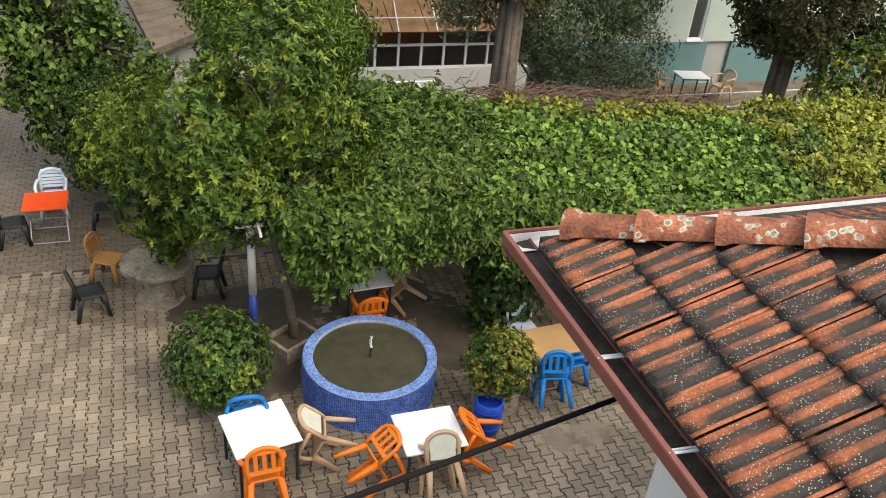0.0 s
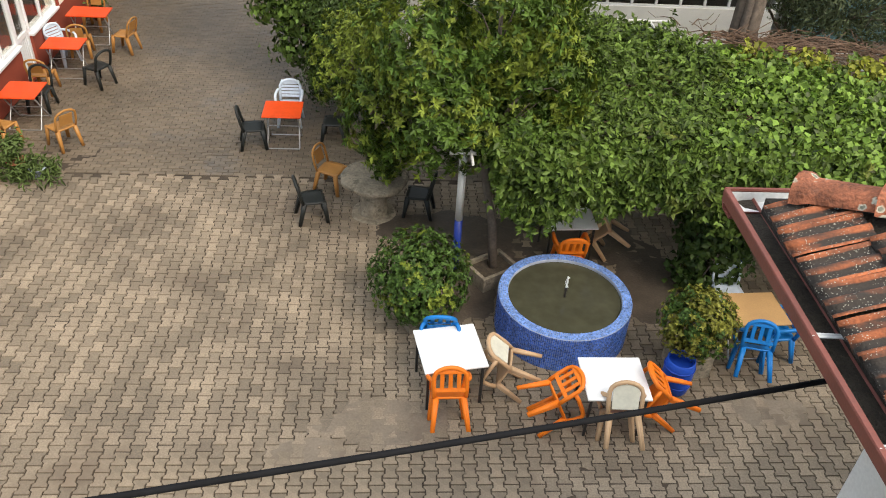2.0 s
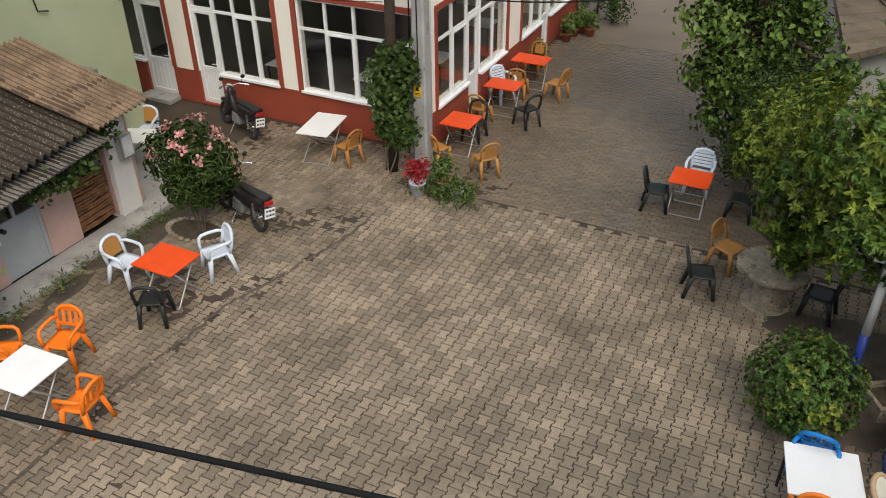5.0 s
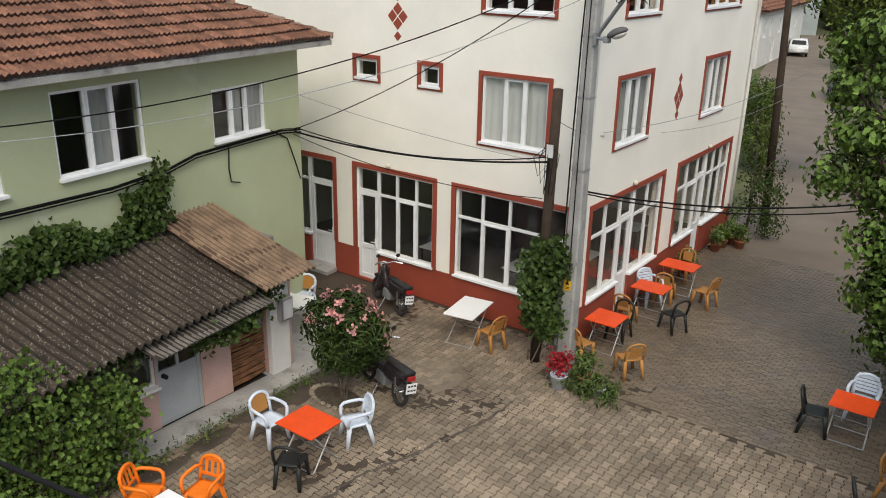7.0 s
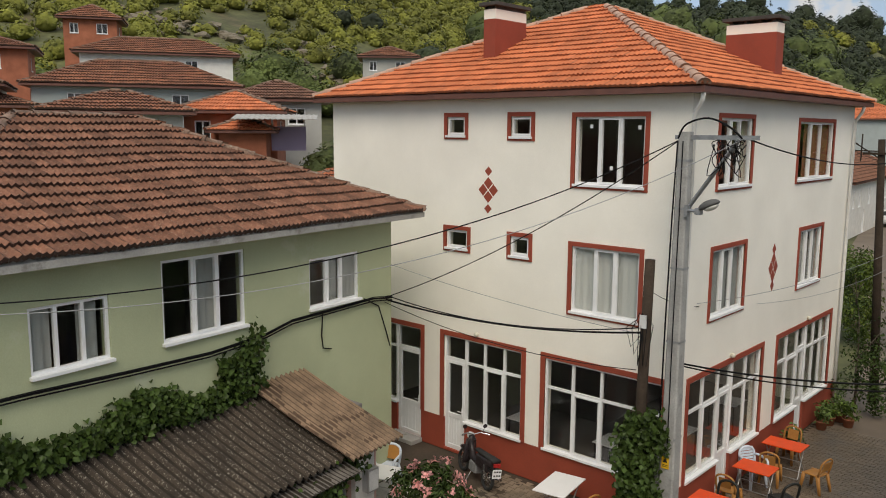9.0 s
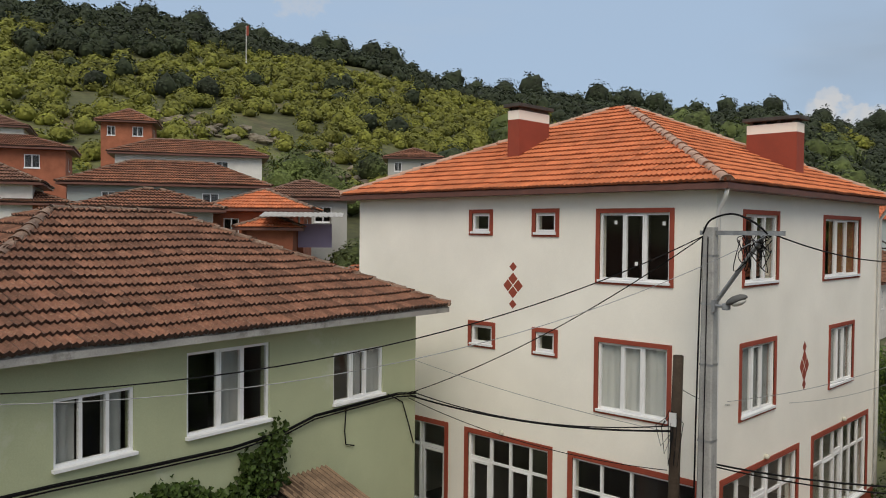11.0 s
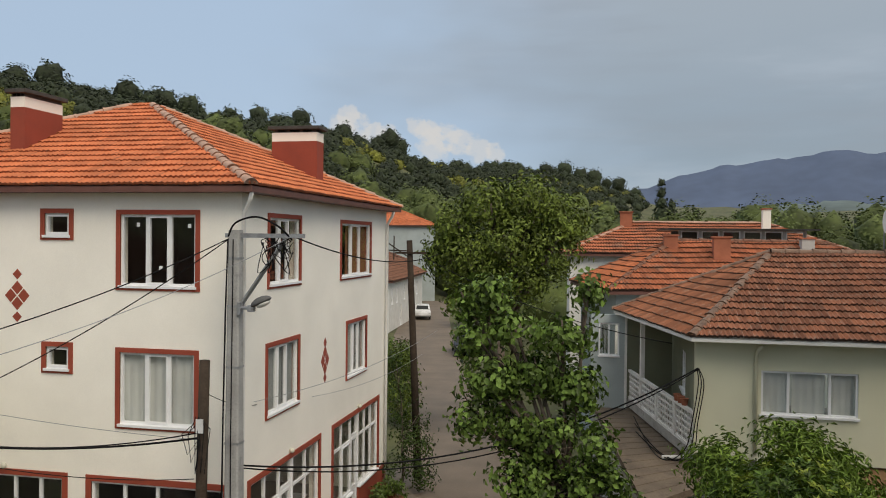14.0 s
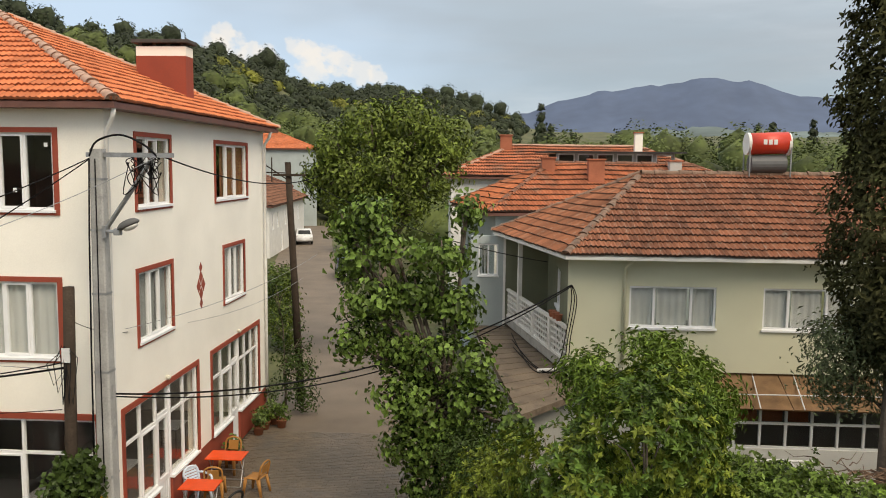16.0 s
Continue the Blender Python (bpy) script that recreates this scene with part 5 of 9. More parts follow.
def cypress(x, y, base, top, r, label):
    t = thing("cypress_tree", None, label, "tree")
    bm = bmesh.new()
    tube(bm, [(x, y, 0), (x + 0.05, y, 1.5), (x, y, base + 1.0), (x, y, top * 0.8)], 0.32, 12, 0.08)
    for k in range(8):
        a = k * 2.4
        rod(bm, (x + 0.2 * math.cos(a), y + 0.2 * math.sin(a), 0.0), (x + 0.17 * math.cos(a), y + 0.17 * math.sin(a), base + 0.8), 0.10, 0.08, 6)
    part("trunk", bm, M_BARK, t, "ridged grey cypress trunk", True)
    n = int(2200 * (top - base) / 8 * r / 1.0)
    z = RNG.uniform(0, 1, n)
    prof = np.minimum(1, 0.62 + z * 2.2) * np.sqrt(np.clip(1.0 - (z - 0.25).clip(0) ** 1.6 * 1.35, 0.02, 1))
    a = RNG.uniform(0, 2 * math.pi, n)
    lump = np.array([noise.noise(Vector((math.cos(q) * 2.2, math.sin(q) * 2.2, zz * (top - base) * 0.9))) for q, zz in zip(a, z)])
    rad = r * prof * (0.86 + 0.42 * lump) * np.where(RNG.random(n) < 0.3, RNG.uniform(0.5, 0.9, n), RNG.uniform(0.9, 1.05, n))
    p = np.stack([x + rad * np.cos(a), y + rad * np.sin(a), base + z * (top - base)], 1)
    o = np.stack([np.cos(a), np.sin(a), np.full(n, 0.5)], 1)
    q, oo = np.repeat(p, 10, axis=0), np.repeat(o, 10, axis=0)
    leaf_mesh("crown", q + RNG.normal(0, 0.09, q.shape), oo, 0.145, L_CYP, t, 0.42, spread=0.5, droop=-0.8)


cypress(7.5, 15.0, 4.4, 14.5, 1.35, "tall dark cypress with a bare ridged trunk")
cypress(15.1, 15.6, 2.9, 13.5, 2.0, "broad dark cypress beside the terrace")
tree("olive_tree", (8.6, 15.9, 0), [((9.2, 15.6, 3.2), (1.0, 0.9, 0.9)), ((10.4, 15.4, 2.9), (1.0, 0.8, 0.8)), ((8.3, 15.6, 3.7), 0.8), ((10.2, 15.6, 4.2), 0.9), ((6.6, 15.4, 4.3), (0.7, 0.6, 0.8)), ((7.4, 15.6, 4.9), 0.5)],
     0.115, L_OLIVE, "grey-green olive tree with thin forked stems", 66, 12, 0.13, 0.07, (8.9, 15.8, 1.8), aspect=0.30, gap=-0.12)
tree("lemon_tree", (16.3, 13.9, 0), [((15.7, 14.0, 2.8), (0.9, 0.9, 0.9)), ((16.8, 14.2, 3.3), (1.0, 0.9, 0.9)), ((15.0, 13.7, 2.3), (0.7, 0.7, 0.6)), ((17.4, 14.0, 2.4), 0.9)], 0.12, L_YELLOW, "light green citrus tree at the terrace end", 44, 10, 0.11, 0.07, (16.3, 13.9, 1.8), aspect=0.45, tips=L_TREE, tip_share=0.3)


def canopy():
    """Vines over the pergola: a lumpy leafy sheet, its front edge hanging down."""
    n = 15000
    t = thing("vine_canopy", None, "dense green creeper covering the pergola top", "vine")

    def height(x, y):
        return 2.62 + 0.16 * noise.noise(Vector((x * 0.9, y * 0.9, 1))) + 0.08 * noise.noise(Vector((x * 2.7, y * 2.7, 5)))

    def back(x):
        return 15.6 if x < 4.6 else 15.6 - (x - 4.6) * 0.9 if x < 6.4 else 14.0 - (x - 6.4) * 0.25 if x < 10.4 else 13.0

    kinds = {"creeper": ([], []), "ivy": ([], []), "lime": ([], [])}
    for _ in range(n):
        x, y = RNG.uniform(1.6, 15.5), RNG.uniform(8.3, 15.8)
        front = 9.75 + 0.45 * max(0.0, 2.9 - x) - 0.35 * min(max((x - 4.2) / 2, 0), 1) + 0.25 * noise.noise(Vector((x * 1.4, 0, 9))) - (0.9 if x > 6.5 else 0)
        if y < front or y > back(x) + 0.3 * noise.noise(Vector((x * 2, 3, 1))):
            continue
        e = noise.noise(Vector((x * 0.5, y * 0.5, 20))) * 1.2
        k = "creeper" if x + e - (y - 10) * 0.35 < 5.3 else "lime" if (y > back(x) - 0.55 and x > 7 and noise.noise(Vector((x * 0.9, 5, 5))) > -0.1 or x + e * 0.8 - (y - 10.5) * 0.3 > 11.0) else "ivy"
        if k == "lime" and noise.noise(Vector((x * 1.6, y * 1.6, 40))) < -0.15:
            k = "creeper"
        z = height(x, y) + (0.16 * RNG.random() if k == "lime" else 0) - (0.42 if k == "ivy" else 0.30) * RNG.random() ** 1.3
        kinds[k][0].append((x, y, z))
        kinds[k][1].append((RNG.normal(0, 0.3), -0.35 + RNG.normal(0, 0.3), 1.0))
    # hanging front edge
    for _ in range(3400):
        x = RNG.uniform(2.3, 7.2)
        front = 9.75 + 0.45 * max(0.0, 2.9 - x) - 0.35 * min(max((x - 4.2) / 2, 0), 1) + 0.25 * noise.noise(Vector((x * 1.4, 0, 9)))
        low = (2.45 if x < 2.35 else 1.95) + 0.8 * noise.noise(Vector((x * 1.9, 7, 2))) + 0.35 * noise.noise(Vector((x * 5, 1, 2))) - (0.45 if 2.4 < x < 3.3 else 0)
        z = RNG.uniform(low, 2.6)
        kinds["creeper"][0].append((x, front + RNG.uniform(-0.08, 0.25) + 0.12 * (2.6 - z), z))
        kinds["creeper"][1].append((RNG.normal(0, 0.3), -1.0, 0.5))
    for k, (nm, size, m, asp, lv, sp) in {"creeper": ("creeper_leaves", 0.125, L_VINE, 0.45, 7, 0.08), "ivy": ("ivy_leaves", 0.118, L_IVY, 0.85, 7, 0.10), "lime": ("lime_leaves", 0.12, L_YELLOW, 0.8, 6, 0.08)}.items():
        p, o = np.repeat(np.array(kinds[k][0]), lv, axis=0), np.repeat(np.array(kinds[k][1]), lv, axis=0)
        if k == "creeper":
            e = np.repeat(np.array(kinds[k][0]), 2, axis=0)
            p, o, d = rosettes(e + RNG.normal(0, 0.09, e.shape), np.repeat(np.array(kinds[k][1]), 2, axis=0) + RNG.normal(0, 0.3, e.shape), 5, size, 1.0)
            leaf_mesh(nm, p, o, size, m, t, asp, droop=0.25, spread=0.3, dirs=d, fold=0.08)
            continue
        leaf_mesh(nm, p + RNG.normal(0, sp, p.shape) * (1, 1, 0.7), o, size, m, t, asp, droop=0.8, spread=0.62, fold=0.08)
    # stems below the leaves
    bm = bmesh.new()
    for _ in range(90):
        x, y = RNG.uniform(2.2, 14), RNG.uniform(11.4, 12.6)
        a = RNG.uniform(0, 6.28)
        pts = [(x + 0.5 * k * math.cos(a + 0.4 * math.sin(k)), y + 0.4 * k * math.sin(a + 0.3 * k), 2.42 + 0.04 * math.sin(k * 2 + x)) for k in range(5)]
        tube(bm, pts, 0.016, 5, 0.006)
    tagged(part("stems", bm, M_DEADSTEM, t, "tangled brown vine stems"), kind="stuff")
    # bare stems along the back edge
    for _ in range(280):
        bm = bmesh.new()
        x = RNG.uniform(6.1, 11.2)
        y = 14.2 - (x - 6.2) * 0.26 + RNG.uniform(-0.35, 0.45)
        a = RNG.normal(0, 0.5) + (0 if RNG.random() < 0.7 else 1.5)
        z = 2.48 + 0.24 * RNG.random()
        pts = [(x + 0.28 * k * math.cos(a), y + 0.28 * k * math.sin(a) * 0.6, z + 0.06 * math.sin(k * 1.7 + x * 3)) for k in range(5)]
        tube(bm, pts, 0.012, 5, 0.005)
        part("bare_stem", bm, M_DEADSTEM, t, "bare brown vine stem")
    return t


canopy()


def ivy_patch(name, label, spots, leaf, material, category="ivy", aspect=0.8, spread=0.09, per=5, out=(1, 0, 0.4)):
    t = thing(name, None, label, category)
    p = np.repeat(np.array(spots, float), per, axis=0)
    leaf_mesh("leaves", p + RNG.normal(0, spread, p.shape), np.tile(np.array(out, float), (len(p), 1)), leaf, material, t, aspect, spread=0.65, droop=0.8)
    if len(spots) > 800:
        # a few woody stems wander behind the leaves
        q = np.array(spots, float)
        q = q[np.argsort(q[:, 1])]
        back = np.array(out, float) * 0.10
        for k in range(6):
            run = q[len(q) * k // 8:len(q) * (k + 2) // 8]
            bm = bmesh.new()
            tube(bm, bend([run[len(run) * j // 7] - back for j in range(7)], 4), 0.014, 6, 0.007)
            part("stem", bm, M_BARK, t, "", True)
    return t


# ivy column at the pergola's corner
pts = []
for _ in range(900):
    z = RNG.uniform(0.05, 2.6)
    a = RNG.uniform(0, 6.28)
    r = (0.34 + 0.16 * math.sin(z * 2.0)) * RNG.uniform(0.7, 1.05)
    pts.append((5.75 + r * math.cos(a) + 0.1 * math.sin(z * 3), 10.25 + r * math.sin(a), z))
ivy_patch("ivy_column", "dark ivy climbing the pergola's corner post", pts, 0.12, L_DARKIVY, out=(0, -1, 0.5), per=4)
# climber round the wooden pole
pts = []
for _ in range(620):
    z = RNG.uniform(0.8, 2.72)
    a = RNG.uniform(0, 6.28)
    r = 0.42 * math.sin(math.pi * min(max((z - 0.45) / 2.45, 0.05), 1)) ** 0.6 * RNG.uniform(0.35, 1.05) * (1 + 0.4 * math.sin(2 * a + 2.7 * z))
    pts.append((-7.16 + 0.06 * math.sin(3 * z) + r * math.cos(a), 13.55 + 0.8 * r * math.sin(a), z))
climber = ivy_patch("pole_climber", "dark green climber wrapped round the wooden pole", pts, 0.12, L_DARKIVY, out=(0.3, -1, 0.5), per=5)
for k in range(4):
    bm = bmesh.new()
    tube(bm, bend([(-7.27 + 0.15 * math.cos(1.6 * k + 1.3 * j), 13.58 + 0.15 * math.sin(1.6 * k + 1.3 * j), 0.02 + 0.5 * j) for j in range(6)], 4), 0.018, 6, 0.008)
    part("stem", bm, M_BARK, climber, "", True)


# ---------------------------------------------------------------- old tiled roof beside the camera
def lichen_tile():
    m = mat("lichened_clay_tile", (0.31, 0.096, 0.038), 0.9, 0.4, 5, 0.5, 60, piece=0.18)
    n, l = m.node_tree.nodes, m.node_tree.links
    b = n["Principled BSDF"]
    src = b.inputs["Base Color"].links[0].from_socket
    geo, oi = n.new("ShaderNodeNewGeometry"), n.new("ShaderNodeObjectInfo")
    big = n.new("ShaderNodeTexNoise")
    big.inputs["Scale"].default_value, big.inputs["Detail"].default_value = 9.0, 6.0
    stretch = n.new("ShaderNodeMapping")
    stretch.inputs["Scale"].default_value = (0.25, 1.0, 1.0)
    l.new(geo.outputs["Position"], stretch.inputs["Vector"])
    l.new(stretch.outputs[0], big.inputs["Vector"])
    co = n.new("ShaderNodeTexCoord")
    sx = n.new("ShaderNodeSeparateXYZ")
    l.new(co.outputs["Object"], sx.inputs[0])
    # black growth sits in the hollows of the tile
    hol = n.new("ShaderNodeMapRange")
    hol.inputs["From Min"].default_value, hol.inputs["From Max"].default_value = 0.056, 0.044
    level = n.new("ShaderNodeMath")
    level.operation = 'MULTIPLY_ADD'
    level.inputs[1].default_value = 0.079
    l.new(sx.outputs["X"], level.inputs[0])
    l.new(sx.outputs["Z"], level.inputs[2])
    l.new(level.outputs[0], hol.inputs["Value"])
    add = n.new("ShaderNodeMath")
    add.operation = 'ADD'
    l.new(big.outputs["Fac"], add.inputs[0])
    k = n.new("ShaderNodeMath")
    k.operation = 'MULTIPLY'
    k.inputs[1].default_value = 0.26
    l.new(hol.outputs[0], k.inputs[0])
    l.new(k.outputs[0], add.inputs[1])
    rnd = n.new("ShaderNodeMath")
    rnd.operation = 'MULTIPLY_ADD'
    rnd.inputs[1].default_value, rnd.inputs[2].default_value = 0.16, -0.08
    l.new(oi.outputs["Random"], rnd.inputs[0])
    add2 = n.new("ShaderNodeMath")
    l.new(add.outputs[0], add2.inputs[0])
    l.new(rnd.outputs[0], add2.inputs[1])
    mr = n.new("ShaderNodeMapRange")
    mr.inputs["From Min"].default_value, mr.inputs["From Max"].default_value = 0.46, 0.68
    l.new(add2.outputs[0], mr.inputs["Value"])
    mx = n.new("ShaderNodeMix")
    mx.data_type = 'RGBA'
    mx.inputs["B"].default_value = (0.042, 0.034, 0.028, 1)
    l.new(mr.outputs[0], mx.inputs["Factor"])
    l.new(src, mx.inputs["A"])
    vor = n.new("ShaderNodeTexVoronoi")
    vor.inputs["Scale"].default_value = 78.0
    l.new(geo.outputs["Position"], vor.inputs["Vector"])
    dot = n.new("ShaderNodeMapRange")
    dot.inputs["From Min"].default_value, dot.inputs["From Max"].default_value = 0.26, 0.18
    l.new(vor.outputs["Distance"], dot.inputs["Value"])
    msk = n.new("ShaderNodeTexNoise")
    msk.inputs["Scale"].default_value = 11.0
    l.new(geo.outputs["Position"], msk.inputs["Vector"])
    mm = n.new("ShaderNodeMapRange")
    mm.inputs["From Min"].default_value, mm.inputs["From Max"].default_value = 0.40, 0.56
    l.new(msk.outputs["Fac"], mm.inputs["Value"])
    mul = n.new("ShaderNodeMath")
    mul.operation = 'MULTIPLY'
    l.new(dot.outputs[0], mul.inputs[0])
    l.new(mm.outputs[0], mul.inputs[1])
    mx2 = n.new("ShaderNodeMix")
    mx2.data_type = 'RGBA'
    mx2.inputs["B"].default_value = (0.46, 0.44, 0.37, 1)
    l.new(mul.outputs[0], mx2.inputs["Factor"])
    l.new(mx.outputs["Result"], mx2.inputs["A"])
    l.new(mx2.outputs["Result"], b.inputs["Base Color"])
    return m


M_LICHEN = lichen_tile()
def lichen_cap():
    """Clay with round crusts of lichen: a grey-green middle inside a pale rim."""
    m = mat("lichened_cap_tile", (0.27, 0.095, 0.048), 0.9, 0.5, 6, 0.8, 50, spots=(0.13, 0.07, 0.05), spot_size=5, spot_amount=0.42)
    n, l = m.node_tree.nodes, m.node_tree.links
    b = n["Principled BSDF"]
    src = b.inputs["Base Color"].links[0].from_socket
    geo, wob, add = n.new("ShaderNodeNewGeometry"), n.new("ShaderNodeTexNoise"), n.new("ShaderNodeVectorMath")
    wob.inputs["Scale"].default_value = 30.0
    l.new(geo.outputs["Position"], wob.inputs["Vector"])
    sc = n.new("ShaderNodeVectorMath")
    sc.operation, sc.inputs["Scale"].default_value = 'SCALE', 0.03
    l.new(wob.outputs["Color"], sc.inputs[0])
    l.new(geo.outputs["Position"], add.inputs[0])
    l.new(sc.outputs[0], add.inputs[1])
    vor, msk = n.new("ShaderNodeTexVoronoi"), n.new("ShaderNodeTexNoise")
    vor.inputs["Scale"].default_value, msk.inputs["Scale"].default_value = 17.0, 6.0
    l.new(add.outputs[0], vor.inputs["Vector"])
    l.new(geo.outputs["Position"], msk.inputs["Vector"])
    gate = n.new("ShaderNodeMapRange")
    gate.inputs["From Min"].default_value, gate.inputs["From Max"].default_value = 0.50, 0.56
    gate.inputs["To Min"].default_value, gate.inputs["To Max"].default_value = 0.0, 1.0
    l.new(msk.outputs["Fac"], gate.inputs["Value"])
    for edge, colour in ((0.42, (0.50, 0.46, 0.36)), (0.30, (0.20, 0.21, 0.16))):
        mr, mu, mx = n.new("ShaderNodeMapRange"), n.new("ShaderNodeMath"), n.new("ShaderNodeMix")
        mr.inputs["From Min"].default_value, mr.inputs["From Max"].default_value = edge, edge - 0.06
        l.new(vor.outputs["Distance"], mr.inputs["Value"])
        mu.operation = 'MULTIPLY'
        l.new(mr.outputs[0], mu.inputs[0])
        l.new(gate.outputs[0], mu.inputs[1])
        mx.data_type = 'RGBA'
        mx.inputs["B"].default_value = (*colour, 1)
        l.new(mu.outputs[0], mx.inputs["Factor"])
        l.new(src, mx.inputs["A"])
        src = mx.outputs["Result"]
    l.new(src, b.inputs["Base Color"])
    return m


M_CAPCLAY = lichen_cap()
M_ZINC = mat("pale_zinc_gutter", (0.62, 0.63, 0.63), 0.6, 0.12, 3, 0.1)
M_REDGUTTER = mat("red_brown_gutter_paint", (0.20, 0.062, 0.045), 0.5, 0.15, 6, 0.08, 60)
M_DEBRIS = mat("gutter_dirt", (0.035, 0.028, 0.02), 0.98, 0.4, 12, 0.8, 70, spots=(0.10, 0.075, 0.045), spot_size=30, spot_amount=0.40)
near = thing("tiled_roof", None, "old lichened clay tile roof with a red-brown gutter", "roof")
NX, NY, NZ, NK = 2.80, 4.0, 5.76, 0.42
bm = bmesh.new()
f = [bm.verts.new(p) for p in ((NX, NY, NZ), (NX, -3, NZ), (NX + 4.5, -3, NZ + 4.5 * NK), (NX + 4.5, NY - 4.5, NZ + 4.5 * NK))]
bm.faces.new(f)
g = [bm.verts.new(p) for p in ((NX, NY, NZ), (NX + 4.5, NY - 4.5, NZ + 4.5 * NK), (NX + 9, NY - 4.5, NZ + 4.5 * NK), (NX + 9, NY, NZ))]
bm.faces.new(g)
r = bmesh.ops.extrude_face_region(bm, geom=bm.faces[:])
bmesh.ops.translate(bm, vec=(0, 0, -0.16), verts=[e for e in r["geom"] if isinstance(e, bmesh.types.BMVert)])
part("roof_deck", bm, M_DEBRIS, near)


def clay_tile(w, ln):
    """One double-ribbed interlocking tile, up-slope along +x, its eave end at x = 0."""
    prof = [(0.0, 0.030), (0.05, 0.036), (0.10, 0.030), (0.13, 0.006), (0.36, 0.003), (0.42, 0.024), (0.50, 0.032), (0.58, 0.024), (0.64, 0.003), (0.87, 0.006), (0.90, 0.026), (0.97, 0.034), (1.0, 0.026)]
    vs, fs, m = [], [], len(prof)
    for x, lift, s in ((-0.02, 0.010, 0.6), (-0.022, 0.034, 1.0), (0.05, 0.033, 1.0), (ln + 0.045, 0.006, 0.9)):
        for p, h in prof:
            vs.append((x, (p - 0.5) * w, lift + h * s))
    for a in range(3):
        for i in range(m - 1):
            fs.append((a * m + i, a * m + i + 1, (a + 1) * m + i + 1, (a + 1) * m + i))
    me = bpy.data.meshes.new("roof_tile")
    me.from_pydata(vs, [], fs)
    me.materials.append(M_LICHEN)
    me.polygons.foreach_set("use_smooth", [i >= m - 1 for i in range(len(fs))])
    return me


TW, TL = 0.222, 0.345
tile_me, rnd = clay_tile(TW * 0.985, TL), random.Random(5)
slope = math.degrees(math.atan(NK))
step = TL * math.cos(radians(slope))
for i in range(9):
    for j in range(30):
        x, y = NX - 0.05 + i * step, NY - 0.16 - TW * (j + 0.5)
        if y > NY - 0.12 - i * step - 0.10 or y < -1.6:
            continue
        ob = new("roof_tile", tile_me)
        ob.parent = near
        ob.matrix_basis = pose(x + rnd.uniform(-0.012, 0.012), y + rnd.uniform(-0.004, 0.004), NZ + 0.02 + (x - NX) * NK + rnd.uniform(0, 0.008), rnd.uniform(-0.5, 0.5), -slope + rnd.uniform(-0.6, 0.6), rnd.uniform(-0.35, 0.35))
for i in range(1):
    for j in range(22):
        y, x = NY - 0.15 - i * step, NX + 0.2 + TW * (j + 0.5)
        if x < NX + 0.5 + i * step:
            continue
        ob = new("roof_tile", tile_me)
        ob.parent = near
        ob.matrix_basis = pose(x, y - 0.09, NZ - 0.01 + (NY - y) * NK, 0, 0, -90) @ pose(0, 0, 0, 0, -slope, 0)
for k in range(8):
    s0 = 0.10 + 0.40 * k / math.sqrt(2)
    a = Vector((NX + s0, NY - s0, NZ + NK * s0 + 0.085))
    d = Vector((1, -1, NK)).normalized()
    caps((a, a + d * 0.41), M_CAPCLAY, near, 0.11, 0.40, "hip_cap", 1.28)


def gutter(a, b, side, material, inner, name="gutter"):
    """A boxed gutter from a to b, open at the top; side: the way from its outer lip to the roof."""
    a, b, s, z = Vector(a), Vector(b), Vector(side), Vector((0, 0, 1))
    bm = bmesh.new()
    pr = [(0.0, 0.0), (0.024, 0.004), (0.026, -0.01), (0.012, -0.02), (0.018, -0.075), (0.05, -0.11), (0.14, -0.11), (0.17, -0.05), (0.176, -0.05), (0.146, -0.118), (0.044, -0.118), (0.004, -0.08), (-0.004, -0.008)]
    ra, rb = [[bm.verts.new(p + s * x + z * h) for x, h in pr] for p in (a, b)]
    for i in range(len(pr)):
        j = (i + 1) % len(pr)
        bm.faces.new((ra[i], rb[i], rb[j], ra[j]))
    bm.faces.new(ra)
    bm.faces.new(rb[::-1])
    g = part(name, bm, material, near)
    bm = bmesh.new()
    f = [a + s * 0.018 - z * 0.075, b + s * 0.018 - z * 0.075, b + s * 0.165 - z * 0.06, a + s * 0.165 - z * 0.06]
    n = 24
    rows = []
    for k in range(n + 1):
        t = k / n
        rows.append([bm.verts.new(f[0].lerp(f[1], t).lerp(f[3].lerp(f[2], t), q) + z * (0.012 * noise.noise(Vector((k * 0.9, q * 3, 2))))) for q in (0, 0.33, 0.66, 1)])
    for p, q in zip(rows, rows[1:]):
        for i in range(3):
            bm.faces.new((p[i], q[i], q[i + 1], p[i + 1]))
    part("gutter_floor", bm, inner, g)
    bm = bmesh.new()
    q = [a + s * 0.030 - z * 0.014, b + s * 0.030 - z * 0.014, b + s * 0.033 - z * 0.085, a + s * 0.033 - z * 0.085]
    q = [bm.verts.new(p) for p in q + [p - s * 0.003 for p in q]]
    for f in ((0, 1, 2, 3), (7, 6, 5, 4), (0, 4, 5, 1), (1, 5, 6, 2), (2, 6, 7, 3), (3, 7, 4, 0)):
        bm.faces.new([q[i] for i in f])
    part("gutter_lining", bm, M_ZINC, g, "pale inner side of the gutter")
    return g


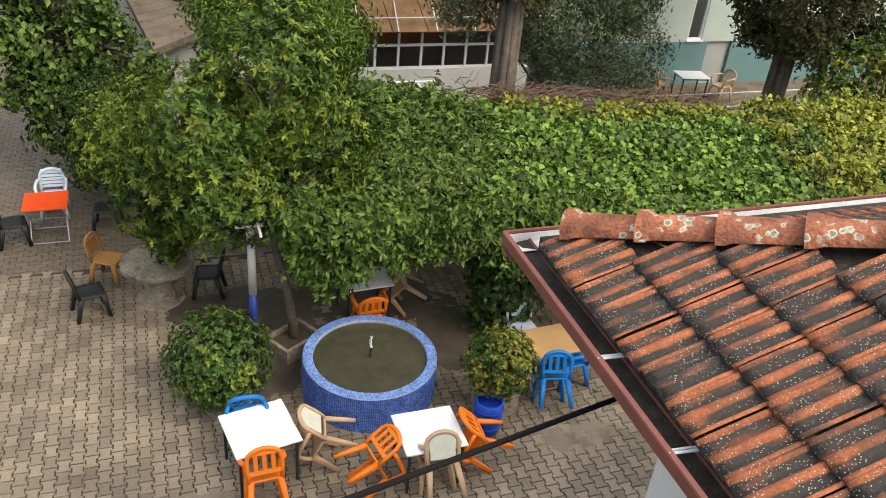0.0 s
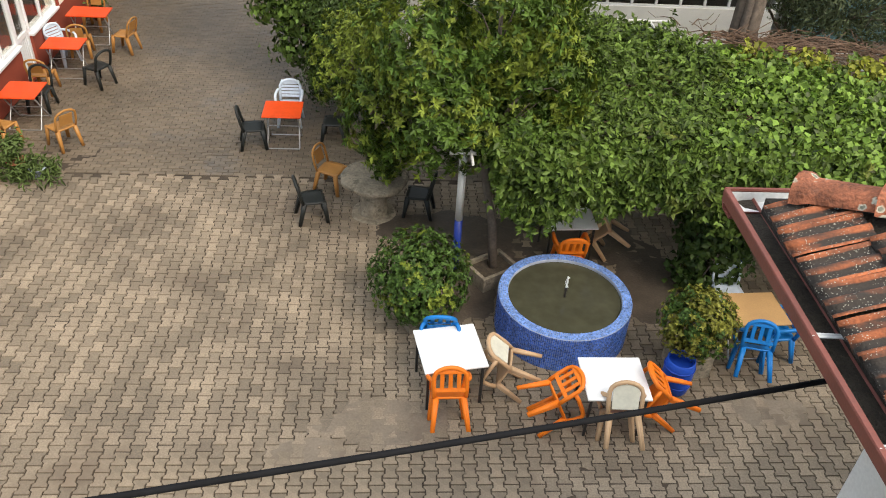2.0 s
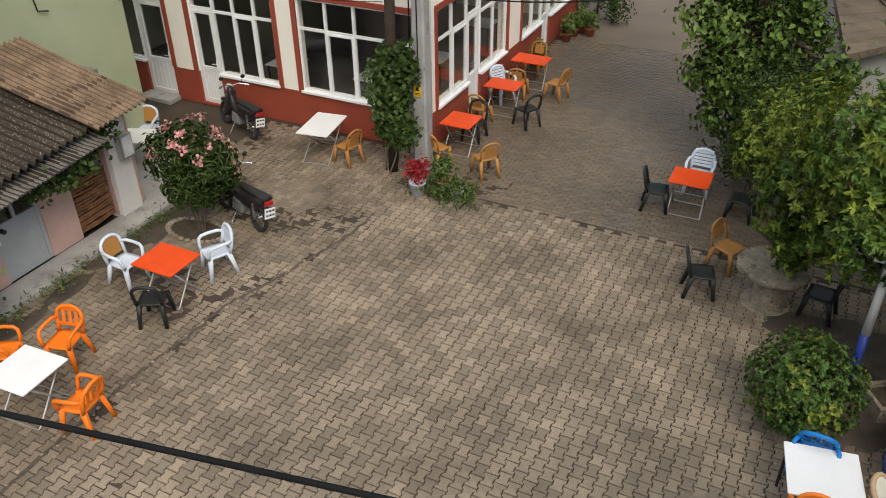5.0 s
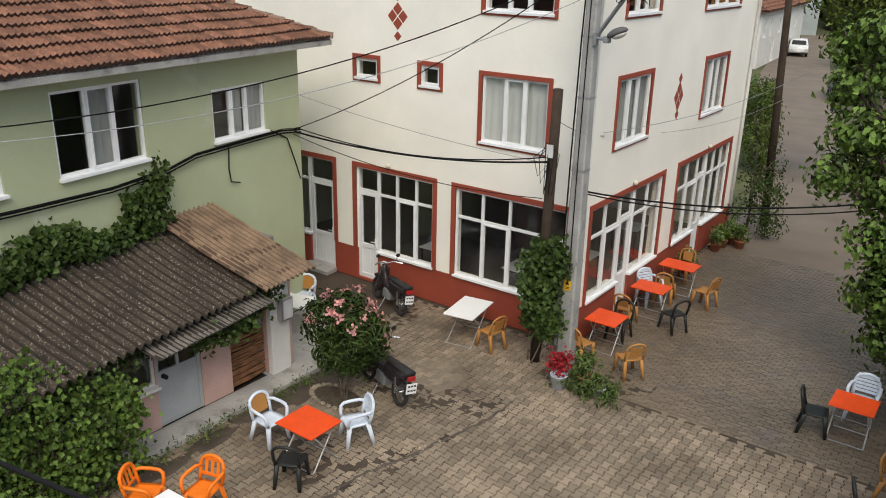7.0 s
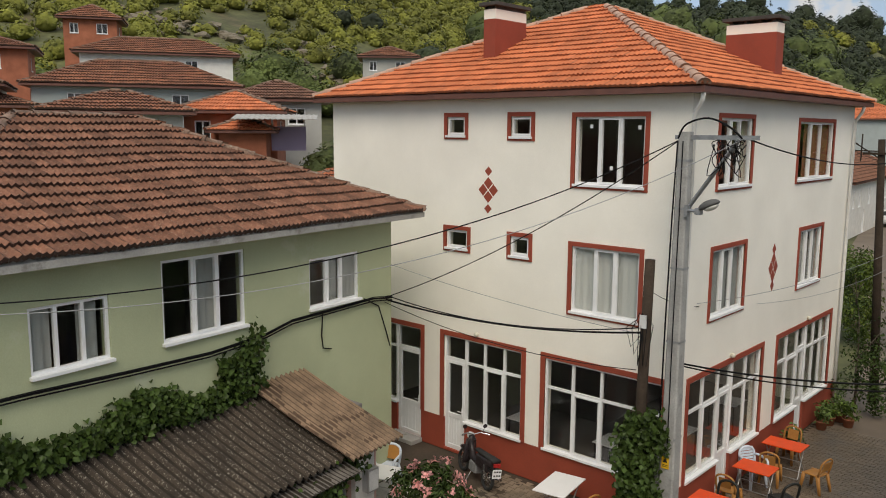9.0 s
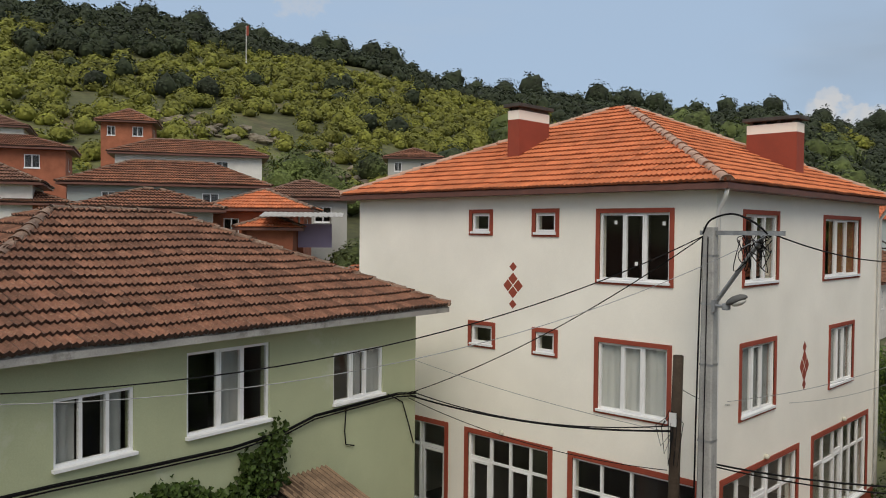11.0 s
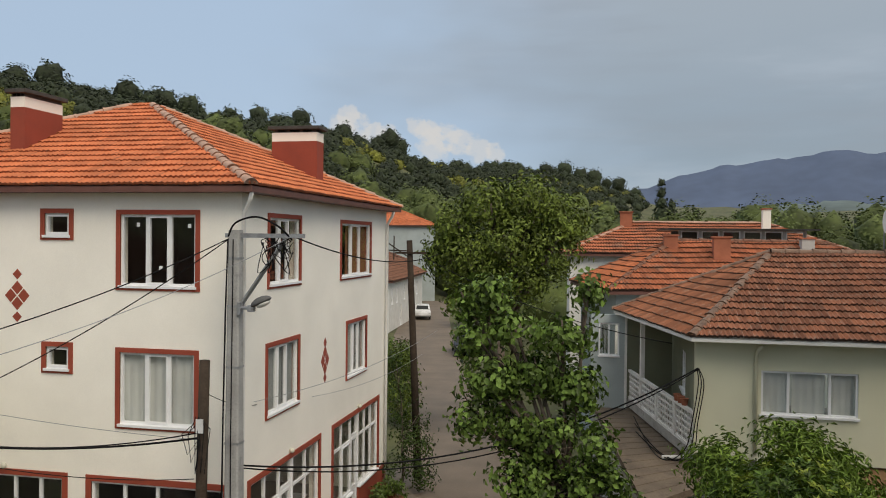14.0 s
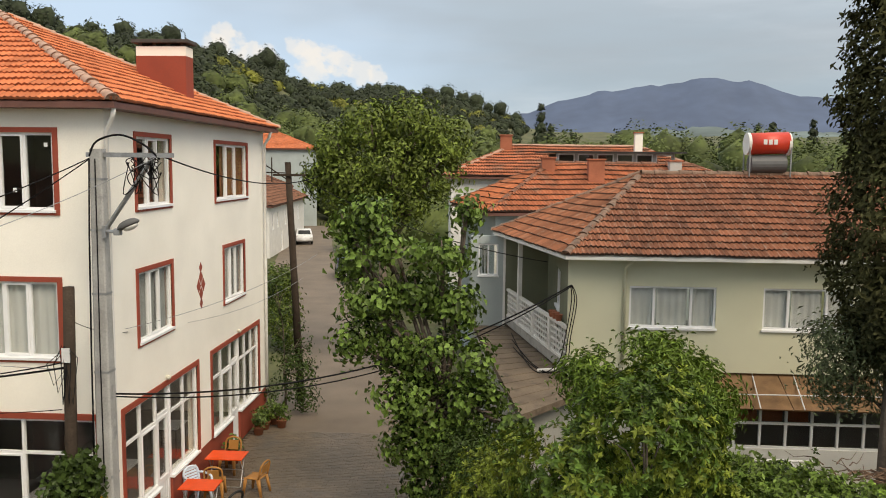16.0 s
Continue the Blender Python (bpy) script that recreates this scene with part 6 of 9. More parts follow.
gutter((2.60, -2.5, 5.72), (2.635, 4.16, 5.72), (1, 0, 0), M_REDGUTTER, M_DEBRIS)
gutter((2.64, 4.17, 5.72), (10.5, 4.17, 5.72), (0, -1, 0), M_REDGUTTER, M_ZINC)
for y in (2.95, 2.32, 1.7, 1.0):
    bm = bmesh.new()
    rod(bm, (2.63, y, 5.715), (2.83, y - 0.02, 5.722), 0.007)
    rod(bm, (2.63, y + 0.02, 5.713), (2.83, y + 0.0, 5.718), 0.006)
    part("gutter_bracket", bm, M_ZINC, near)
bm = bmesh.new()
box(bm, (3.45, -3.0, 0), (12, 3.25, 5.45))
part("house_wall", bm, M_WHITE, near, "plain pale wall under the roof")
dish = thing("satellite_dish", pose(2.35, 1.75, 4.95, 0, -62, 30), "pale satellite dish on a wall bracket below the gutter", "dish")
bm = bmesh.new()
lathe(bm, [(0.02, 0.0), (0.2, 0.018), (0.38, 0.065), (0.50, 0.115), (0.505, 0.118), (0.50, 0.108), (0.38, 0.055), (0.2, 0.008), (0.02, -0.01)], 40)
part("reflector", bm, mat("pale_grey_enamel", (0.60, 0.63, 0.68), 0.4, 0.05), dish, "", True)
bm = bmesh.new()
tube(bm, [(0, 0, 0), (0, 0, -0.2), (0.7, -0.1, -0.55), (1.0, -0.2, -0.6)], 0.02)
part("bracket", bm, M_STEEL, dish)

# ---------------------------------------------------------------- shed with corrugated roof
M_ROOFGREY = mat("dark_fibre_cement", (0.047, 0.035, 0.025), 0.95, 0.4, 1.5, 0.4, 40, spots=(0.27, 0.245, 0.20), spot_size=26, spot_amount=0.45)
M_RUST = mat("rusty_corrugated_sheet", (0.20, 0.135, 0.085), 0.85, 0.35, 3, 0.3, 25, spots=(0.19, 0.145, 0.105), spot_size=5, spot_amount=0.40)
M_GREYSHEET = mat("grey_corrugated_sheet", (0.13, 0.115, 0.10), 0.8, 0.3, 3, 0.3, 25, spots=(0.07, 0.06, 0.05), spot_size=5)
# trough tones: dirt or rust colour with the waves' shade mixed in
M_RUSTDEEP = mat("rust_and_shade_trough", (0.080, 0.050, 0.031), 0.9, 0.3, 3, 0.3, 30)
M_TROUGH = mat("dirt_and_shade_trough", (0.024, 0.018, 0.012), 0.98, 0.3, 3, 0.3, 40)
shed = thing("garden_shed", None, "low pink shed under a corrugated lean-to roof", "shed")


def sheet(name, y0, y1, hi, lo, material, pitch=0.15, amp=0.03, label=""):
    """Corrugated sheet from the line hi (x, z) down to lo between y0 and y1; the waves run down the slope."""
    n = int((y1 - y0) / pitch * 6)
    rows = 25
    vs, fs = [], []
    for r in range(rows):
        t = r / (rows - 1)
        for i in range(n + 1):
            y = y0 + (y1 - y0) * i / n
            w = amp * math.cos(2 * math.pi * (y - y0) / pitch)
            wob = 0.012 * noise.noise(Vector((y * 1.2, t * 3, 4)))
            x = hi[0] + (lo[0] - hi[0]) * t - 0.122 * (y - 8.0)
            vs.append((x, y + 0.52 * t * (lo[0] - hi[0]) / 2.0, hi[1] + (lo[1] - hi[1]) * t + w + wob - 0.03 * math.sin(t * math.pi)))
    m = n + 1
    for r in range(rows - 1):
        for i in range(n):
            fs.append((r * m + i, r * m + i + 1, (r + 1) * m + i + 1, (r + 1) * m + i))
    k = len(vs)
    vs += [(a, b, c - 0.012) for a, b, c in vs]
    fs += [tuple(q + k for q in reversed(ff)) for ff in fs]
    for i in range(n):
        a = (rows - 1) * m + i
        fs.append((a, a + 1, a + 1 + k, a + k))
    ob = raw(name, vs, fs, material, shed, True)
    # dirt and painted wave shade darken the troughs, the crests are worn pale
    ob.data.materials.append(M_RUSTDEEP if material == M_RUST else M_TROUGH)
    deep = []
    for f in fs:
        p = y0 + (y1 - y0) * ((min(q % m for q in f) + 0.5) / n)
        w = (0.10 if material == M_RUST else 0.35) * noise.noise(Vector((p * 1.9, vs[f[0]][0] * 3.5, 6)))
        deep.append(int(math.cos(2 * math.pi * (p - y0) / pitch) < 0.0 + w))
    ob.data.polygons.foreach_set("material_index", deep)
    if label:
        ob["label"] = label
    return ob


sheet("roof_sheet", 2.2, 8.5, (-12.53, 3.15), (-10.50, 2.25), M_ROOFGREY, 0.17, 0.050, "dark fibre-cement sheets with darkened troughs")
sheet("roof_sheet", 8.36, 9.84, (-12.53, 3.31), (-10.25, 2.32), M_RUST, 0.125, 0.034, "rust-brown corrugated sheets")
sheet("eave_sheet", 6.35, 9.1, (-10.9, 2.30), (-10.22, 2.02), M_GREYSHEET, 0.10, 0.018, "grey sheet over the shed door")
SF = face_frame((-11.08, 3.2, 0), 90)
vv = lambda y: y - 3.2
wall("front_wall", SF, 0, vv(10.28), 0.1, 2.15, 0.15, [(vv(5.2), vv(7.1), 0.95, 2.0), (vv(7.12), vv(8.05), 0.1, 2.0), (vv(8.72), vv(9.62), 0.1, 1.98)], M_PINK, shed, "patched pink rendered front")
bm = bmesh.new()
box(bm, (-11.5, 9.63, 0.02), (-10.96, 10.12, 2.36), None, 0.02)
part("corner_pier", bm, M_WHITE, shed, "whitewashed corner pier")
bm = bmesh.new()
box(bm, (-12.75, 3.2, 0.05), (-12.65, 10.3, 2.9))
box(bm, (-12.65, 3.3, 0.05), (-11.3, 3.4, 2.5))
box(bm, (-12.65, 10.2, 0.05), (-11.5, 10.3, 2.75))
box(bm, (-12.65, 8.35, 0.05), (-11.25, 8.45, 2.5))
part("inner_wall", bm, M_DARKROOM, shed)
window(SF, vv(5.2), vv(7.1), 0.95, 2.0, (1, 1, 1), (1,), shed, 0, sill=0.1, frame_mat=M_WHITE)
d = new("door")
d.parent = shed
bm = bmesh.new()
box(bm, (vv(7.14), -0.09, 0.1), (vv(8.03), -0.05, 1.15), SF)
ring(bm, SF, vv(7.12), vv(8.05), 0.1, 2.0, 0.07, -0.1, -0.03)
box(bm, (vv(7.56), -0.09, 1.15), (vv(7.62), -0.045, 1.95), SF)
part("door_panel", bm, mat("pale_blue_grey_door", (0.40, 0.42, 0.43), 0.6, 0.1), d)
bm = bmesh.new()
box(bm, (vv(7.2), -0.08, 1.15), (vv(7.97), -0.074, 1.95), SF)
part("pane", bm, M_GLASS, d).visible_shadow = False
bm = bmesh.new()
rod(bm, SF @ Vector((vv(7.28), -0.05, 1.05)), SF @ Vector((vv(7.28), 0.05, 1.05)), 0.045, 0.04, 12)
part("door_knob", bm, P_BLACK, d)
slats = new("woven_gate")
slats.parent = shed
for k in range(17):
    bm = bmesh.new()
    z = 0.14 + 0.062 * k
    tube(bm, [SF @ Vector((vv(8.74), -0.1, z + rnd.uniform(-0.02, 0.02))), SF @ Vector((vv(9.15), -0.07, z + rnd.uniform(0.0, 0.03))), SF @ Vector((vv(9.60), -0.1, z + rnd.uniform(-0.02, 0.05)))], 0.026, 6)
    part("branch", bm, mat("rusty_branch", (0.22, 0.10, 0.045), 0.9, 0.35, 6, 0.3) if k == 0 else bpy.data.materials["rusty_branch"], slats)
meter = thing("meter_box", None, "grey metal electricity meter box on the shed pier", "meter box")
bm = bmesh.new()
box(bm, (-10.96, 9.80, 1.25), (-10.80, 10.09, 1.72), None, 0.015)
part("case", bm, M_STEEL, meter)
bm = bmesh.new()
box(bm, (-10.80, 9.83, 1.29), (-10.785, 10.06, 1.68), None, 0.006)
part("lid", bm, M_ZINC, meter)
apron = thing("concrete_apron", None, "cracked concrete step along the shed front", "step", kind="structure")
bm = bmesh.new()
box(bm, (-11.08, 3.5, -0.05), (-10.5, 10.9, 0.10), None, 0.03)
box(bm, (-12.9, 10.33, -0.05), (-11.09, 12.6, 0.07), None, 0.03)
part("slab", bm, M_CONCRETE, apron)
for lo, hi in (((-15.05, 14.3, -0.02), (-14.05, 14.71, 0.10)),):
    bm = bmesh.new()
    box(bm, lo, hi, None, 0.02)
    tagged(part("door_step", bm, M_CONCRETE), "worn concrete doorstep below the cafe door", "step", kind="structure")

# ivy on the shed roof and the green wall, and the big bank at the shed's end
pts = []
for _ in range(1500):
    y = RNG.uniform(3.0, 8.7)
    bulge = 0.28 + 0.22 * math.sin(y * 2.3) + (0.55 if 7.7 < y < 8.7 else 0)
    z = 3.22 + RNG.uniform(-0.1, 1.0) * max(bulge, 0.12) * 1.15
    pts.append((-12.5 - 0.122 * (y - 8) + RNG.uniform(-0.02, 0.30) - 0.1, y, z))
ivy_patch("wall_ivy", "dark ivy along the foot of the green wall", pts, 0.12, L_DARKIVY, per=5)
pts = []
for _ in range(1500):
    y, z = RNG.uniform(2.2, 6.2), RNG.uniform(0.2, 3.2)
    lim = 2.75 - max(0, y - 4.4) * 0.62
    if z > lim:
        continue
    x = -10.22 + 0.30 * noise.noise(Vector((y * 1.3, z * 1.3, 2))) + RNG.uniform(-0.25, 0.12)
    pts.append((x, y, z))
ivy_patch("ivy_bank", "thick bank of glossy ivy at the shed's end", pts, 0.10, L_BANK, per=9, aspect=0.8, spread=0.11)
pts = [(-10.75 + RNG.uniform(-0.2, 0.12), y, 2.12 - 0.3 * RNG.random() ** 2 - (0.1 if y > 8 else 0.0)) for y in RNG.uniform(6.0, 9.6, 420)]
pts += [(-10.5 + RNG.normal(0, 0.06), y, 1.62 + 0.30 * RNG.random()) for y in RNG.uniform(7.5, 8.8, 90)]
ivy_patch("eave_vine", "vine hanging under the shed's eave", pts, 0.11, L_DARKIVY, per=4)

# ---------------------------------------------------------------- poles and lamps
M_GALV = mat("galvanised_steel", (0.30, 0.31, 0.32), 0.5, 0.2, 6, 0.05, metal=0.5)
M_POLE = mat("weathered_concrete_pole", (0.33, 0.33, 0.32), 0.85, 0.18, 1.5, 0.3, 30, spots=(0.22, 0.22, 0.22), spot_size=2.2)
pole = thing("utility_pole", None, "tall tapered concrete utility pole with cable bracket and lamp", "pole")
PX, PY = -6.72, 13.97
bm = bmesh.new()
vs0 = []
for z, w in ((0, 0.16), (2.0, 0.148), (8.12, 0.105)):
    vs0.append([bm.verts.new((PX + sx * w * (1.0 if abs(sy) > 0.7 else 1), PY + sy * w, z)) for sx, sy in ((-1, -0.8), (-0.8, -1), (0.8, -1), (1, -0.8), (1, 0.8), (0.8, 1), (-0.8, 1), (-1, 0.8))])
for a, b in zip(vs0, vs0[1:]):
    for i in range(8):
        bm.faces.new((a[i], a[(i + 1) % 8], b[(i + 1) % 8], b[i]))
bm.faces.new(vs0[-1])
part("shaft", bm, M_POLE, pole)
bm = bmesh.new()
box(bm, (PX - 0.2, PY - 0.03, 7.98), (PX + 1.34, PY + 0.03, 8.06))
rod(bm, (PX + 0.12, PY - 0.05, 6.75), (PX + 1.0, PY - 0.05, 8.0), 0.025)
rod(bm, (PX + 0.12, PY + 0.05, 6.75), (PX + 1.0, PY + 0.05, 8.0), 0.025)
part("cross_arm", bm, M_GALV, pole)
for z in (2.3, 4.2, 5.6, 6.72, 7.6):
    bm = bmesh.new()
    w = 0.16 - 0.0065 * z
    ring(bm, pose(PX, PY, z, 90), -w, w, -w, w, 0.012, -0.02, 0.02)
    part("pole_band", bm, M_GALV, pole)
lampm = thing("street_lamp", None, "grey street lamp head on a short arm", "street lamp")
bm = bmesh.new()
rod(bm, (PX + 0.12, PY - 0.1, 6.70), (PX + 0.45, PY - 0.18, 6.70), 0.03)
box(bm, (PX + 0.11, PY - 0.16, 6.58), (PX + 0.17, PY - 0.04, 6.80))
box(bm, (PX + 0.34, PY - 0.24, 6.64), (PX + 0.46, PY - 0.12, 6.76), None, 0.02)
part("arm", bm, M_GALV, lampm)
bm = bmesh.new()
bmesh.ops.create_uvsphere(bm, u_segments=20, v_segments=10, radius=1)
for q in bm.verts:
    z = q.co.z
    q.co = Vector((q.co.x * 0.21, q.co.y * 0.12, (0.10 if z > 0 else 0.045) * z))
bmesh.ops.transform(bm, matrix=pose(PX + 0.60, PY - 0.2, 6.82, 0, -24, 0), verts=bm.verts)
part("housing", bm, plastic("dark_lamp_grey", (0.10, 0.10, 0.10), 0.6), lampm, "", True)
bm = bmesh.new()
bmesh.ops.create_uvsphere(bm, u_segments=16, v_segments=8, radius=1)
bmesh.ops.transform(bm, matrix=pose(PX + 0.64, PY - 0.2, 6.79, 0, -24, 0) @ Matrix.Diagonal((0.14, 0.095, 0.055, 1)), verts=bm.verts)
part("lens", bm, plastic("lamp_lens", (0.55, 0.55, 0.52), 0.25), lampm, "", True)
sign = thing("warning_sign", None, "small yellow danger sign on the pole", "sign")
bm = bmesh.new()
box(bm, (PX - 0.09, PY - 0.170, 1.70), (PX + 0.06, PY - 0.158, 1.95))
part("plate", bm, plastic("yellow_enamel", (0.80, 0.48, 0.02)), sign)
bm = bmesh.new()
tri = [bm.verts.new((PX - 0.015 + a, PY - 0.174, 1.86 + b)) for a, b in ((-0.05, -0.035), (0.05, -0.035), (0, 0.06))]
bm.faces.new(tri)
box(bm, (PX - 0.07, PY - 0.173, 1.735), (PX + 0.04, PY - 0.1705, 1.75))
box(bm, (PX - 0.07, PY - 0.173, 1.765), (PX + 0.04, PY - 0.1705, 1.78))
part("marking", bm, P_BLACK, sign)
cab = thing("cable_cover", None, "grey steel cable cover on the pole", "cable cover")
bm = bmesh.new()
box(bm, (PX - 0.225, PY - 0.17, 0.4), (PX - 0.158, PY - 0.04, 2.35), None, 0.01)
part("cover", bm, M_GALV, cab)
wpole = thing("wooden_pole", None, "old dark wooden telephone pole", "pole")
bm = bmesh.new()
rod(bm, (-7.27, 13.64, 0), (-7.14, 13.62, 5.75), 0.115, 0.095, 12)
part("shaft", bm, M_WOOD, wpole, "", True)
bm = bmesh.new()
box(bm, (-7.24, 13.49, 4.45), (-7.10, 13.515, 4.7))
part("junction_box", bm, M_ZINC, wpole)
fpole = thing("wooden_pole", None, "weathered wooden pole down the street", "pole")
bm = bmesh.new()
rod(bm, (-6.15, 26.3, 0), (-6.5, 26.2, 7.95), 0.14, 0.10, 10)
part("shaft", bm, M_WOOD, fpole, "", True)
bm = bmesh.new()
box(bm, (-6.95, 26.06, 7.5), (-5.9, 26.12, 7.57))
for a, b in (((-6.45, 26.15, 7.35), (-7.35, 26.1, 7.95)), ((-6.45, 26.15, 7.6), (-7.5, 26.1, 7.62)), ((-7.0, 26.1, 7.3), (-7.0, 26.1, 8.1)), ((-7.35, 26.0, 7.7), (-7.35, 26.4, 8.15))):
    rod(bm, a, b, 0.02)
part("cross_arm", bm, M_WOOD, fpole)

# ---------------------------------------------------------------- overhead cables


def cable(a, b, sag, r, name="cable", label="black overhead cable sagging between supports", material=None):
    a, b = Vector(a), Vector(b)
    pts = []
    for i in range(25):
        t = i / 24
        pts.append(a.lerp(b, t) - Vector((0, 0, 4 * sag * t * (1 - t))))
    c = thing(name, None, label, "cable", "overhead cables")
    bm = bmesh.new()
    tube(bm, pts, r, 6)
    part("wire", bm, material or M_BLACKWIRE, c, "", True)


cable((3.4, 3.3, 5.15), (-11.9, -0.1, 6.1), 0.18, 0.016, "power_cable", "thick black twin power cable across the yard")
cable((3.4, 3.325, 5.132), (-11.9, -0.075, 6.082), 0.18, 0.009, "power_cable", "thick black twin power cable across the yard")
TOPA, TOPB = (PX - 0.1, PY, 7.98), (PX + 1.1, PY, 8.02)
cable(TOPA, (-11.2, 2.0, 6.03), 0.735, 0.010)
cable(TOPB, (-11.2, 2.0, 5.95), 0.85, 0.006, material=M_GALV)
cable(TOPA, (-13.05, 12.4, 4.35), 0.28, 0.011)
cable(TOPB, (-5.5, 26.1, 7.5), 0.35, 0.014)
cable((-13.05, 12.45, 4.3), (-7.17, 13.6, 4.35), 0.22, 0.02)
cable((-13.05, 12.5, 4.38), (-7.17, 13.6, 4.45), 0.30, 0.012)
cable((-13.05, 12.4, 4.25), (-7.3, 13.55, 3.6), 0.25, 0.008)
cable((-7.17, 13.6, 4.3), (-17.4, 14.6, 5.0), 0.2, 0.006, material=M_GALV)
cable((PX, PY + 0.1, 3.75), (2.1, 20.12, 5.0), 0.75, 0.018)
cable((PX, PY + 0.12, 3.7), (2.1, 20.14, 4.96), 0.85, 0.014)
cable((-7.17, 13.6, 5.2), (-6.94, 15.4, 4.6), 0.1, 0.006)
cable((-6.9, 15.2, 4.7), (-5.5, 26.1, 5.0), 0.25, 0.006, material=M_GALV)
cable((-6.9, 18.4, 4.2), (-6.0, 26.1, 4.2), 0.2, 0.005, material=M_GALV)
cable((-5.95, 26.1, 7.4), (1.6, 21.5, 5.4), 0.35, 0.012)
cable((-5.95, 26.1, 7.5), (-15, 75, 8), 1.0, 0.015)
# cable run along the green wall
for k, (dz, rr) in enumerate(((0, 0.020), (-0.05, 0.014), (0.04, 0.010))):
    c = thing("wall_cable", None, "black cable bundle clipped along the green wall", "cable", "overhead cables")
    bm = bmesh.new()
    pts = [GF @ Vector((uu, 0.05 + 0.015 * k, z + dz)) for uu, z in ((0.2, 4.3), (1.8, 4.27), (3.4, 4.2), (5.0, 4.15), (6.3, 4.22), (7.0, 4.36), (8.2, 4.38), (9.5, 4.40), (10.15, 4.32))]
    tube(bm, pts, rr, 6)
    part("wire", bm, M_BLACKWIRE, c, "", True)
for pts in ([(7.9, 4.38), (7.86, 3.9), (7.9, 3.62), (8.15, 3.55)], [(9.2, 4.45), (9.7, 4.2), (9.95, 3.6), (10.1, 3.2)]):
    c = thing("wall_cable", None, "loose cable drop on the green wall", "cable", "overhead cables")
    bm = bmesh.new()
    tube(bm, [GF @ Vector((a, 0.04, b)) for a, b in pts], 0.014, 6)
    part("wire", bm, M_BLACKWIRE, c, "", True)
# tangle on the concrete pole
c = thing("cable_tangle", None, "tangled black service cables on the pole bracket", "cable")
bm = bmesh.new()
tube(bm, bend([(PX - 0.1, PY - 0.1, 8.0), (PX + 0.05, PY - 0.12, 8.25), (PX + 0.45, PY - 0.1, 8.36), (PX + 0.85, PY - 0.08, 8.2), (PX + 1.1, PY, 7.95)]), 0.018, 8)
for k in range(10):
    a0 = PX + 0.62 + 0.45 * rnd.random()
    pts = [(a0, PY - 0.05, 7.98)]
    for j in range(1, 6):
        pts.append((a0 + rnd.uniform(-0.16, 0.16), PY - 0.05 + rnd.uniform(-0.12, 0.12), 7.98 - 0.14 * j * rnd.uniform(0.4, 1.0)))
    pts.append((a0 + rnd.uniform(-0.1, 0.1), PY, 7.9))
    tube(bm, bend(pts, 4), 0.009, 5)
for dx, yy in ((-0.2, -0.12), (-0.16, -0.17), (0.02, -0.19)):
    tube(bm, [(PX + dx, PY + yy, 2.2), (PX + dx * 0.9, PY + yy, 4.5), (PX + dx * 0.75 + 0.03 * dx, PY + yy * 0.8, 6.6), (PX + dx * 0.6, PY + yy * 0.7, 7.95)], 0.011, 6)
part("wire", bm, M_BLACKWIRE, c, "", True)
c = thing("cable_tangle", None, "loops of black cable on the wooden pole", "cable")
bm = bmesh.new()
for k in range(7):
    s = rnd.uniform(-0.4, 0.4)
    tube(bm, [(-7.17, 13.5, 4.3 + 0.15 * rnd.random()), (-7.17 + s * 0.6, 13.45, 4.1 - 0.4 * rnd.random()), (-7.17 + s, 13.5, 4.3 + 0.3 * rnd.random()), (-7.17 + s * 0.3, 13.5, 4.6 + 0.2 * rnd.random())], 0.008, 5)
part("wire", bm, M_BLACKWIRE, c, "", True)

# ---------------------------------------------------------------- chimneys, downpipes and small things on the white building
def chimney(x0, x1, y0, y1, z0, z1, label):
    t = thing("chimney", None, label, "chimney")
    bm = bmesh.new()
    box(bm, (x0, y0, z0), (x1, y1, z1 - 0.34))
    part("shaft", bm, M_RED, t)
    bm = bmesh.new()
    box(bm, (x0, y0, z1 - 0.34), (x1, y1, z1 - 0.10))
    part("shaft_top", bm, M_CREAM, t, "unpainted pale band")
    bm = bmesh.new()
    box(bm, (x0 - 0.09, y0 - 0.09, z1 - 0.02), (x1 + 0.09, y1 + 0.09, z1 + 0.07), None, 0.01)
    for k in range(4):
        box(bm, (x0 + (x1 - x0) * (0.05 + 0.28 * k), y0 + 0.02, z1 - 0.10), (x0 + (x1 - x0) * (0.12 + 0.28 * k), y1 - 0.02, z1 - 0.02))
    part("cap", bm, mat("sooty_slab", (0.06, 0.055, 0.05), 0.9, 0.3, 4, 0.3), t, "sooty concrete cap slab")


chimney(-9.05, -7.75, 20.85, 21.35, 9.3, 10.95, "red painted chimney with pale band and cap")
chimney(-13.45, -13.08, 16.3, 17.6, 9.6, 11.25, "red painted chimney with pale band and cap")
for x, y in ((WX + 0.08, WY - 0.08), (WX + 0.08, WN - 0.15)):
    t = thing("downpipe", None, "pale plastic downpipe on the building corner", "downpipe")
    bm = bmesh.new()
    tube(bm, [(x + 0.25, y - 0.2, 8.85), (x + 0.2, y - 0.15, 8.7), (x, y, 8.45), (x, y, 4), (x, y, 0.1)], 0.045, 8)
    part("pipe", bm, M_WHITE, t, "", True)


# ---------------------------------------------------------------- motorcycles
M_BIKE = plastic("black_bike_paint", (0.025, 0.02, 0.022), 0.3)
M_TYRE = mat("tyre_rubber", (0.02, 0.02, 0.02), 0.85, 0.15, 5, 0.1)
M_CHROME = mat("worn_chrome", (0.55, 0.55, 0.56), 0.25, 0.1, 5, 0.02, metal=1.0)
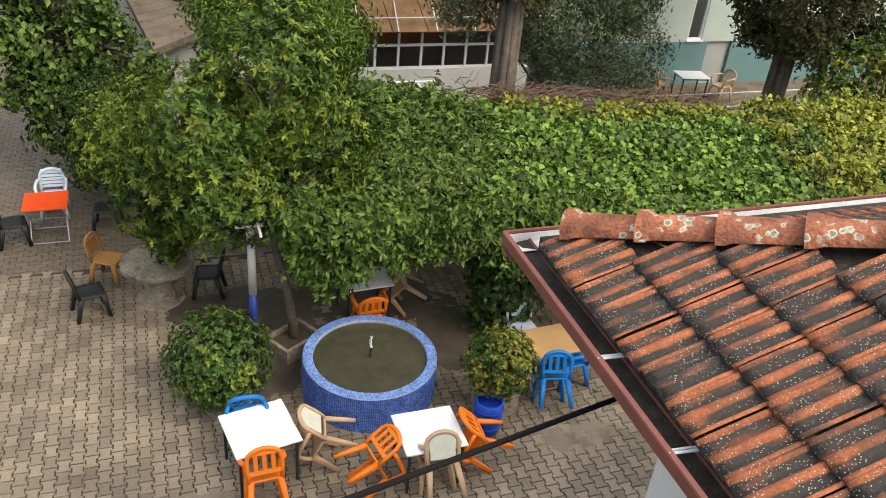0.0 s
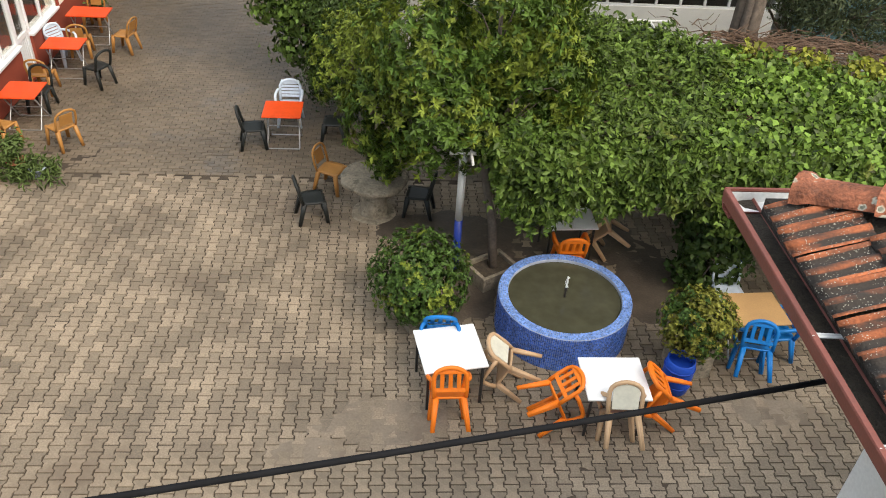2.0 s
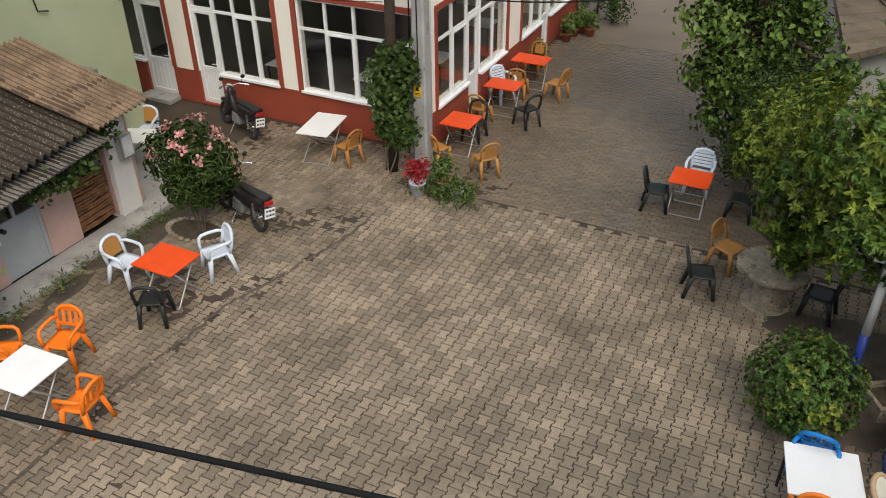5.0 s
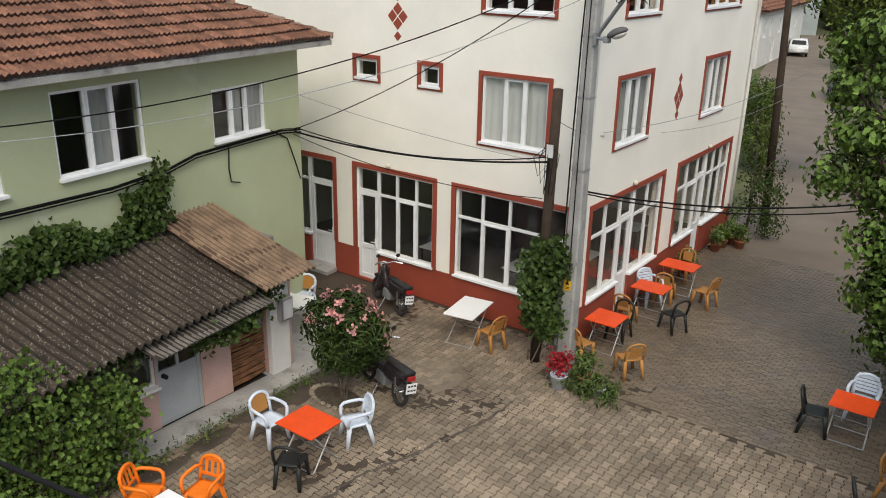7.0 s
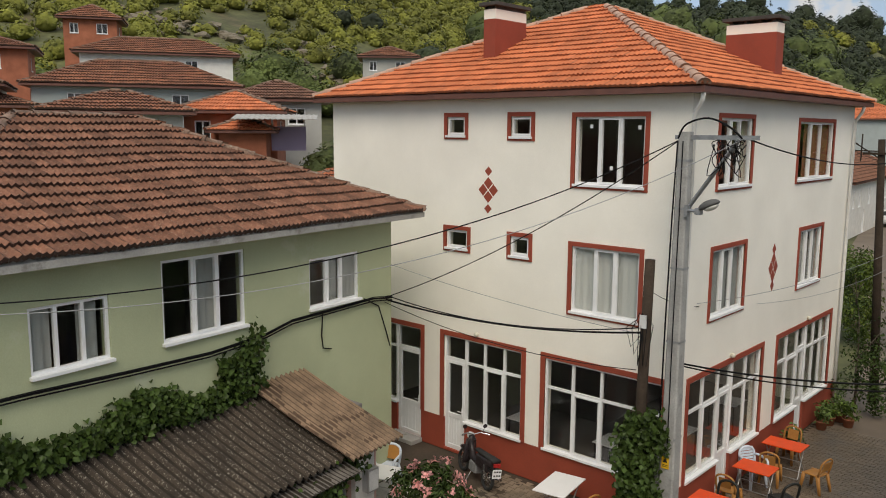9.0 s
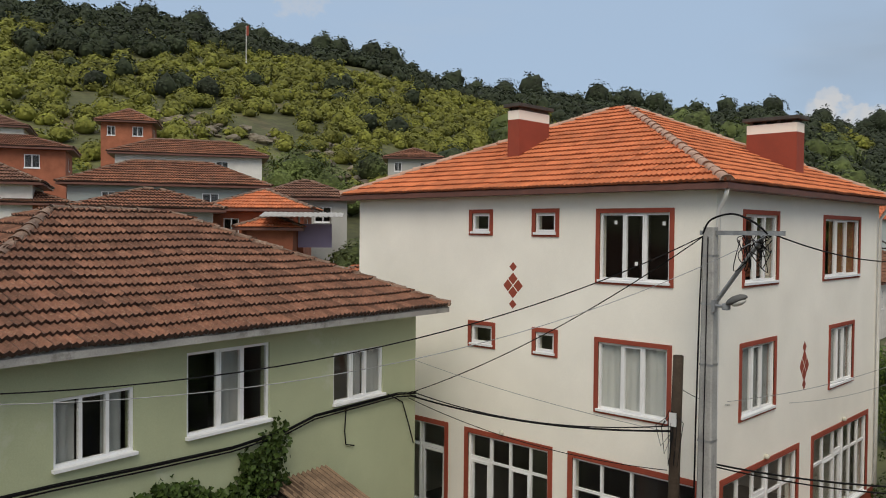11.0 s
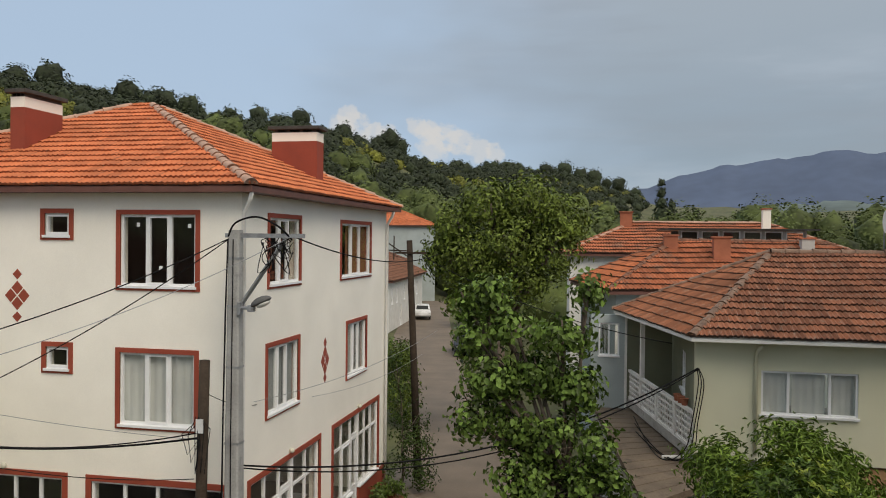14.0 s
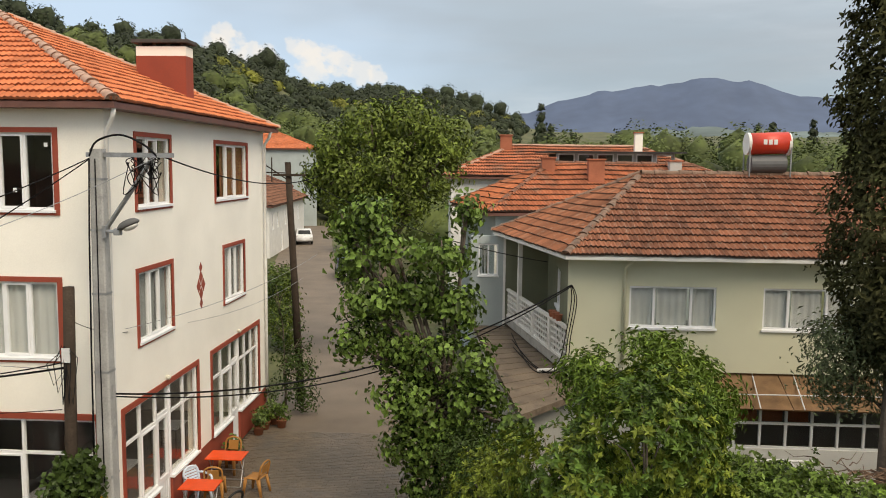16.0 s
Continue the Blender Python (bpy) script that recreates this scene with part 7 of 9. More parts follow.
M_PLASTICRED = plastic("tail_lamp_red", (0.35, 0.02, 0.02), 0.3)


def motorcycle(x, y, rot, label):
    """A small step-through motorcycle facing +x on its side stand."""
    b = thing("motorcycle", pose(x, y, 0, 8, 0, rot), label, "motorcycle")
    for wx in (-0.60, 0.62):
        bm = bmesh.new()
        n, k = 28, 8
        rings = []
        for i in range(n):
            a = 2 * math.pi * i / n
            c, r = Vector((wx + 0.235 * math.cos(a), 0, 0.275 + 0.235 * math.sin(a))), Vector((math.cos(a), 0, math.sin(a)))
            rings.append([bm.verts.new(c + r * (0.038 * math.cos(t)) + Vector((0, 0.042 * math.sin(t), 0))) for t in [2 * math.pi * q / k for q in range(k)]])
        for i in range(n):
            for q in range(k):
                bm.faces.new((rings[i][q], rings[(i + 1) % n][q], rings[(i + 1) % n][(q + 1) % k], rings[i][(q + 1) % k]))
        w = part("wheel", bm, M_TYRE, b, "", True)
        bm = bmesh.new()
        for i in range(10):
            a = 2 * math.pi * i / 10
            rod(bm, (wx, 0, 0.275), (wx + 0.2 * math.cos(a), 0, 0.275 + 0.2 * math.sin(a)), 0.007, None, 5)
        rod(bm, (wx, -0.05, 0.275), (wx, 0.05, 0.275), 0.05, None, 12)
        part("rim", bm, M_CHROME, w)
    bm = bmesh.new()
    tube(bm, [(-0.78, 0, 0.70), (-0.45, 0, 0.62), (-0.1, 0, 0.46), (0.2, 0, 0.5), (0.42, 0, 0.80), (0.40, 0, 0.95)], 0.12, 10, 0.07)
    box(bm, (-0.62, -0.12, 0.42), (-0.1, 0.12, 0.72), None, 0.05)
    part("frame_body", bm, M_BIKE, b, "", True)
    bm = bmesh.new()
    tube(bm, [(-0.88, 0, 0.80), (-0.6, 0, 0.785), (-0.3, 0, 0.74), (0.02, 0, 0.72)], 0.12, 10, 0.09)
    for q in bm.verts:
        q.co.z = 0.76 + (q.co.z - 0.76) * 0.5
    part("seat", bm, M_TYRE, b, "black vinyl seat", True)
    for s in (-1, 1):
        bm = bmesh.new()
        tube(bm, [(0.36, s * 0.07, 0.90), (0.50, s * 0.075, 0.58), (0.62, s * 0.07, 0.275)], 0.022, 8)
        part("fork", bm, M_CHROME, b)
        bm = bmesh.new()
        tube(bm, [(0.36, 0, 0.98), (0.32, s * 0.18, 1.04), (0.22, s * 0.34, 1.02)], 0.014, 8)
        rod(bm, (0.26, s * 0.28, 1.03), (0.20, s * 0.37, 1.02), 0.021)
        part("handlebar", bm, M_CHROME, b)
        bm = bmesh.new()
        rod(bm, (0.30, s * 0.22, 1.03), (0.30, s * 0.26, 1.17), 0.006)
        bmesh.ops.create_uvsphere(bm, u_segments=12, v_segments=8, radius=0.06, matrix=pose(0.30, s * 0.27, 1.2) @ Matrix.Diagonal((0.3, 1, 0.8, 1)))
        part("mirror", bm, M_BIKE, b)
        bm = bmesh.new()
        tube(bm, [(-0.60, s * 0.10, 0.275), (-0.55, s * 0.11, 0.60)], 0.03, 8)
        part("shock_absorber", bm, M_CHROME, b)
    bm = bmesh.new()
    tube(bm, [(0.1, -0.12, 0.32), (-0.2, -0.14, 0.26), (-0.85, -0.15, 0.34)], 0.04, 10)
    part("exhaust", bm, M_CHROME, b, "", True)
    bm = bmesh.new()
    box(bm, (-0.18, -0.12, 0.22), (0.16, 0.12, 0.46), None, 0.04)
    part("engine", bm, M_GALV, b)
    bm = bmesh.new()
    tube(bm, [(0.30, 0, 0.30), (0.34, 0, 0.45), (0.38, 0, 0.65), (0.40, 0, 0.86)], 0.16, 10, 0.11)
    for q in bm.verts:
        q.co.x = 0.36 + (q.co.x - 0.36) * 0.4 + 0.06 * (1 - (q.co.y / 0.16) ** 2)
        q.co.y *= 1.25
    part("leg_shield", bm, M_BIKE, b, "", True)
    bm = bmesh.new()
    tube(bm, [(0.36, 0, 0.42), (0.46, 0, 0.56), (0.62, 0, 0.60), (0.80, 0, 0.54)], 0.075, 8, 0.05)
    part("front_fender", bm, M_BIKE, b, "", True)
    bm = bmesh.new()
    rod(bm, (0.42, 0, 0.93), (0.50, 0, 0.92), 0.085, 0.08, 16)
    part("headlamp", bm, M_ZINC, b)
    bm = bmesh.new()
    tube(bm, [(-0.88, 0, 0.52), (-0.80, 0, 0.60), (-0.6, 0, 0.58), (-0.42, 0, 0.5)], 0.06, 8)
    part("rear_fender", bm, M_BIKE, b, "", True)
    bm = bmesh.new()
    box(bm, (-0.95, -0.08, 0.66), (-0.89, 0.08, 0.74), None, 0.01)
    part("tail_lamp", bm, M_PLASTICRED, b)
    bm = bmesh.new()
    box(bm, (-0.97, -0.11, 0.42), (-0.955, 0.11, 0.62))
    p = part("number_plate", bm, M_PVC, b, "white plate with plain dark bars")
    bm = bmesh.new()
    for zz in (0.465, 0.555):
        for q in range(3):
            box(bm, (-0.974, -0.09 + 0.065 * q, zz), (-0.971, -0.045 + 0.065 * q, zz + 0.035))
    part("plate_bar", bm, P_BLACK, p)
    bm = bmesh.new()
    rod(bm, (0.0, 0.08, 0.3), (-0.05, 0.26, 0.0), 0.012)
    part("side_stand", bm, M_CHROME, b)


motorcycle(-11.5, 13.8, 157, "black step-through motorcycle parked by the cafe wall")
motorcycle(-8.95, 10.62, 160, "black motorcycle parked behind the oleander")

# ---------------------------------------------------------------- oleander, pots and weeds
ol = tree("oleander", (-9.35, 9.95, 0.1), [((-9.6, 9.95, 1.55), (0.5, 0.45, 0.42)), ((-8.95, 10.0, 1.45), (0.5, 0.45, 0.45)), ((-9.3, 9.9, 1.05), (0.5, 0.42, 0.35)), ((-9.35, 10.1, 1.8), (0.32, 0.3, 0.3))], 0.16, L_DARKIVY, "pink-flowering oleander with bare stems in a bed", 54, 10, 0.08, 0.02, (-9.32, 9.95, 0.5), aspect=0.22, category="shrub", gap=0.0)
for k in range(9):
    bm = bmesh.new()
    a = k * 0.7
    tube(bm, [(-9.35 + 0.05 * math.cos(a), 9.95 + 0.05 * math.sin(a), 0.05), (-9.35 + 0.16 * math.cos(a), 9.95 + 0.14 * math.sin(a), 0.6), (-9.33 + 0.42 * math.cos(a), 9.95 + 0.3 * math.sin(a), 1.3)], 0.018, 6, 0.009)
    part("stem", bm, M_BARK, ol)
P, N = [], []
for k in range(30):
    b = ((-9.6, 9.95, 1.55), (-8.95, 10.0, 1.45), (-9.35, 10.1, 1.8))[k % 3]
    d = Vector(RNG.normal(0, 1, 3)).normalized()
    d.z = abs(d.z)
    c = Vector(b) + d * 0.5
    for _ in range(16):
        P.append(c + Vector(RNG.normal(0, 0.045, 3)))
        N.append(d + Vector(RNG.normal(0, 0.4, 3)))
leaf_mesh("blossom", np.array([p[:] for p in P]), np.array([p[:] for p in N]), 0.075, L_PETAL, ol, 0.85)
bed = thing("flower_bed", None, "rough stone-edged earth bed under the oleander", "flower bed")
for k in range(26):
    bm = bmesh.new()
    a = 2 * math.pi * k / 26
    g = bmesh.ops.create_icosphere(bm, subdivisions=1, radius=0.075)
    for q in g["verts"]:
        q.co = Vector((-9.45 + 0.62 * math.cos(a) + q.co.x, 9.9 + 0.36 * math.sin(a) + q.co.y * 0.8, 0.03 + q.co.z * 0.6))
    part("edging_stone", bm, M_STONE, bed)
bm = bmesh.new()
lathe(bm, [(0.62, -0.01), (0.55, 0.03), (0.3, 0.05)], 24, pose(-9.45, 9.9, 0) @ Matrix.Diagonal((1, 0.55, 1, 1)))
part("soil", bm, bpy.data.materials["dark_soil"], bed)


def pot(x, y, r, h, material, label, z=0.0):
    p = thing("flower_pot", pose(x, y, z), label, "pot", "flower pots")
    bm = bmesh.new()
    lathe(bm, [(r * 0.72, 0), (r, h * 0.94), (r * 1.06, h * 0.95), (r * 1.06, h), (r * 0.92, h), (r * 0.88, h * 0.86), (0.02, h * 0.85)], 20)
    part("pot_body", bm, material, p, "", True)


TERRA = mat("terracotta", (0.36, 0.135, 0.07), 0.85, 0.15, 5, 0.15)
pot(-6.32, 12.92, 0.17, 0.30, P_WHITE, "white plastic bucket used as a flower pot")
pot(-5.95, 13.3, 0.17, 0.24, TERRA, "terracotta pot beside the pole")
pot(-5.55, 13.15, 0.14, 0.18, P_WHITE, "small white pot in the weeds by the pole")
ivy_patch("red_flowers", "deep red flowers in the white bucket", [(-6.32 + RNG.normal(0, 0.12), 12.92 + RNG.normal(0, 0.1), 0.42 + 0.3 * RNG.random()) for _ in range(90)], 0.08, L_RED, "flowers", 0.7, 0.05, 4, (0, -0.5, 1))
ivy_patch("potted_plant", "leafy green plant in a terracotta pot", [(-5.95 + RNG.normal(0, 0.12), 13.3 + RNG.normal(0, 0.12), 0.35 + 0.3 * RNG.random()) for _ in range(60)], 0.13, L_GRASS, "plant", 0.35, 0.05, 4, (0, -0.5, 1))
ivy_patch("weeds", "straggling green weeds round the pole's foot", [(-5.75 + RNG.normal(0, 0.28), 13.15 + RNG.normal(0, 0.2), 0.05 + 0.24 * RNG.random() ** 1.5) for _ in range(170)], 0.15, L_GRASS, "weeds", 0.22, 0.06, 5, (0, -0.5, 0.6))
ivy_patch("weeds", "low weeds along the shed step", [(-10.35 + RNG.normal(0, 0.10), y, 0.03 + 0.10 * RNG.random()) for y in RNG.uniform(5.5, 10.8, 160)], 0.09, L_GRASS, "weeds", 0.3, 0.05, 4, (0.3, -0.3, 1))
# shrubs and pots along the far corner of the white building
tree("corner_shrub", (-6.5, 25.6, 0), [((-6.75, 25.7, 3.7), (0.30, 0.4, 0.6)), ((-6.7, 25.7, 2.6), (0.32, 0.4, 0.6)), ((-6.5, 25.3, 1.5), (0.38, 0.5, 0.7)), ((-6.4, 25.0, 0.7), (0.5, 0.5, 0.6)), ((-5.95, 25.3, 1.35), (0.42, 0.4, 0.5)), ((-5.75, 25.0, 0.55), (0.45, 0.45, 0.45)), ((-6.15, 25.9, 2.1), (0.35, 0.35, 0.5))], 0.12, L_DARKIVY, "straggling shrubs and creeper at the building's far corner", 22, 9, 0.12, 0.05, (-6.5, 25.6, 1.5), aspect=0.5, category="shrub", gap=-0.1)
tree("roadside_shrub", (-8.9, 33.5, 0), [((-8.6, 33.5, 1.2), (0.7, 1.0, 1.0)), ((-9.2, 35.5, 1.6), (0.7, 1.2, 1.1)), ((-8.9, 34.4, 2.5), (0.5, 0.7, 0.8))], 0.16, L_WALNUT, "bright green shrub against the roadside wall", 22, 10, 0.14, 0.05, (-8.9, 34, 1.0), aspect=0.5, category="shrub", gap=-0.1)
tree("roadside_shrub", (-11.6, 44.0, 0), [((-11.4, 43.0, 0.8), (0.6, 1.2, 0.7)), ((-12.0, 45.5, 1.3), (0.8, 1.2, 1.0))], 0.18, L_VINE, "low shrub on the grassy road verge", 18, 9, 0.16, 0.05, (-11.6, 44, 0.6), aspect=0.5, category="shrub", gap=-0.1)
for k, (x, y) in enumerate(((-6.6, 22.9), (-6.55, 23.4), (-6.4, 23.9), (-6.1, 23.6), (-6.6, 20.6))):
    pot(x, y, 0.16, 0.24, TERRA, "terracotta pot along the cafe wall")
    ivy_patch("potted_plant", "small green plant in a pot by the cafe wall", [(x + RNG.normal(0, 0.11), y + RNG.normal(0, 0.11), 0.3 + 0.35 * RNG.random()) for _ in range(45)], 0.12, L_VINE if k % 2 else L_GRASS, "plant", 0.5, 0.05, 4, (0.5, -0.3, 1))
# bells and vents on the shopfronts
for fr, uu in ((S, u(-12.2)), (E, v(17.2)), (E, v(22.2))):
    t = thing("outdoor_lamp", None, "round white lamp above the shopfront", "lamp")
    bm = bmesh.new()
    bmesh.ops.create_uvsphere(bm, u_segments=14, v_segments=8, radius=0.06, matrix=Matrix.Translation(fr @ Vector((uu, 0.06, 3.22))))
    part("globe", bm, P_MESH, t, "", True)
# cafe tables seen through the glass
for x, y in ((-11.8, 16.3), (-9.3, 16.4), (-8.6, 18.2), (-8.6, 21.2)):
    table(x - 0.4, x + 0.4, y - 0.4, y + 0.4, P_TOP_WHITE, "post", "indoor cafe table behind the shop window", 0, 0.8)


# ---------------------------------------------------------------- houses behind the pale green house
M_PALEBLUE = mat("pale_blue_render", (0.37, 0.42, 0.42), 0.9, 0.08, 1, 0.1)
M_GREYWALL = mat("grey_render", (0.40, 0.40, 0.38), 0.9, 0.12, 0.8, 0.15)
M_BRICKRED = mat("raw_brick", (0.34, 0.12, 0.065), 0.95, 0.2, 1.5, 0.2)
M_LILAC = mat("lilac_render", (0.26, 0.22, 0.32), 0.9, 0.08, 1, 0.1)
M_LOWTEAL = mat("teal_plinth", (0.14, 0.25, 0.25), 0.8, 0.1, 1, 0.1)
M_OLIVEWALL = mat("olive_render", (0.17, 0.18, 0.12), 0.9, 0.1, 1, 0.1)
M_SLAB = mat("stained_concrete_roof", (0.150, 0.115, 0.082), 0.95, 0.25, 1.2, 0.3, 25, spots=(0.075, 0.058, 0.044), spot_size=1.5)
M_PALEWALL = mat("pale_mint_render", (0.50, 0.56, 0.50), 0.9, 0.08, 1, 0.1)


def simple_house(name, x0, x1, y0, y1, z0, eave, rise, wallm, tilem, label, wins=(), faces="sew", rot=0.0, over=0.4, tile=(0.28, 0.4), cap=None):
    """A rendered house with a hipped tile roof; wins: (face, along share, z, width, height)."""
    h = thing(name, None, label, "house")
    cx, cy = (x0 + x1) / 2, (y0 + y1) / 2
    F = pose(cx, cy, 0, 0, 0, rot)
    w, d = (x1 - x0) / 2, (y1 - y0) / 2
    holes = {"s": [], "e": [], "w": [], "n": []}
    span = {"s": 2 * w, "e": 2 * d, "w": 2 * d, "n": 2 * w}
    for f, sh, z, ww, hh in wins:
        c = span[f] * sh
        holes[f].append((c - ww / 2, c + ww / 2, z, z + hh))
    cs = {"s": ((-w, -d), 0), "e": ((w, -d), 90), "n": ((w, d), 180), "w": ((-w, d), 270)}
    for f, (o, a) in cs.items():
        q = F @ Vector((o[0], o[1], 0))
        fr = face_frame((q.x, q.y, 0), a + rot)
        inset = 0.2 if f in "ew" else 0
        wall("wall", fr, inset, span[f] - inset, z0, eave, 0.2, holes[f], wallm, h)
        for o4 in holes[f]:
            window(fr, *o4, (1, 1) if o4[1] - o4[0] < 1.5 else (1, 1, 1), (1,), h, 0, sill=0.04)
    # added core, coloured dark in place of an unlit room
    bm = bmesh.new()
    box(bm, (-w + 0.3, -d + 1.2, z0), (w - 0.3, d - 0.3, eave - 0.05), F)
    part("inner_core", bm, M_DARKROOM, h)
    hip_roof(h, F, -w - over, w + over, -d - over, d + over, eave + 0.08, rise, tilem, cap or tilem, faces=faces, tile=tile, fascia=M_GUTTER)
    return h


M_TILE_WARM = mat("warm_weathered_tile", (0.36, 0.115, 0.048), 0.95, 0.22, 0.5, 0.3, 30, island=0.22, spots=(0.23, 0.12, 0.075), spot_size=1.2, spot_amount=0.45)
simple_house("neighbour_house", -0.65, 11.55, 31.37, 37.37, 0, 6.12, 0.53, M_PALEBLUE, M_TILE_WARM, "pale blue house under a warm weathered tile roof", [("s", 0.08, 3.7, 0.9, 1.2), ("w", 0.3, 3.6, 1.2, 1.2), ("w", 0.7, 3.6, 1.2, 1.2)], "sw", 14, cap=M_TILE_OLD)
simple_house("neighbour_house", -2.25, 11.65, 42.4, 49.3, 0, 7.26, 0.43, M_WHITE, M_TILE_WARM, "whitewashed house with a broad orange tiled roof", [("w", 0.5, 5.2, 1.0, 1.1)], "sw", 4, cap=M_MORTAR)
# attic room with a row of small windows
attic = thing("roof_terrace_room", None, "flat-roofed attic room with a row of dark windows", "attic")
AF = face_frame((2.9, 36.1, 0), 4)
wall("front_wall", AF, 0, 5.2, 7.2, 8.52, 0.15, [(0.08 + 0.86 * k, 0.82 + 0.86 * k, 7.72, 8.47) for k in range(6)], M_GREYWALL, attic)
for k in range(6):
    window(AF, 0.08 + 0.86 * k, 0.82 + 0.86 * k, 7.72, 8.47, (1,), (1,), attic, 0, sill=0)
bm = bmesh.new()
box(bm, (-0.5, -3.5, 8.52), (5.6, 0.45, 8.58), AF)
part("roof_slab", bm, M_DARKSTEEL, attic)
bm = bmesh.new()
box(bm, (0.1, -3.2, 6.4), (5.1, -2.9, 8.5), AF)
part("back_wall", bm, M_DARKROOM, attic)
for x, y, z0, z1, m, w in ((2.35, 33.2, 7.2, 8.22, M_BRICKRED, 0.27), (4.2, 32.7, 7.0, 8.16, M_BRICKRED, 0.31), (0.85, 45.2, 8.4, 9.55, M_BRICKRED, 0.32), (7.85, 44.2, 8.0, 9.7, M_CREAM, 0.20), (7.6, 34.2, 7.2, 8.15, M_GREYWALL, 0.24)):
    t = thing("chimney", None, "small rendered brick chimney on a tiled roof", "chimney")
    bm = bmesh.new()
    box(bm, (x - w, y - w, z0), (x + w, y + w, z1), None, 0.01)
    part("shaft", bm, m, t)
    bm = bmesh.new()
    box(bm, (x - w - 0.05, y - w - 0.05, z1), (x + w + 0.05, y + w + 0.05, z1 + 0.06), None, 0.01)
    part("cap", bm, M_BRICKRED, t)

# ---------------------------------------------------------------- details of the pale green house
bal = thing("balcony", None, "balcony with pierced pale parapet along the house side", "balcony")
BL = math.hypot(1.85, 8.3)
BW = face_frame((0.2, 28.6, 0), math.degrees(math.atan2(-8.3, 1.85)))
wall("back_wall", face_frame((2.05, 28.6, 0), -90), 0, 8.1, 2.85, 5.6, 0.15, [(4.6, 5.9, 3.9, 5.0)], M_OLIVEWALL, bal)
window(face_frame((2.05, 28.6, 0), -90), 4.6, 5.9, 3.9, 5.0, (1, 1), (1,), bal, 0)
EF = face_frame((-0.55, 26.75, 0), 0)
wall("end_wall", EF, 0, 1.07, 2.4, 5.62, 0.12, [(0.25, 0.9, 4.3, 5.35)], M_PALEBLUE, bal, "pale blue end wall with a grilled window")
window(EF, 0.25, 0.9, 4.3, 5.35, (1, 1), (1,), bal, 0, sill=0.04)
wall("end_wall", EF, 1.15, 2.55, 2.85, 5.62, 0.12, [], M_OLIVEWALL, bal, "olive green end wall")
bm = bmesh.new()
box(bm, (1.07, -0.10, 2.5), (1.15, 0.03, 5.62), EF)
part("corner_post", bm, M_WHITE, bal)
bm = bmesh.new()
box(bm, (0.0, -0.02, 2.7), (BL, -0.14, 2.95), BW)
part("floor_edge", bm, M_CONCRETE, bal)
for k in range(6):
    bm = bmesh.new()
    a = BL * k / 5
    box(bm, (max(a - 0.07, 0), -0.14, 2.95), (min(a + 0.07, BL), -0.02, 5.6 if k in (0, 2, 5) else 3.85), BW)
    part("post", bm, M_WHITE, bal)
bm = bmesh.new()
for k in range(5):
    a0, a1 = BL * k / 5 + 0.07, BL * (k + 1) / 5 - 0.07
    box(bm, (a0, -0.13, 3.80), (a1, -0.03, 3.88), BW)
    box(bm, (a0, -0.12, 2.95), (a1, -0.04, 3.02), BW)
    for i in range(7):
        for j in range(5):
            c, z = a0 + (a1 - a0) * (i + 0.5) / 7, 3.1 + 0.155 * j
            ring(bm, BW, c - (a1 - a0) / 14, c + (a1 - a0) / 14, z - 0.077, z + 0.077, 0.022, -0.10, -0.06)
part("pierced_parapet", bm, M_WHITE, bal, "pierced pale concrete block parapet")
for k in range(3):
    p = thing("flower_pot", pose(*(BW @ Vector((BL - 1.0 - 0.3 * k, -0.08, 3.88)))), "small terracotta pot on the balcony parapet", "pot", "balcony pots")
    bm = bmesh.new()
    lathe(bm, [(0.07, 0), (0.1, 0.16), (0.11, 0.17), (0.09, 0.175), (0.05, 0.15)], 14)
    part("pot_body", bm, M_BRICKRED, p)
tank = thing("solar_water_heater", None, "red solar water tank above a grey tank on the ridge", "water heater")
bm = bmesh.new()
rod(bm, (7.42, 24.1, 8.6), (8.52, 24.1, 8.64), 0.31, None, 24)
part("hot_tank", bm, mat("red_enamel_tank", (0.55, 0.045, 0.02), 0.35, 0.1), tank, "", True)
for x in (7.39, 8.51):
    bm = bmesh.new()
    rod(bm, (x - 0.03, 24.1, 8.6), (x + 0.05, 24.1, 8.6), 0.318, None, 24)
    part("tank_band", bm, M_WHITE, tank)
for k in range(3):
    bm = bmesh.new()
    box(bm, (7.75 + 0.145 * k, 23.775, 8.58), (7.85 + 0.145 * k, 23.79, 8.72))
    part("tank_marking", bm, M_WHITE, tank, "illegible white marking bar")
bm = bmesh.new()
rod(bm, (7.48, 24.1, 8.02), (8.46, 24.1, 8.04), 0.265, None, 20)
part("cold_tank", bm, plastic("dark_tank_grey", (0.11, 0.115, 0.12), 0.5), tank)
for x in (7.40, 8.54):
    for y in (23.82, 24.38):
        bm = bmesh.new()
        rod(bm, (x, y, 7.6), (x, y, 8.5), 0.022)
        part("stand_leg", bm, M_GALV, tank)
for x in (3.42,):
    t = thing("downpipe", None, "pale downpipe on the pale green wall", "downpipe")
    bm = bmesh.new()
    tube(bm, [(x + 0.1, 19.95, 5.6), (x, 20.1, 5.45), (x, 20.24, 5.2), (x, 20.24, 3.0)], 0.045, 8)
    part("pipe", bm, M_GREEN2, t, "", True)
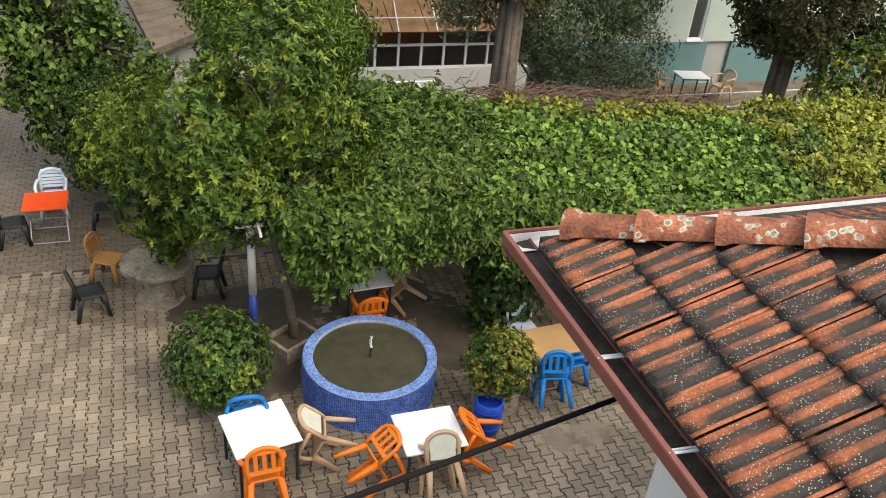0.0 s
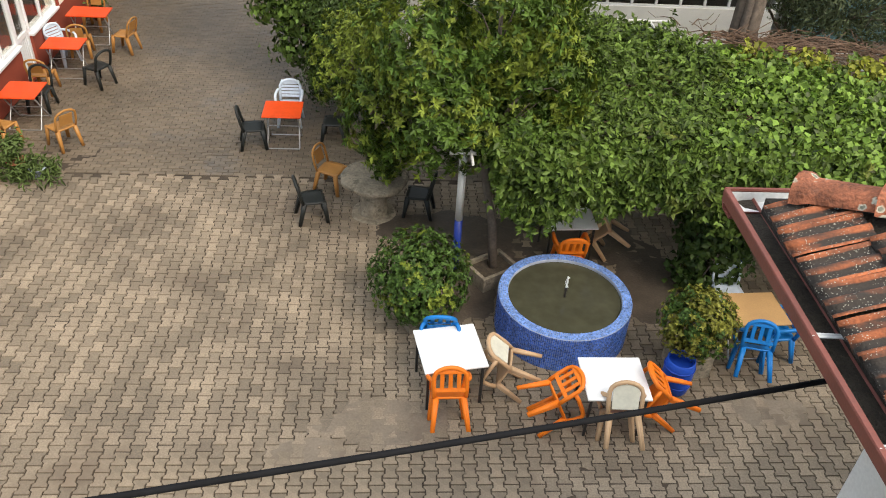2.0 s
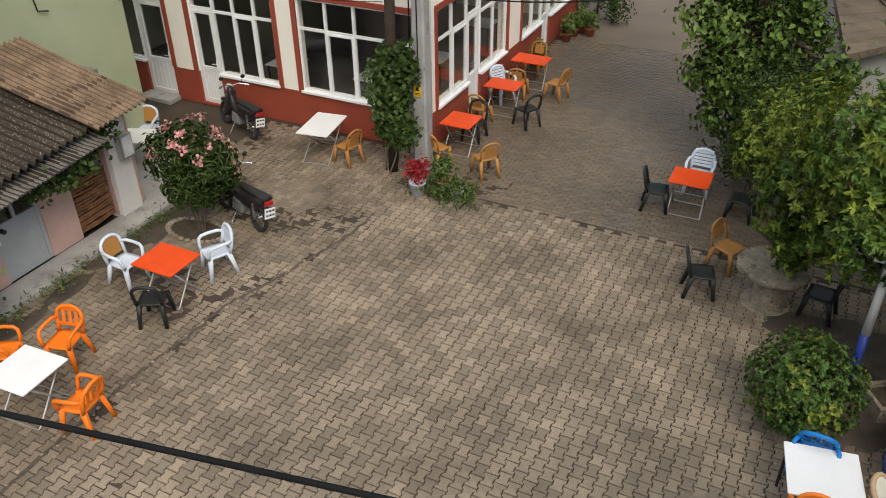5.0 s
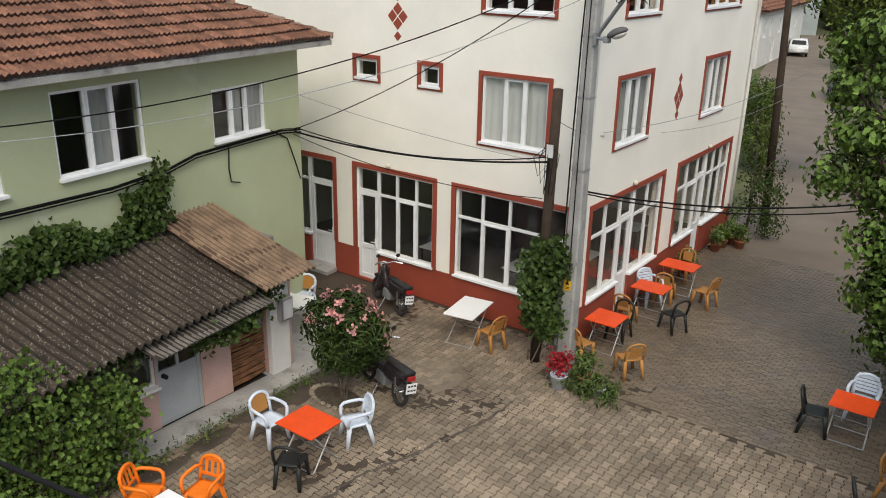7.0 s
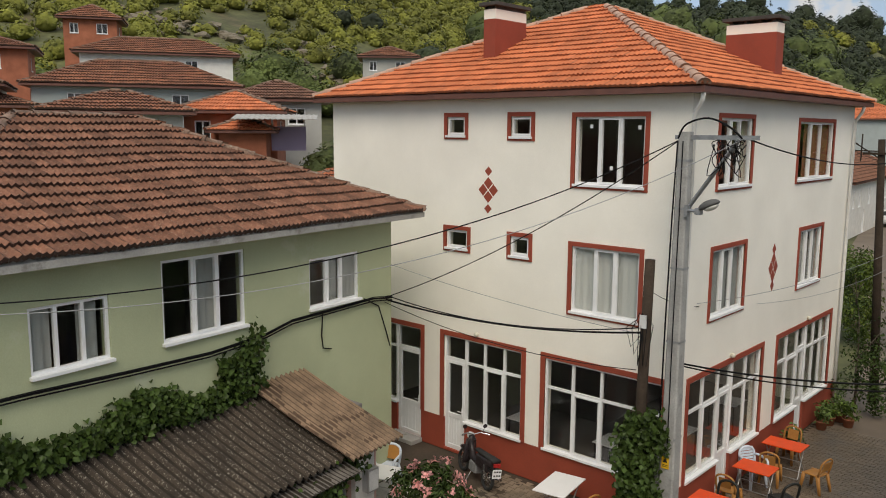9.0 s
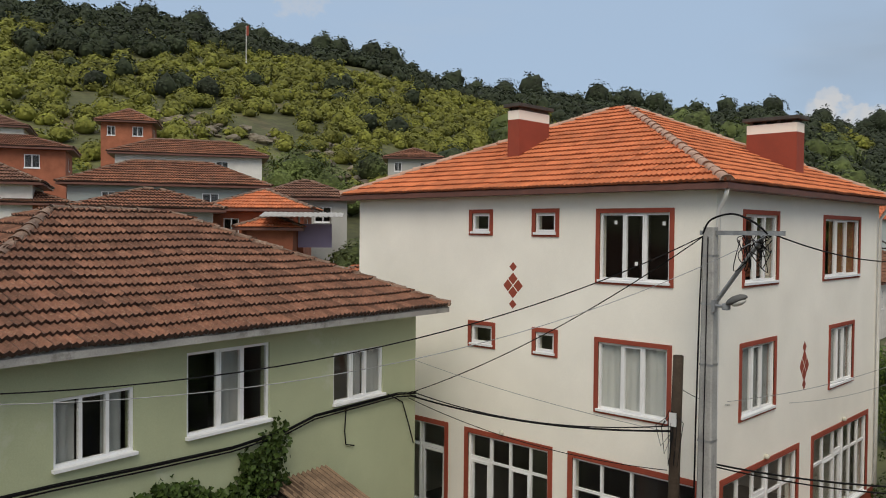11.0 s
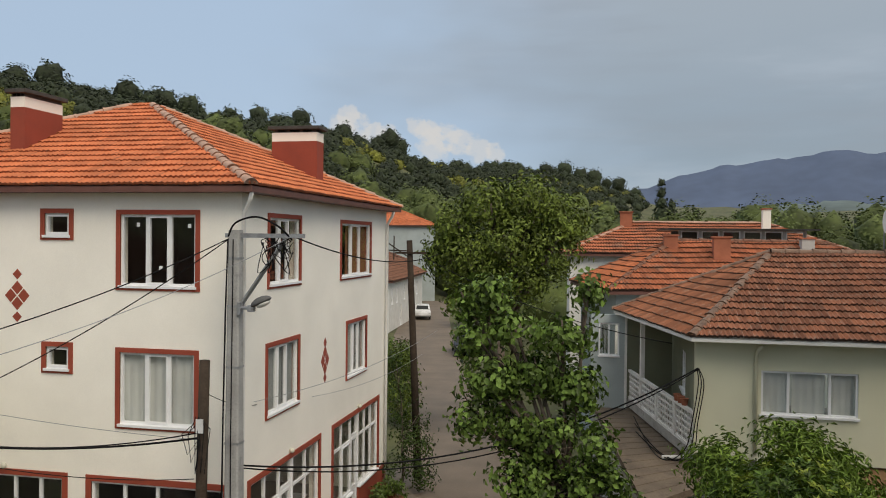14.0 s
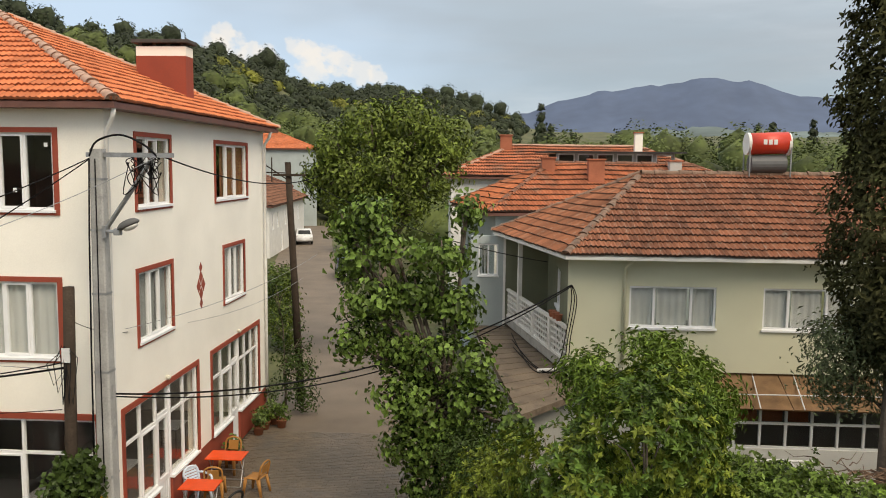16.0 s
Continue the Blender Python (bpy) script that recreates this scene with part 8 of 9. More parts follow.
# glazed veranda below, under a rush canopy
M_RUSH = mat("dry_rush_mat", (0.20, 0.115, 0.055), 0.95, 0.25, 3, 0.4, 50)
M_SHADE = mat("brown_roller_shade", (0.25, 0.075, 0.03), 0.8, 0.15, 2, 0.1)
ver = thing("veranda", None, "white-framed glazed veranda below a dry rush canopy", "veranda")
VF = face_frame((4.82, 19.6, 0), 0)
cols = (1,) * 9
wall("parapet", VF, 0, 5.5, 0, 1.18, 0.15, [], M_WHITE, ver)
window(VF, 0, 5.5, 1.18, 2.17, cols, (0.62, 0.38), ver, 0, sill=0)
for k in range(5):
    bm = bmesh.new()
    a = 5.5 * k / 9
    box(bm, (a + 0.05, -0.17, 1.82), (a + 5.5 / 9 - 0.05, -0.16, 2.13), VF)
    part("shade", bm, M_SHADE, ver, "brown roller shade behind the upper panes")
bm = bmesh.new()
box(bm, (0, -1.4, 0.0), (5.5, -1.3, 2.3), VF)
part("back_wall", bm, M_DARKROOM, ver)
for k in range(7):
    bm = bmesh.new()
    box(bm, (-0.3 + 0.92 * k, -0.02, -0.75), (-0.3 + 0.92 * k + 0.9, 0.02, 0.75), VF @ pose(0, -0.3, 2.56, 66), 0.006)
    part("canopy_board", bm, M_RUSH, ver, "sun-browned canopy sheet")
for k in range(8):
    bm = bmesh.new()
    rod(bm, VF @ Vector((-0.4 + 1.0 * k, 0.65, 2.36)), VF @ Vector((-0.1 + 1.0 * k, -1.2, 2.92)), 0.016)
    part("canopy_wire", bm, M_ZINC, ver)
bm = bmesh.new()
rod(bm, VF @ Vector((-0.5, 0.2, 2.55)), VF @ Vector((7.4, 0.2, 2.6)), 0.015)
part("canopy_wire", bm, M_ZINC, ver)
# terrace with teal-footed wall to the right
terr = thing("terrace_house", None, "pale mint house wall with a teal foot and terrace", "house")
TF = face_frame((11.0, 19.8, 0), 0)
wall("wall_upper", TF, 0, 17, 1.7, 6.2, 0.2, [(0.9, 2.2, 2.2, 3.5), (4.35, 4.85, 1.75, 3.2)], M_PALEWALL, terr)
wall("wall_foot", TF, 0, 17, 0.4, 1.7, 0.2, [(5.1, 5.95, 0.42, 1.7)], M_LOWTEAL, terr)
window(TF, 0.9, 2.2, 2.2, 3.5, (1, 1), (1,), terr, 0, sill=0.05, drawn=((0, 0.4),))
window(TF, 4.35, 4.85, 1.75, 3.2, (1,), (1,), terr, 0, sill=0.05)
bm = bmesh.new()
box(bm, (5.1, -0.16, 0.42), (5.95, -0.1, 1.7), TF)
part("door", bm, M_GREYWALL, terr)
bm = bmesh.new()
box(bm, (0.0, -3.0, 0.4), (11, -2.8, 6.1), TF)
part("inner_wall", bm, M_DARKROOM, terr)
bm = bmesh.new()
box(bm, (10.2, 17.55, -0.04), (28, 19.79, 0.42))
part("terrace_slab", bm, M_SLAB, terr)
for z in (0.55, 0.95):
    t = thing("terrace_rail", None, "thin pale steel rail along the terrace", "rail")
    bm = bmesh.new()
    rod(bm, (10.2, 17.65, z), (20, 17.65, z + 0.02), 0.018)
    for k in range(6):
        if z > 0.9:
            rod(bm, (10.4 + 1.9 * k, 17.65, 0.42), (10.4 + 1.9 * k, 17.65, z), 0.016)
    part("bar", bm, M_ZINC, t)
# cables looped round the balcony's corner
loop = thing("cable_tangle", None, "black cables looped down the balcony corner", "cable")
for k, dx in enumerate((0.0, 0.06, -0.07)):
    bm = bmesh.new()
    tube(bm, bend([(2.1 + dx * 0.3, 20.12, 5.0), (2.18 + dx, 20.1, 4.6), (2.05 + dx, 20.1, 3.7), (1.95 + dx * 1.5, 20.1, 3.1), (1.6 + dx * 2, 20.2, 2.75), (1.2 + dx, 21.5, 2.66), (0.8, 23.5 + k, 2.64)]), 0.013, 6)
    part("wire", bm, M_BLACKWIRE, loop, "", True)
pipe = thing("loose_pipe", None, "pale plastic pipe lying on the outbuilding roof", "pipe")
bm = bmesh.new()
rod(bm, (1.35, 20.75, 2.67), (2.3, 20.95, 2.69), 0.05, None, 10)
part("pipe", bm, M_WHITE, pipe, "", True)
# flat concrete roof by the mulberry
flat = thing("flat_roof_outbuilding", None, "low outbuilding with a bare concrete roof", "outbuilding")
SLAB = [(-0.75, 29.4), (0.78, 17.1), (2.7, 19.5), (2.9, 28.6)]
for nm, z0, z1, k, m in (("roof_slab", 2.47, 2.62, 1.0, M_SLAB), ("wall", 0.0, 2.466, 0.9, M_GREYWALL)):
    bm = bmesh.new()
    cx, cy = sum(p[0] for p in SLAB) / 4, sum(p[1] for p in SLAB) / 4
    lo, hi = [[bm.verts.new((cx + (x - cx) * k, cy + (y - cy) * k, z)) for x, y in SLAB] for z in (z0, z1)]
    bm.faces.new(lo[::-1])
    bm.faces.new(hi)
    for a in range(4):
        bm.faces.new((lo[a], lo[(a + 1) % 4], hi[(a + 1) % 4], hi[a]))
    bmesh.ops.recalc_face_normals(bm, faces=bm.faces)
    part(nm, bm, m, flat)
# shallow cast ribs across the slab
for k in range(19):
    t = (k + 1) / 20
    a, b = Vector((-0.75 + 1.53 * t, 29.4 - 12.3 * t, 2.622)), Vector((2.9 - 0.2 * t, 28.6 - 9.1 * t, 2.622))
    bm = bmesh.new()
    rod(bm, a, b, 0.012, None, 6)
    part("slab_rib", bm, M_SLAB, flat)

# ---------------------------------------------------------------- houses along the street
simple_house("street_house", -27.0, -19.2, 66, 86, 0, 4.3, 0.55, M_WHITE, M_TILE_OLD, "old white street house under a brown tile roof", [("e", 0.08, 2.3, 0.8, 1.4), ("e", 0.2, 2.3, 0.8, 1.4), ("e", 0.4, 2.3, 0.9, 1.4), ("e", 0.6, 2.3, 0.9, 1.4), ("e", 0.3, 0.1, 0.9, 1.9), ("e", 0.8, 2.3, 0.9, 1.4)], "se", 5)
simple_house("street_house", -32.5, -24.0, 90, 99, 0, 5.2, 0.4, M_CONCRETE, M_TILE_OLD, "weathered stone street house with tile roof", [("e", 0.3, 1.4, 0.9, 1.2)], "se", 16)
simple_house("street_house", -35, -23.4, 101, 112, 0, 9.7, 0.42, M_PALEBLUE, M_TILE_NEW, "tall pale blue house at the street's end", [], "se", 14)
simple_house("street_house", -20.4, -15.6, 48, 56, 0, 4.8, 0.4, M_CONCRETE, M_TILE_OLD, "low plastered house beside the street", [("e", 0.5, 1.0, 0.9, 1.1)], "se", 8)


def parked_car(x, y, rot, colour, label):
    c = thing("parked_car", pose(x, y, 0, 0, 0, rot), label, "car")
    bm = bmesh.new()
    prof = [(-2.0, 0.35), (-2.02, 0.62), (-1.95, 0.82), (-1.75, 0.9), (-0.95, 0.94), (-0.45, 1.36), (0.85, 1.42), (1.55, 1.02), (1.95, 0.95), (2.05, 0.7), (2.0, 0.35)]
    l = [bm.verts.new((-0.8 * (0.86 if z > 1.0 else 1), yy, z)) for yy, z in prof]
    r = [bm.verts.new((0.8 * (0.86 if z > 1.0 else 1), yy, z)) for yy, z in prof]
    bm.faces.new(l)
    bm.faces.new(r[::-1])
    for i in range(len(prof)):
        j = (i + 1) % len(prof)
        bm.faces.new((l[i], r[i], r[j], l[j]))
    bmesh.ops.bevel(bm, geom=bm.edges[:], offset=0.05, segments=2, affect='EDGES')
    part("body", bm, colour, c, "", True)
    for yy in (-1.3, 1.3):
        for s in (-1, 1):
            bm = bmesh.new()
            rod(bm, (s * 0.62, yy, 0.31), (s * 0.82, yy, 0.31), 0.31, None, 20)
            w = part("wheel", bm, P_BLACK, c)
            bm = bmesh.new()
            rod(bm, (s * 0.82, yy, 0.31), (s * 0.835, yy, 0.31), 0.18, None, 14)
            part("rim", bm, M_GALV, w)
    for lo, hi in (((-0.62, -0.93, 0.98), (0.62, -0.52, 1.30)),):
        bm = bmesh.new()
        f = [bm.verts.new(p) for p in ((-0.62, -0.96, 0.97), (0.62, -0.96, 0.97), (0.56, -0.53, 1.32), (-0.56, -0.53, 1.32))]
        bm.faces.new(f)
        part("windscreen", bm, P_BLACK, c)
    for s in (-1, 1):
        bm = bmesh.new()
        f = [bm.verts.new((s * 0.765, yy, z)) for yy, z in ((-0.75, 1.0), (1.2, 1.04), (0.8, 1.34), (-0.4, 1.3))]
        bm.faces.new(f)
        part("side_window", bm, P_BLACK, c)
        bm = bmesh.new()
        box(bm, (s * 0.65 - 0.12, -2.035, 0.62), (s * 0.65 + 0.12, -2.0, 0.74), None, 0.01)
        part("headlight", bm, M_ZINC, c)
    bm = bmesh.new()
    box(bm, (-0.26, -2.05, 0.42), (0.26, -2.02, 0.53))
    part("plate", bm, M_ZINC, c)


parked_car(-18.6, 80, 14, plastic("white_car_paint", (0.70, 0.71, 0.72), 0.25), "old white estate car parked at the kerb")
parked_car(-9.9, 56, 14, plastic("dark_car_paint", (0.03, 0.03, 0.035), 0.25), "dark car parked below the trees")

# ---------------------------------------------------------------- houses on the hillside
def at_bearing(b, r):
    a = radians(b)
    return 0.2 - r * math.sin(a), 0.2 + r * math.cos(a)


HOUSES = [  # bearing, distance, width, depth, eave, roof slope, tile, wall, turn
    (64.3, 36, 4.8, 4.2, 9.03, 0.32, M_TILE_MID, M_GREYWALL, 62), (62.9, 50, 10.2, 6, 10.66, 0.42, M_TILE_MID, M_PALEBLUE, 60), (61.5, 66, 10.5, 5, 13.77, 0.43, M_TILE_MID, M_WHITE, 60),
    (65.3, 80, 4.3, 4.3, 17.77, 0.53, M_TILE_MID, M_BRICKRED, 58), (72.3, 60, 6.9, 5, 13.27, 0.31, M_TILE_MID, M_BRICKRED, 64), (54.0, 46, 4.6, 4.2, 9.94, 0.40, M_TILE_OLD, M_GREYWALL, 52),
    (56.8, 40, 4.1, 4.1, 9.19, 0.38, M_TILE_NEW, M_BRICKRED, 48), (56.3, 37.2, 2.0, 2.0, 8.33, 0.36, M_TILE_NEW, M_BRICKRED, 48), (71.3, 48, 3.6, 4, 9.47, 0.28, M_TILE_MID, M_BRICKRED, 62),
    (50.3, 33.5, 2.8, 2.8, 6.1, 0.36, M_TILE_WARM, M_WHITE, 48), (46.2, 80, 4.9, 4.5, 15.22, 0.40, M_TILE_MID, M_GREYWALL, 45), (76.0, 50, 9, 7, 10.5, 0.45, M_TILE_OLD, M_WHITE, 66), (74, 84, 8, 7, 17.0, 0.45, M_TILE_OLD, M_WHITE, 66)]
for b, r, w, d, e, sl, tm, wm, rot in HOUSES:
    x, y = at_bearing(b, r)
    simple_house("hillside_house", x - w / 2, x + w / 2, y - d / 2, y + d / 2, min(e - 3, land(x, y)) - 1.5, e - 0.35, sl, wm, tm, "plain village house with a hipped brown tile roof on the hillside", [("s", 0.2, e - 1.55, 0.7, 0.85), ("s", 0.72, e - 1.55, 0.9, 0.85), ("e", 0.5, e - 1.55, 0.7, 0.85)] if w > 3 else [], "sew", rot, 0.5, (0.3, 0.42), M_OLDCAP)
lean = thing("porch_canopy", None, "grey sheet canopy over a lilac balcony wall", "canopy")
CF = face_frame((*at_bearing(57.0, 36.4), 0), 50)
# one corrugated sheet, 3 cm deep, sloping outwards
bm, ends = bmesh.new(), []
for k in range(65):
    z = 8.66 + 0.014 * math.sin(k * math.pi / 2)
    ends.append([bm.verts.new(CF @ pose(0, 0, 0, -6) @ Vector((0.055 * k, y, z - d))) for y, d in ((-1.6, 0.0), (0.5, 0.0), (0.5, 0.03), (-1.6, 0.03))])
for a, b in zip(ends, ends[1:]):
    for i in range(4):
        bm.faces.new((a[i], a[(i + 1) % 4], b[(i + 1) % 4], b[i]))
bm.faces.new(ends[0])
bm.faces.new(ends[-1][::-1])
bmesh.ops.recalc_face_normals(bm, faces=bm.faces)
part("sheet", bm, M_CONCRETE, lean)
bm = bmesh.new()
box(bm, (1.5, -0.5, 7.2), (3.0, -0.38, 8.25), CF)
part("balcony_wall", bm, M_LILAC, lean, "lilac painted balcony wall")
bm = bmesh.new()
for a in (1.5, 2.9):
    box(bm, (a, -0.49, 8.25), (a + 0.08, -0.41, 8.68), CF)
part("balcony_post", bm, M_WHITE, lean)
M_ROCK = mat("pale_lichened_rock", (0.17, 0.145, 0.105), 0.95, 0.3, 0.6, 0.6, 4, spots=(0.13, 0.115, 0.07), spot_size=0.5)
rk, bm = random.Random(8), bmesh.new()
for k in range(90):
    b, r = rk.choice(((60.5, 108), (57, 106), (52, 100), (50.5, 92), (63, 112), (47, 98)))
    x, y = at_bearing(b + rk.gauss(0, 1.3), r + rk.gauss(0, 4))
    g, w = bmesh.ops.create_icosphere(bm, subdivisions=2, radius=1.0), rk.uniform(0.35, 1.1)
    for q in g["verts"]:
        q.co = Vector((x, y, land(x, y) + 0.1)) + Vector((q.co.x * w * 1.3, q.co.y * w, q.co.z * w * 0.55)) * (1 + 0.45 * noise.noise(q.co * 1.4 + Vector((k, 0, 0))))
tagged(part("rocks", bm, M_ROCK), "pale weathered rock outcrops on the slope", "rocks", kind="stuff")
fl = at_bearing(57.7, 165)
t = thing("flag_pole", None, "tall white flagpole with a small red flag on the hill", "flagpole")
bm = bmesh.new()
fz = land(*fl)
rod(bm, (fl[0], fl[1], fz), (fl[0], fl[1], fz + 8.6), 0.10, 0.07)
part("pole", bm, M_WHITE, t)
bm = bmesh.new()
box(bm, (fl[0], fl[1] - 0.02, fz + 6.6), (fl[0] + 0.9, fl[1] + 0.02, fz + 8.5))
part("flag", bm, M_RED, t)

# ---------------------------------------------------------------- woods and distance
L_WOOD = mat("oak_wood_leaf", (0.030, 0.041, 0.018), 0.9, 0.40, 0.10, 0.0, 0.6, island=0.2, through_light=0.1)
L_SCRUB = mat("hazel_scrub_leaf", (0.165, 0.172, 0.027), 0.9, 0.40, 0.12, 0.0, 0.6, island=0.2, through_light=0.1)
L_VALLEY = mat("poplar_wood_leaf", (0.080, 0.104, 0.027), 0.9, 0.50, 0.10, 0.0, 0.6, island=0.2, through_light=0.1)


def ico(level):
    bm = bmesh.new()
    bmesh.ops.create_icosphere(bm, subdivisions=level, radius=1)
    out = np.array([q.co[:] for q in bm.verts]), np.array([[q.index for q in f.verts] for f in bm.faces])
    bm.free()
    return out


ICO = {1: ico(1), 2: ico(2)}


def wood(name, label, spots, material, tufts=60, tall=1.0, seed=1):
    """Far trees: for each (x, y, z, radius) a rough crown of leafy tufts, all in one mesh."""
    g = np.random.default_rng(seed)
    sp = np.array(spots, float)
    # leaf clumps of about the same apparent size, enough of them to clothe each crown
    ls = np.clip(0.0018 * np.hypot(sp[:, 0], sp[:, 1]), 0.10, 0.44)
    cnt = np.clip(tufts * (sp[:, 3] / ls) ** 2 * tall, 30, 1500).astype(int)
    crowns = sp.copy()
    sp, size = np.repeat(sp, cnt, axis=0), np.repeat(ls, cnt)
    k = len(sp)
    d = g.normal(0, 1, (k, 3))
    d /= np.linalg.norm(d, axis=1, keepdims=True)
    d[:, 2] = np.abs(d[:, 2]) * 1.15 - 0.3
    lump = 1 + 0.22 * np.sin(d[:, 0] * 5 + sp[:, 0]) * np.cos(d[:, 1] * 4 + sp[:, 1]) + 0.12 * np.sin(d[:, 2] * 9 + d[:, 0] * 7 + sp[:, 1])
    r = sp[:, 3] * lump * np.where(g.random(k) < 0.1, g.uniform(0.6, 0.85, k), g.uniform(0.84, 0.98, k))
    pos = sp[:, :3] + d * r[:, None] * (1, 1, tall)
    pos[:, 2] += sp[:, 3] * 0.75 * tall
    size = size * g.uniform(0.6, 1.35, k)
    nr = d + (0, 0, 0.4)
    m = len(pos)
    nr = nr + g.normal(0, 0.28, nr.shape)
    nr /= np.linalg.norm(nr, axis=1, keepdims=True)
    t = np.cross(nr, g.normal(0, 1, nr.shape))
    t /= np.linalg.norm(t, axis=1, keepdims=True) + 1e-9
    s = np.cross(nr, t)
    v = np.empty((m, 4, 3))
    for i, (a, b) in enumerate(((-1.1, 0.1), (0.1, -0.8), (1.0, 0.0), (-0.1, 0.9))):
        v[:, i] = pos + (t * a + s * b) * size[:, None] - nr * (size * (0.3 if i % 2 else 0.0))[:, None]
    i0 = np.arange(m)[:, None] * 4
    f = np.concatenate([np.hstack([i0, i0 + 1, i0 + 2]), np.hstack([i0, i0 + 2, i0 + 3])])
    v = v.reshape(-1, 3)
    # the dense lumpy heart of each crown, finer for the large ones
    vl, fl, base = [v], [f], len(v)
    for level, pick in ((1, crowns[:, 3] < 3.9), (2, crowns[:, 3] >= 3.9)):
        iv, fi = ICO[level]
        c = crowns[pick]
        n = len(c)
        if not n:
            continue
        d = np.repeat(iv[None], n, axis=0)
        ph = c[:, None, 0] * 1.7 + c[:, None, 1]
        lump = 1 + 0.15 * np.sin(d[:, :, 0] * 4 + ph) * np.cos(d[:, :, 1] * 4 - ph) + 0.11 * np.sin(d[:, :, 2] * 7 + d[:, :, 0] * 6 + ph * 2) + 0.06 * np.sin(d[:, :, 1] * 13 + d[:, :, 2] * 11 + ph) + g.uniform(-0.06, 0.06, d.shape[:2])
        heart = c[:, None, :3] + d * (c[:, 3][:, None] * lump * 0.72)[:, :, None] * (1, 1, tall * 0.92)
        heart[:, :, 2] += (c[:, 3] * 0.75 * tall)[:, None]
        vl.append(heart.reshape(-1, 3))
        fl.append((fi[None] + (base + np.arange(n) * len(iv))[:, None, None]).reshape(-1, 3))
        base += n * len(iv)
    return tagged(raw(name, np.concatenate(vl), np.concatenate(fl), material, None, True), label, "woods", kind="stuff")


rw = random.Random(21)
ridge, scrub, valley = [], [], []
for b in np.arange(-2, 84, 0.42):
    for (b0, e0, d0), (b1, e1, d1) in zip(HILLS, HILLS[1:]):
        if b0 <= b <= b1:
            d = d0 + (d1 - d0) * (b - b0) / (b1 - b0)
            break
    # single large crowns stand along the crest, smaller ones crowd below it
    for k in range(4):
        if k == 0 and rw.random() < 0.45:
            continue
        r = d * (rw.uniform(0.96, 1.0) if k == 0 else rw.uniform(0.78, 0.95))
        x, y = at_bearing(b + rw.uniform(-0.3, 0.3), r)
        wide = rw.choice((2.2, 2.8, 3.4, 4.6)) * rw.uniform(0.9, 1.15) if k == 0 else rw.uniform(1.8, 3.0)
        ridge.append((x, y, land(x, y) - (0.2 if k == 0 else 0.8), wide * (0.9 if b > 41 else 1.0 if b > 12 else 1.3)))
    for k in range(25 if b > 36 else 14):
        f = rw.uniform(0.30, 0.92)
        r = d * f
        x, y = at_bearing(b + rw.uniform(-0.5, 0.5), r)
        q = noise.noise(Vector((x * 0.03, y * 0.03, 8)))
        # open grass and rock above the village, thick scrub over it
        if b > 53 and f < 0.52 and rw.random() < (0.55 if f > 0.43 else 0.6):
            continue
        if b > 43 and b < 53 and f < 0.45 and rw.random() < 0.6 or q < -0.5 and b > 36:
            continue
        if b > 36 and f < 0.84:
            if rw.random() < 0.025 or q > 0.5:
                ridge.append((x, y, land(x, y) - 0.4, rw.uniform(1.6, 2.8)))
            else:
                scrub.append((x, y, land(x, y) - 0.4, rw.uniform(0.9, 1.9)))
        else:
            (scrub if q > 0.22 and b < 24 else ridge).append((x, y, land(x, y) - 0.5, rw.uniform(1.5, 2.7) * (1.25 if b < 24 else 1)))
# three broad oaks stand clear on the crest
for b, r, w in ((37.7, 258, 5.4), (33.2, 268, 4.9), (31.9, 270, 3.6), (35.7, 266, 2.6), (15.6, 366, 6.0), (64.1, 226, 3.6)):
    x, y = at_bearing(b, r)
    ridge.append((x, y, land(x, y) + 1.2, w))
for b in np.arange(-34, 40, 0.5):
    for k in range(3 if b < -3 else 2):
        r = rw.uniform(75, 170) if b < -3 and k else rw.uniform(85, 220) if b < 30 else rw.uniform(95, 160)
        x, y = at_bearing(b + rw.uniform(-0.4, 0.4), r)
        if -26 < x < -8 and y < 105:
            continue
        w = rw.uniform(2.8, 4.4) * (0.8 + r / 600)
        if b < 14:
            # trees of full height rise over the roofs down the valley
            valley.append((x, y, land(x, y) + rw.uniform(1.5, 4.5) * (1.25 if rw.random() < 0.3 else 1), w * 0.9))
        valley.append((x, y, land(x, y) - 0.6, w))
        if -27 < b < -2.5 and k:
            x, y = at_bearing(b + rw.uniform(-0.3, 0.3), rw.uniform(105, 165))
            valley.append((x, y, land(x, y) + rw.uniform(2.2, 6.2), rw.uniform(2.6, 4.2)))
for x, y, r in ((-8.2, 63, 2.8), (-11.5, 73, 3.2), (2, 60, 3.0), (6, 66, 3.2), (-5, 70, 3.4), (-2, 58, 2.6), (14, 62, 2.6), (19, 70, 3.0), (22, 58, 2.2), (-32, 66, 3.0), (-24, 52, 2.2), (-5.6, 44, 1.7)):
    valley.append((x, y, -0.3, r))
wood("oak_woods", "dark oak woods along the hill crest", ridge, L_WOOD, 1.45, 1.15, 2)
wood("hazel_scrub", "light green scrub on the hillside", scrub, L_SCRUB, 2.0, 0.9, 3)
wood("valley_trees", "mixed green trees filling the valley", valley, L_VALLEY, 1.0, 1.25, 4)
pop = []
for b, r, h in ((-3.3, 168, 23), (-4.0, 172, 18), (-17.6, 190, 19), (-18.5, 196, 20), (-20.9, 190, 20), (-1.0, 180, 17), (-22.8, 200, 18), (-5.6, 175, 16)):
    x, y = at_bearing(b, r)
    for k in range(8):
        pop.append((x, y, h * (0.08 + 0.105 * k), 2.6 * (1.1 - 0.11 * k)))
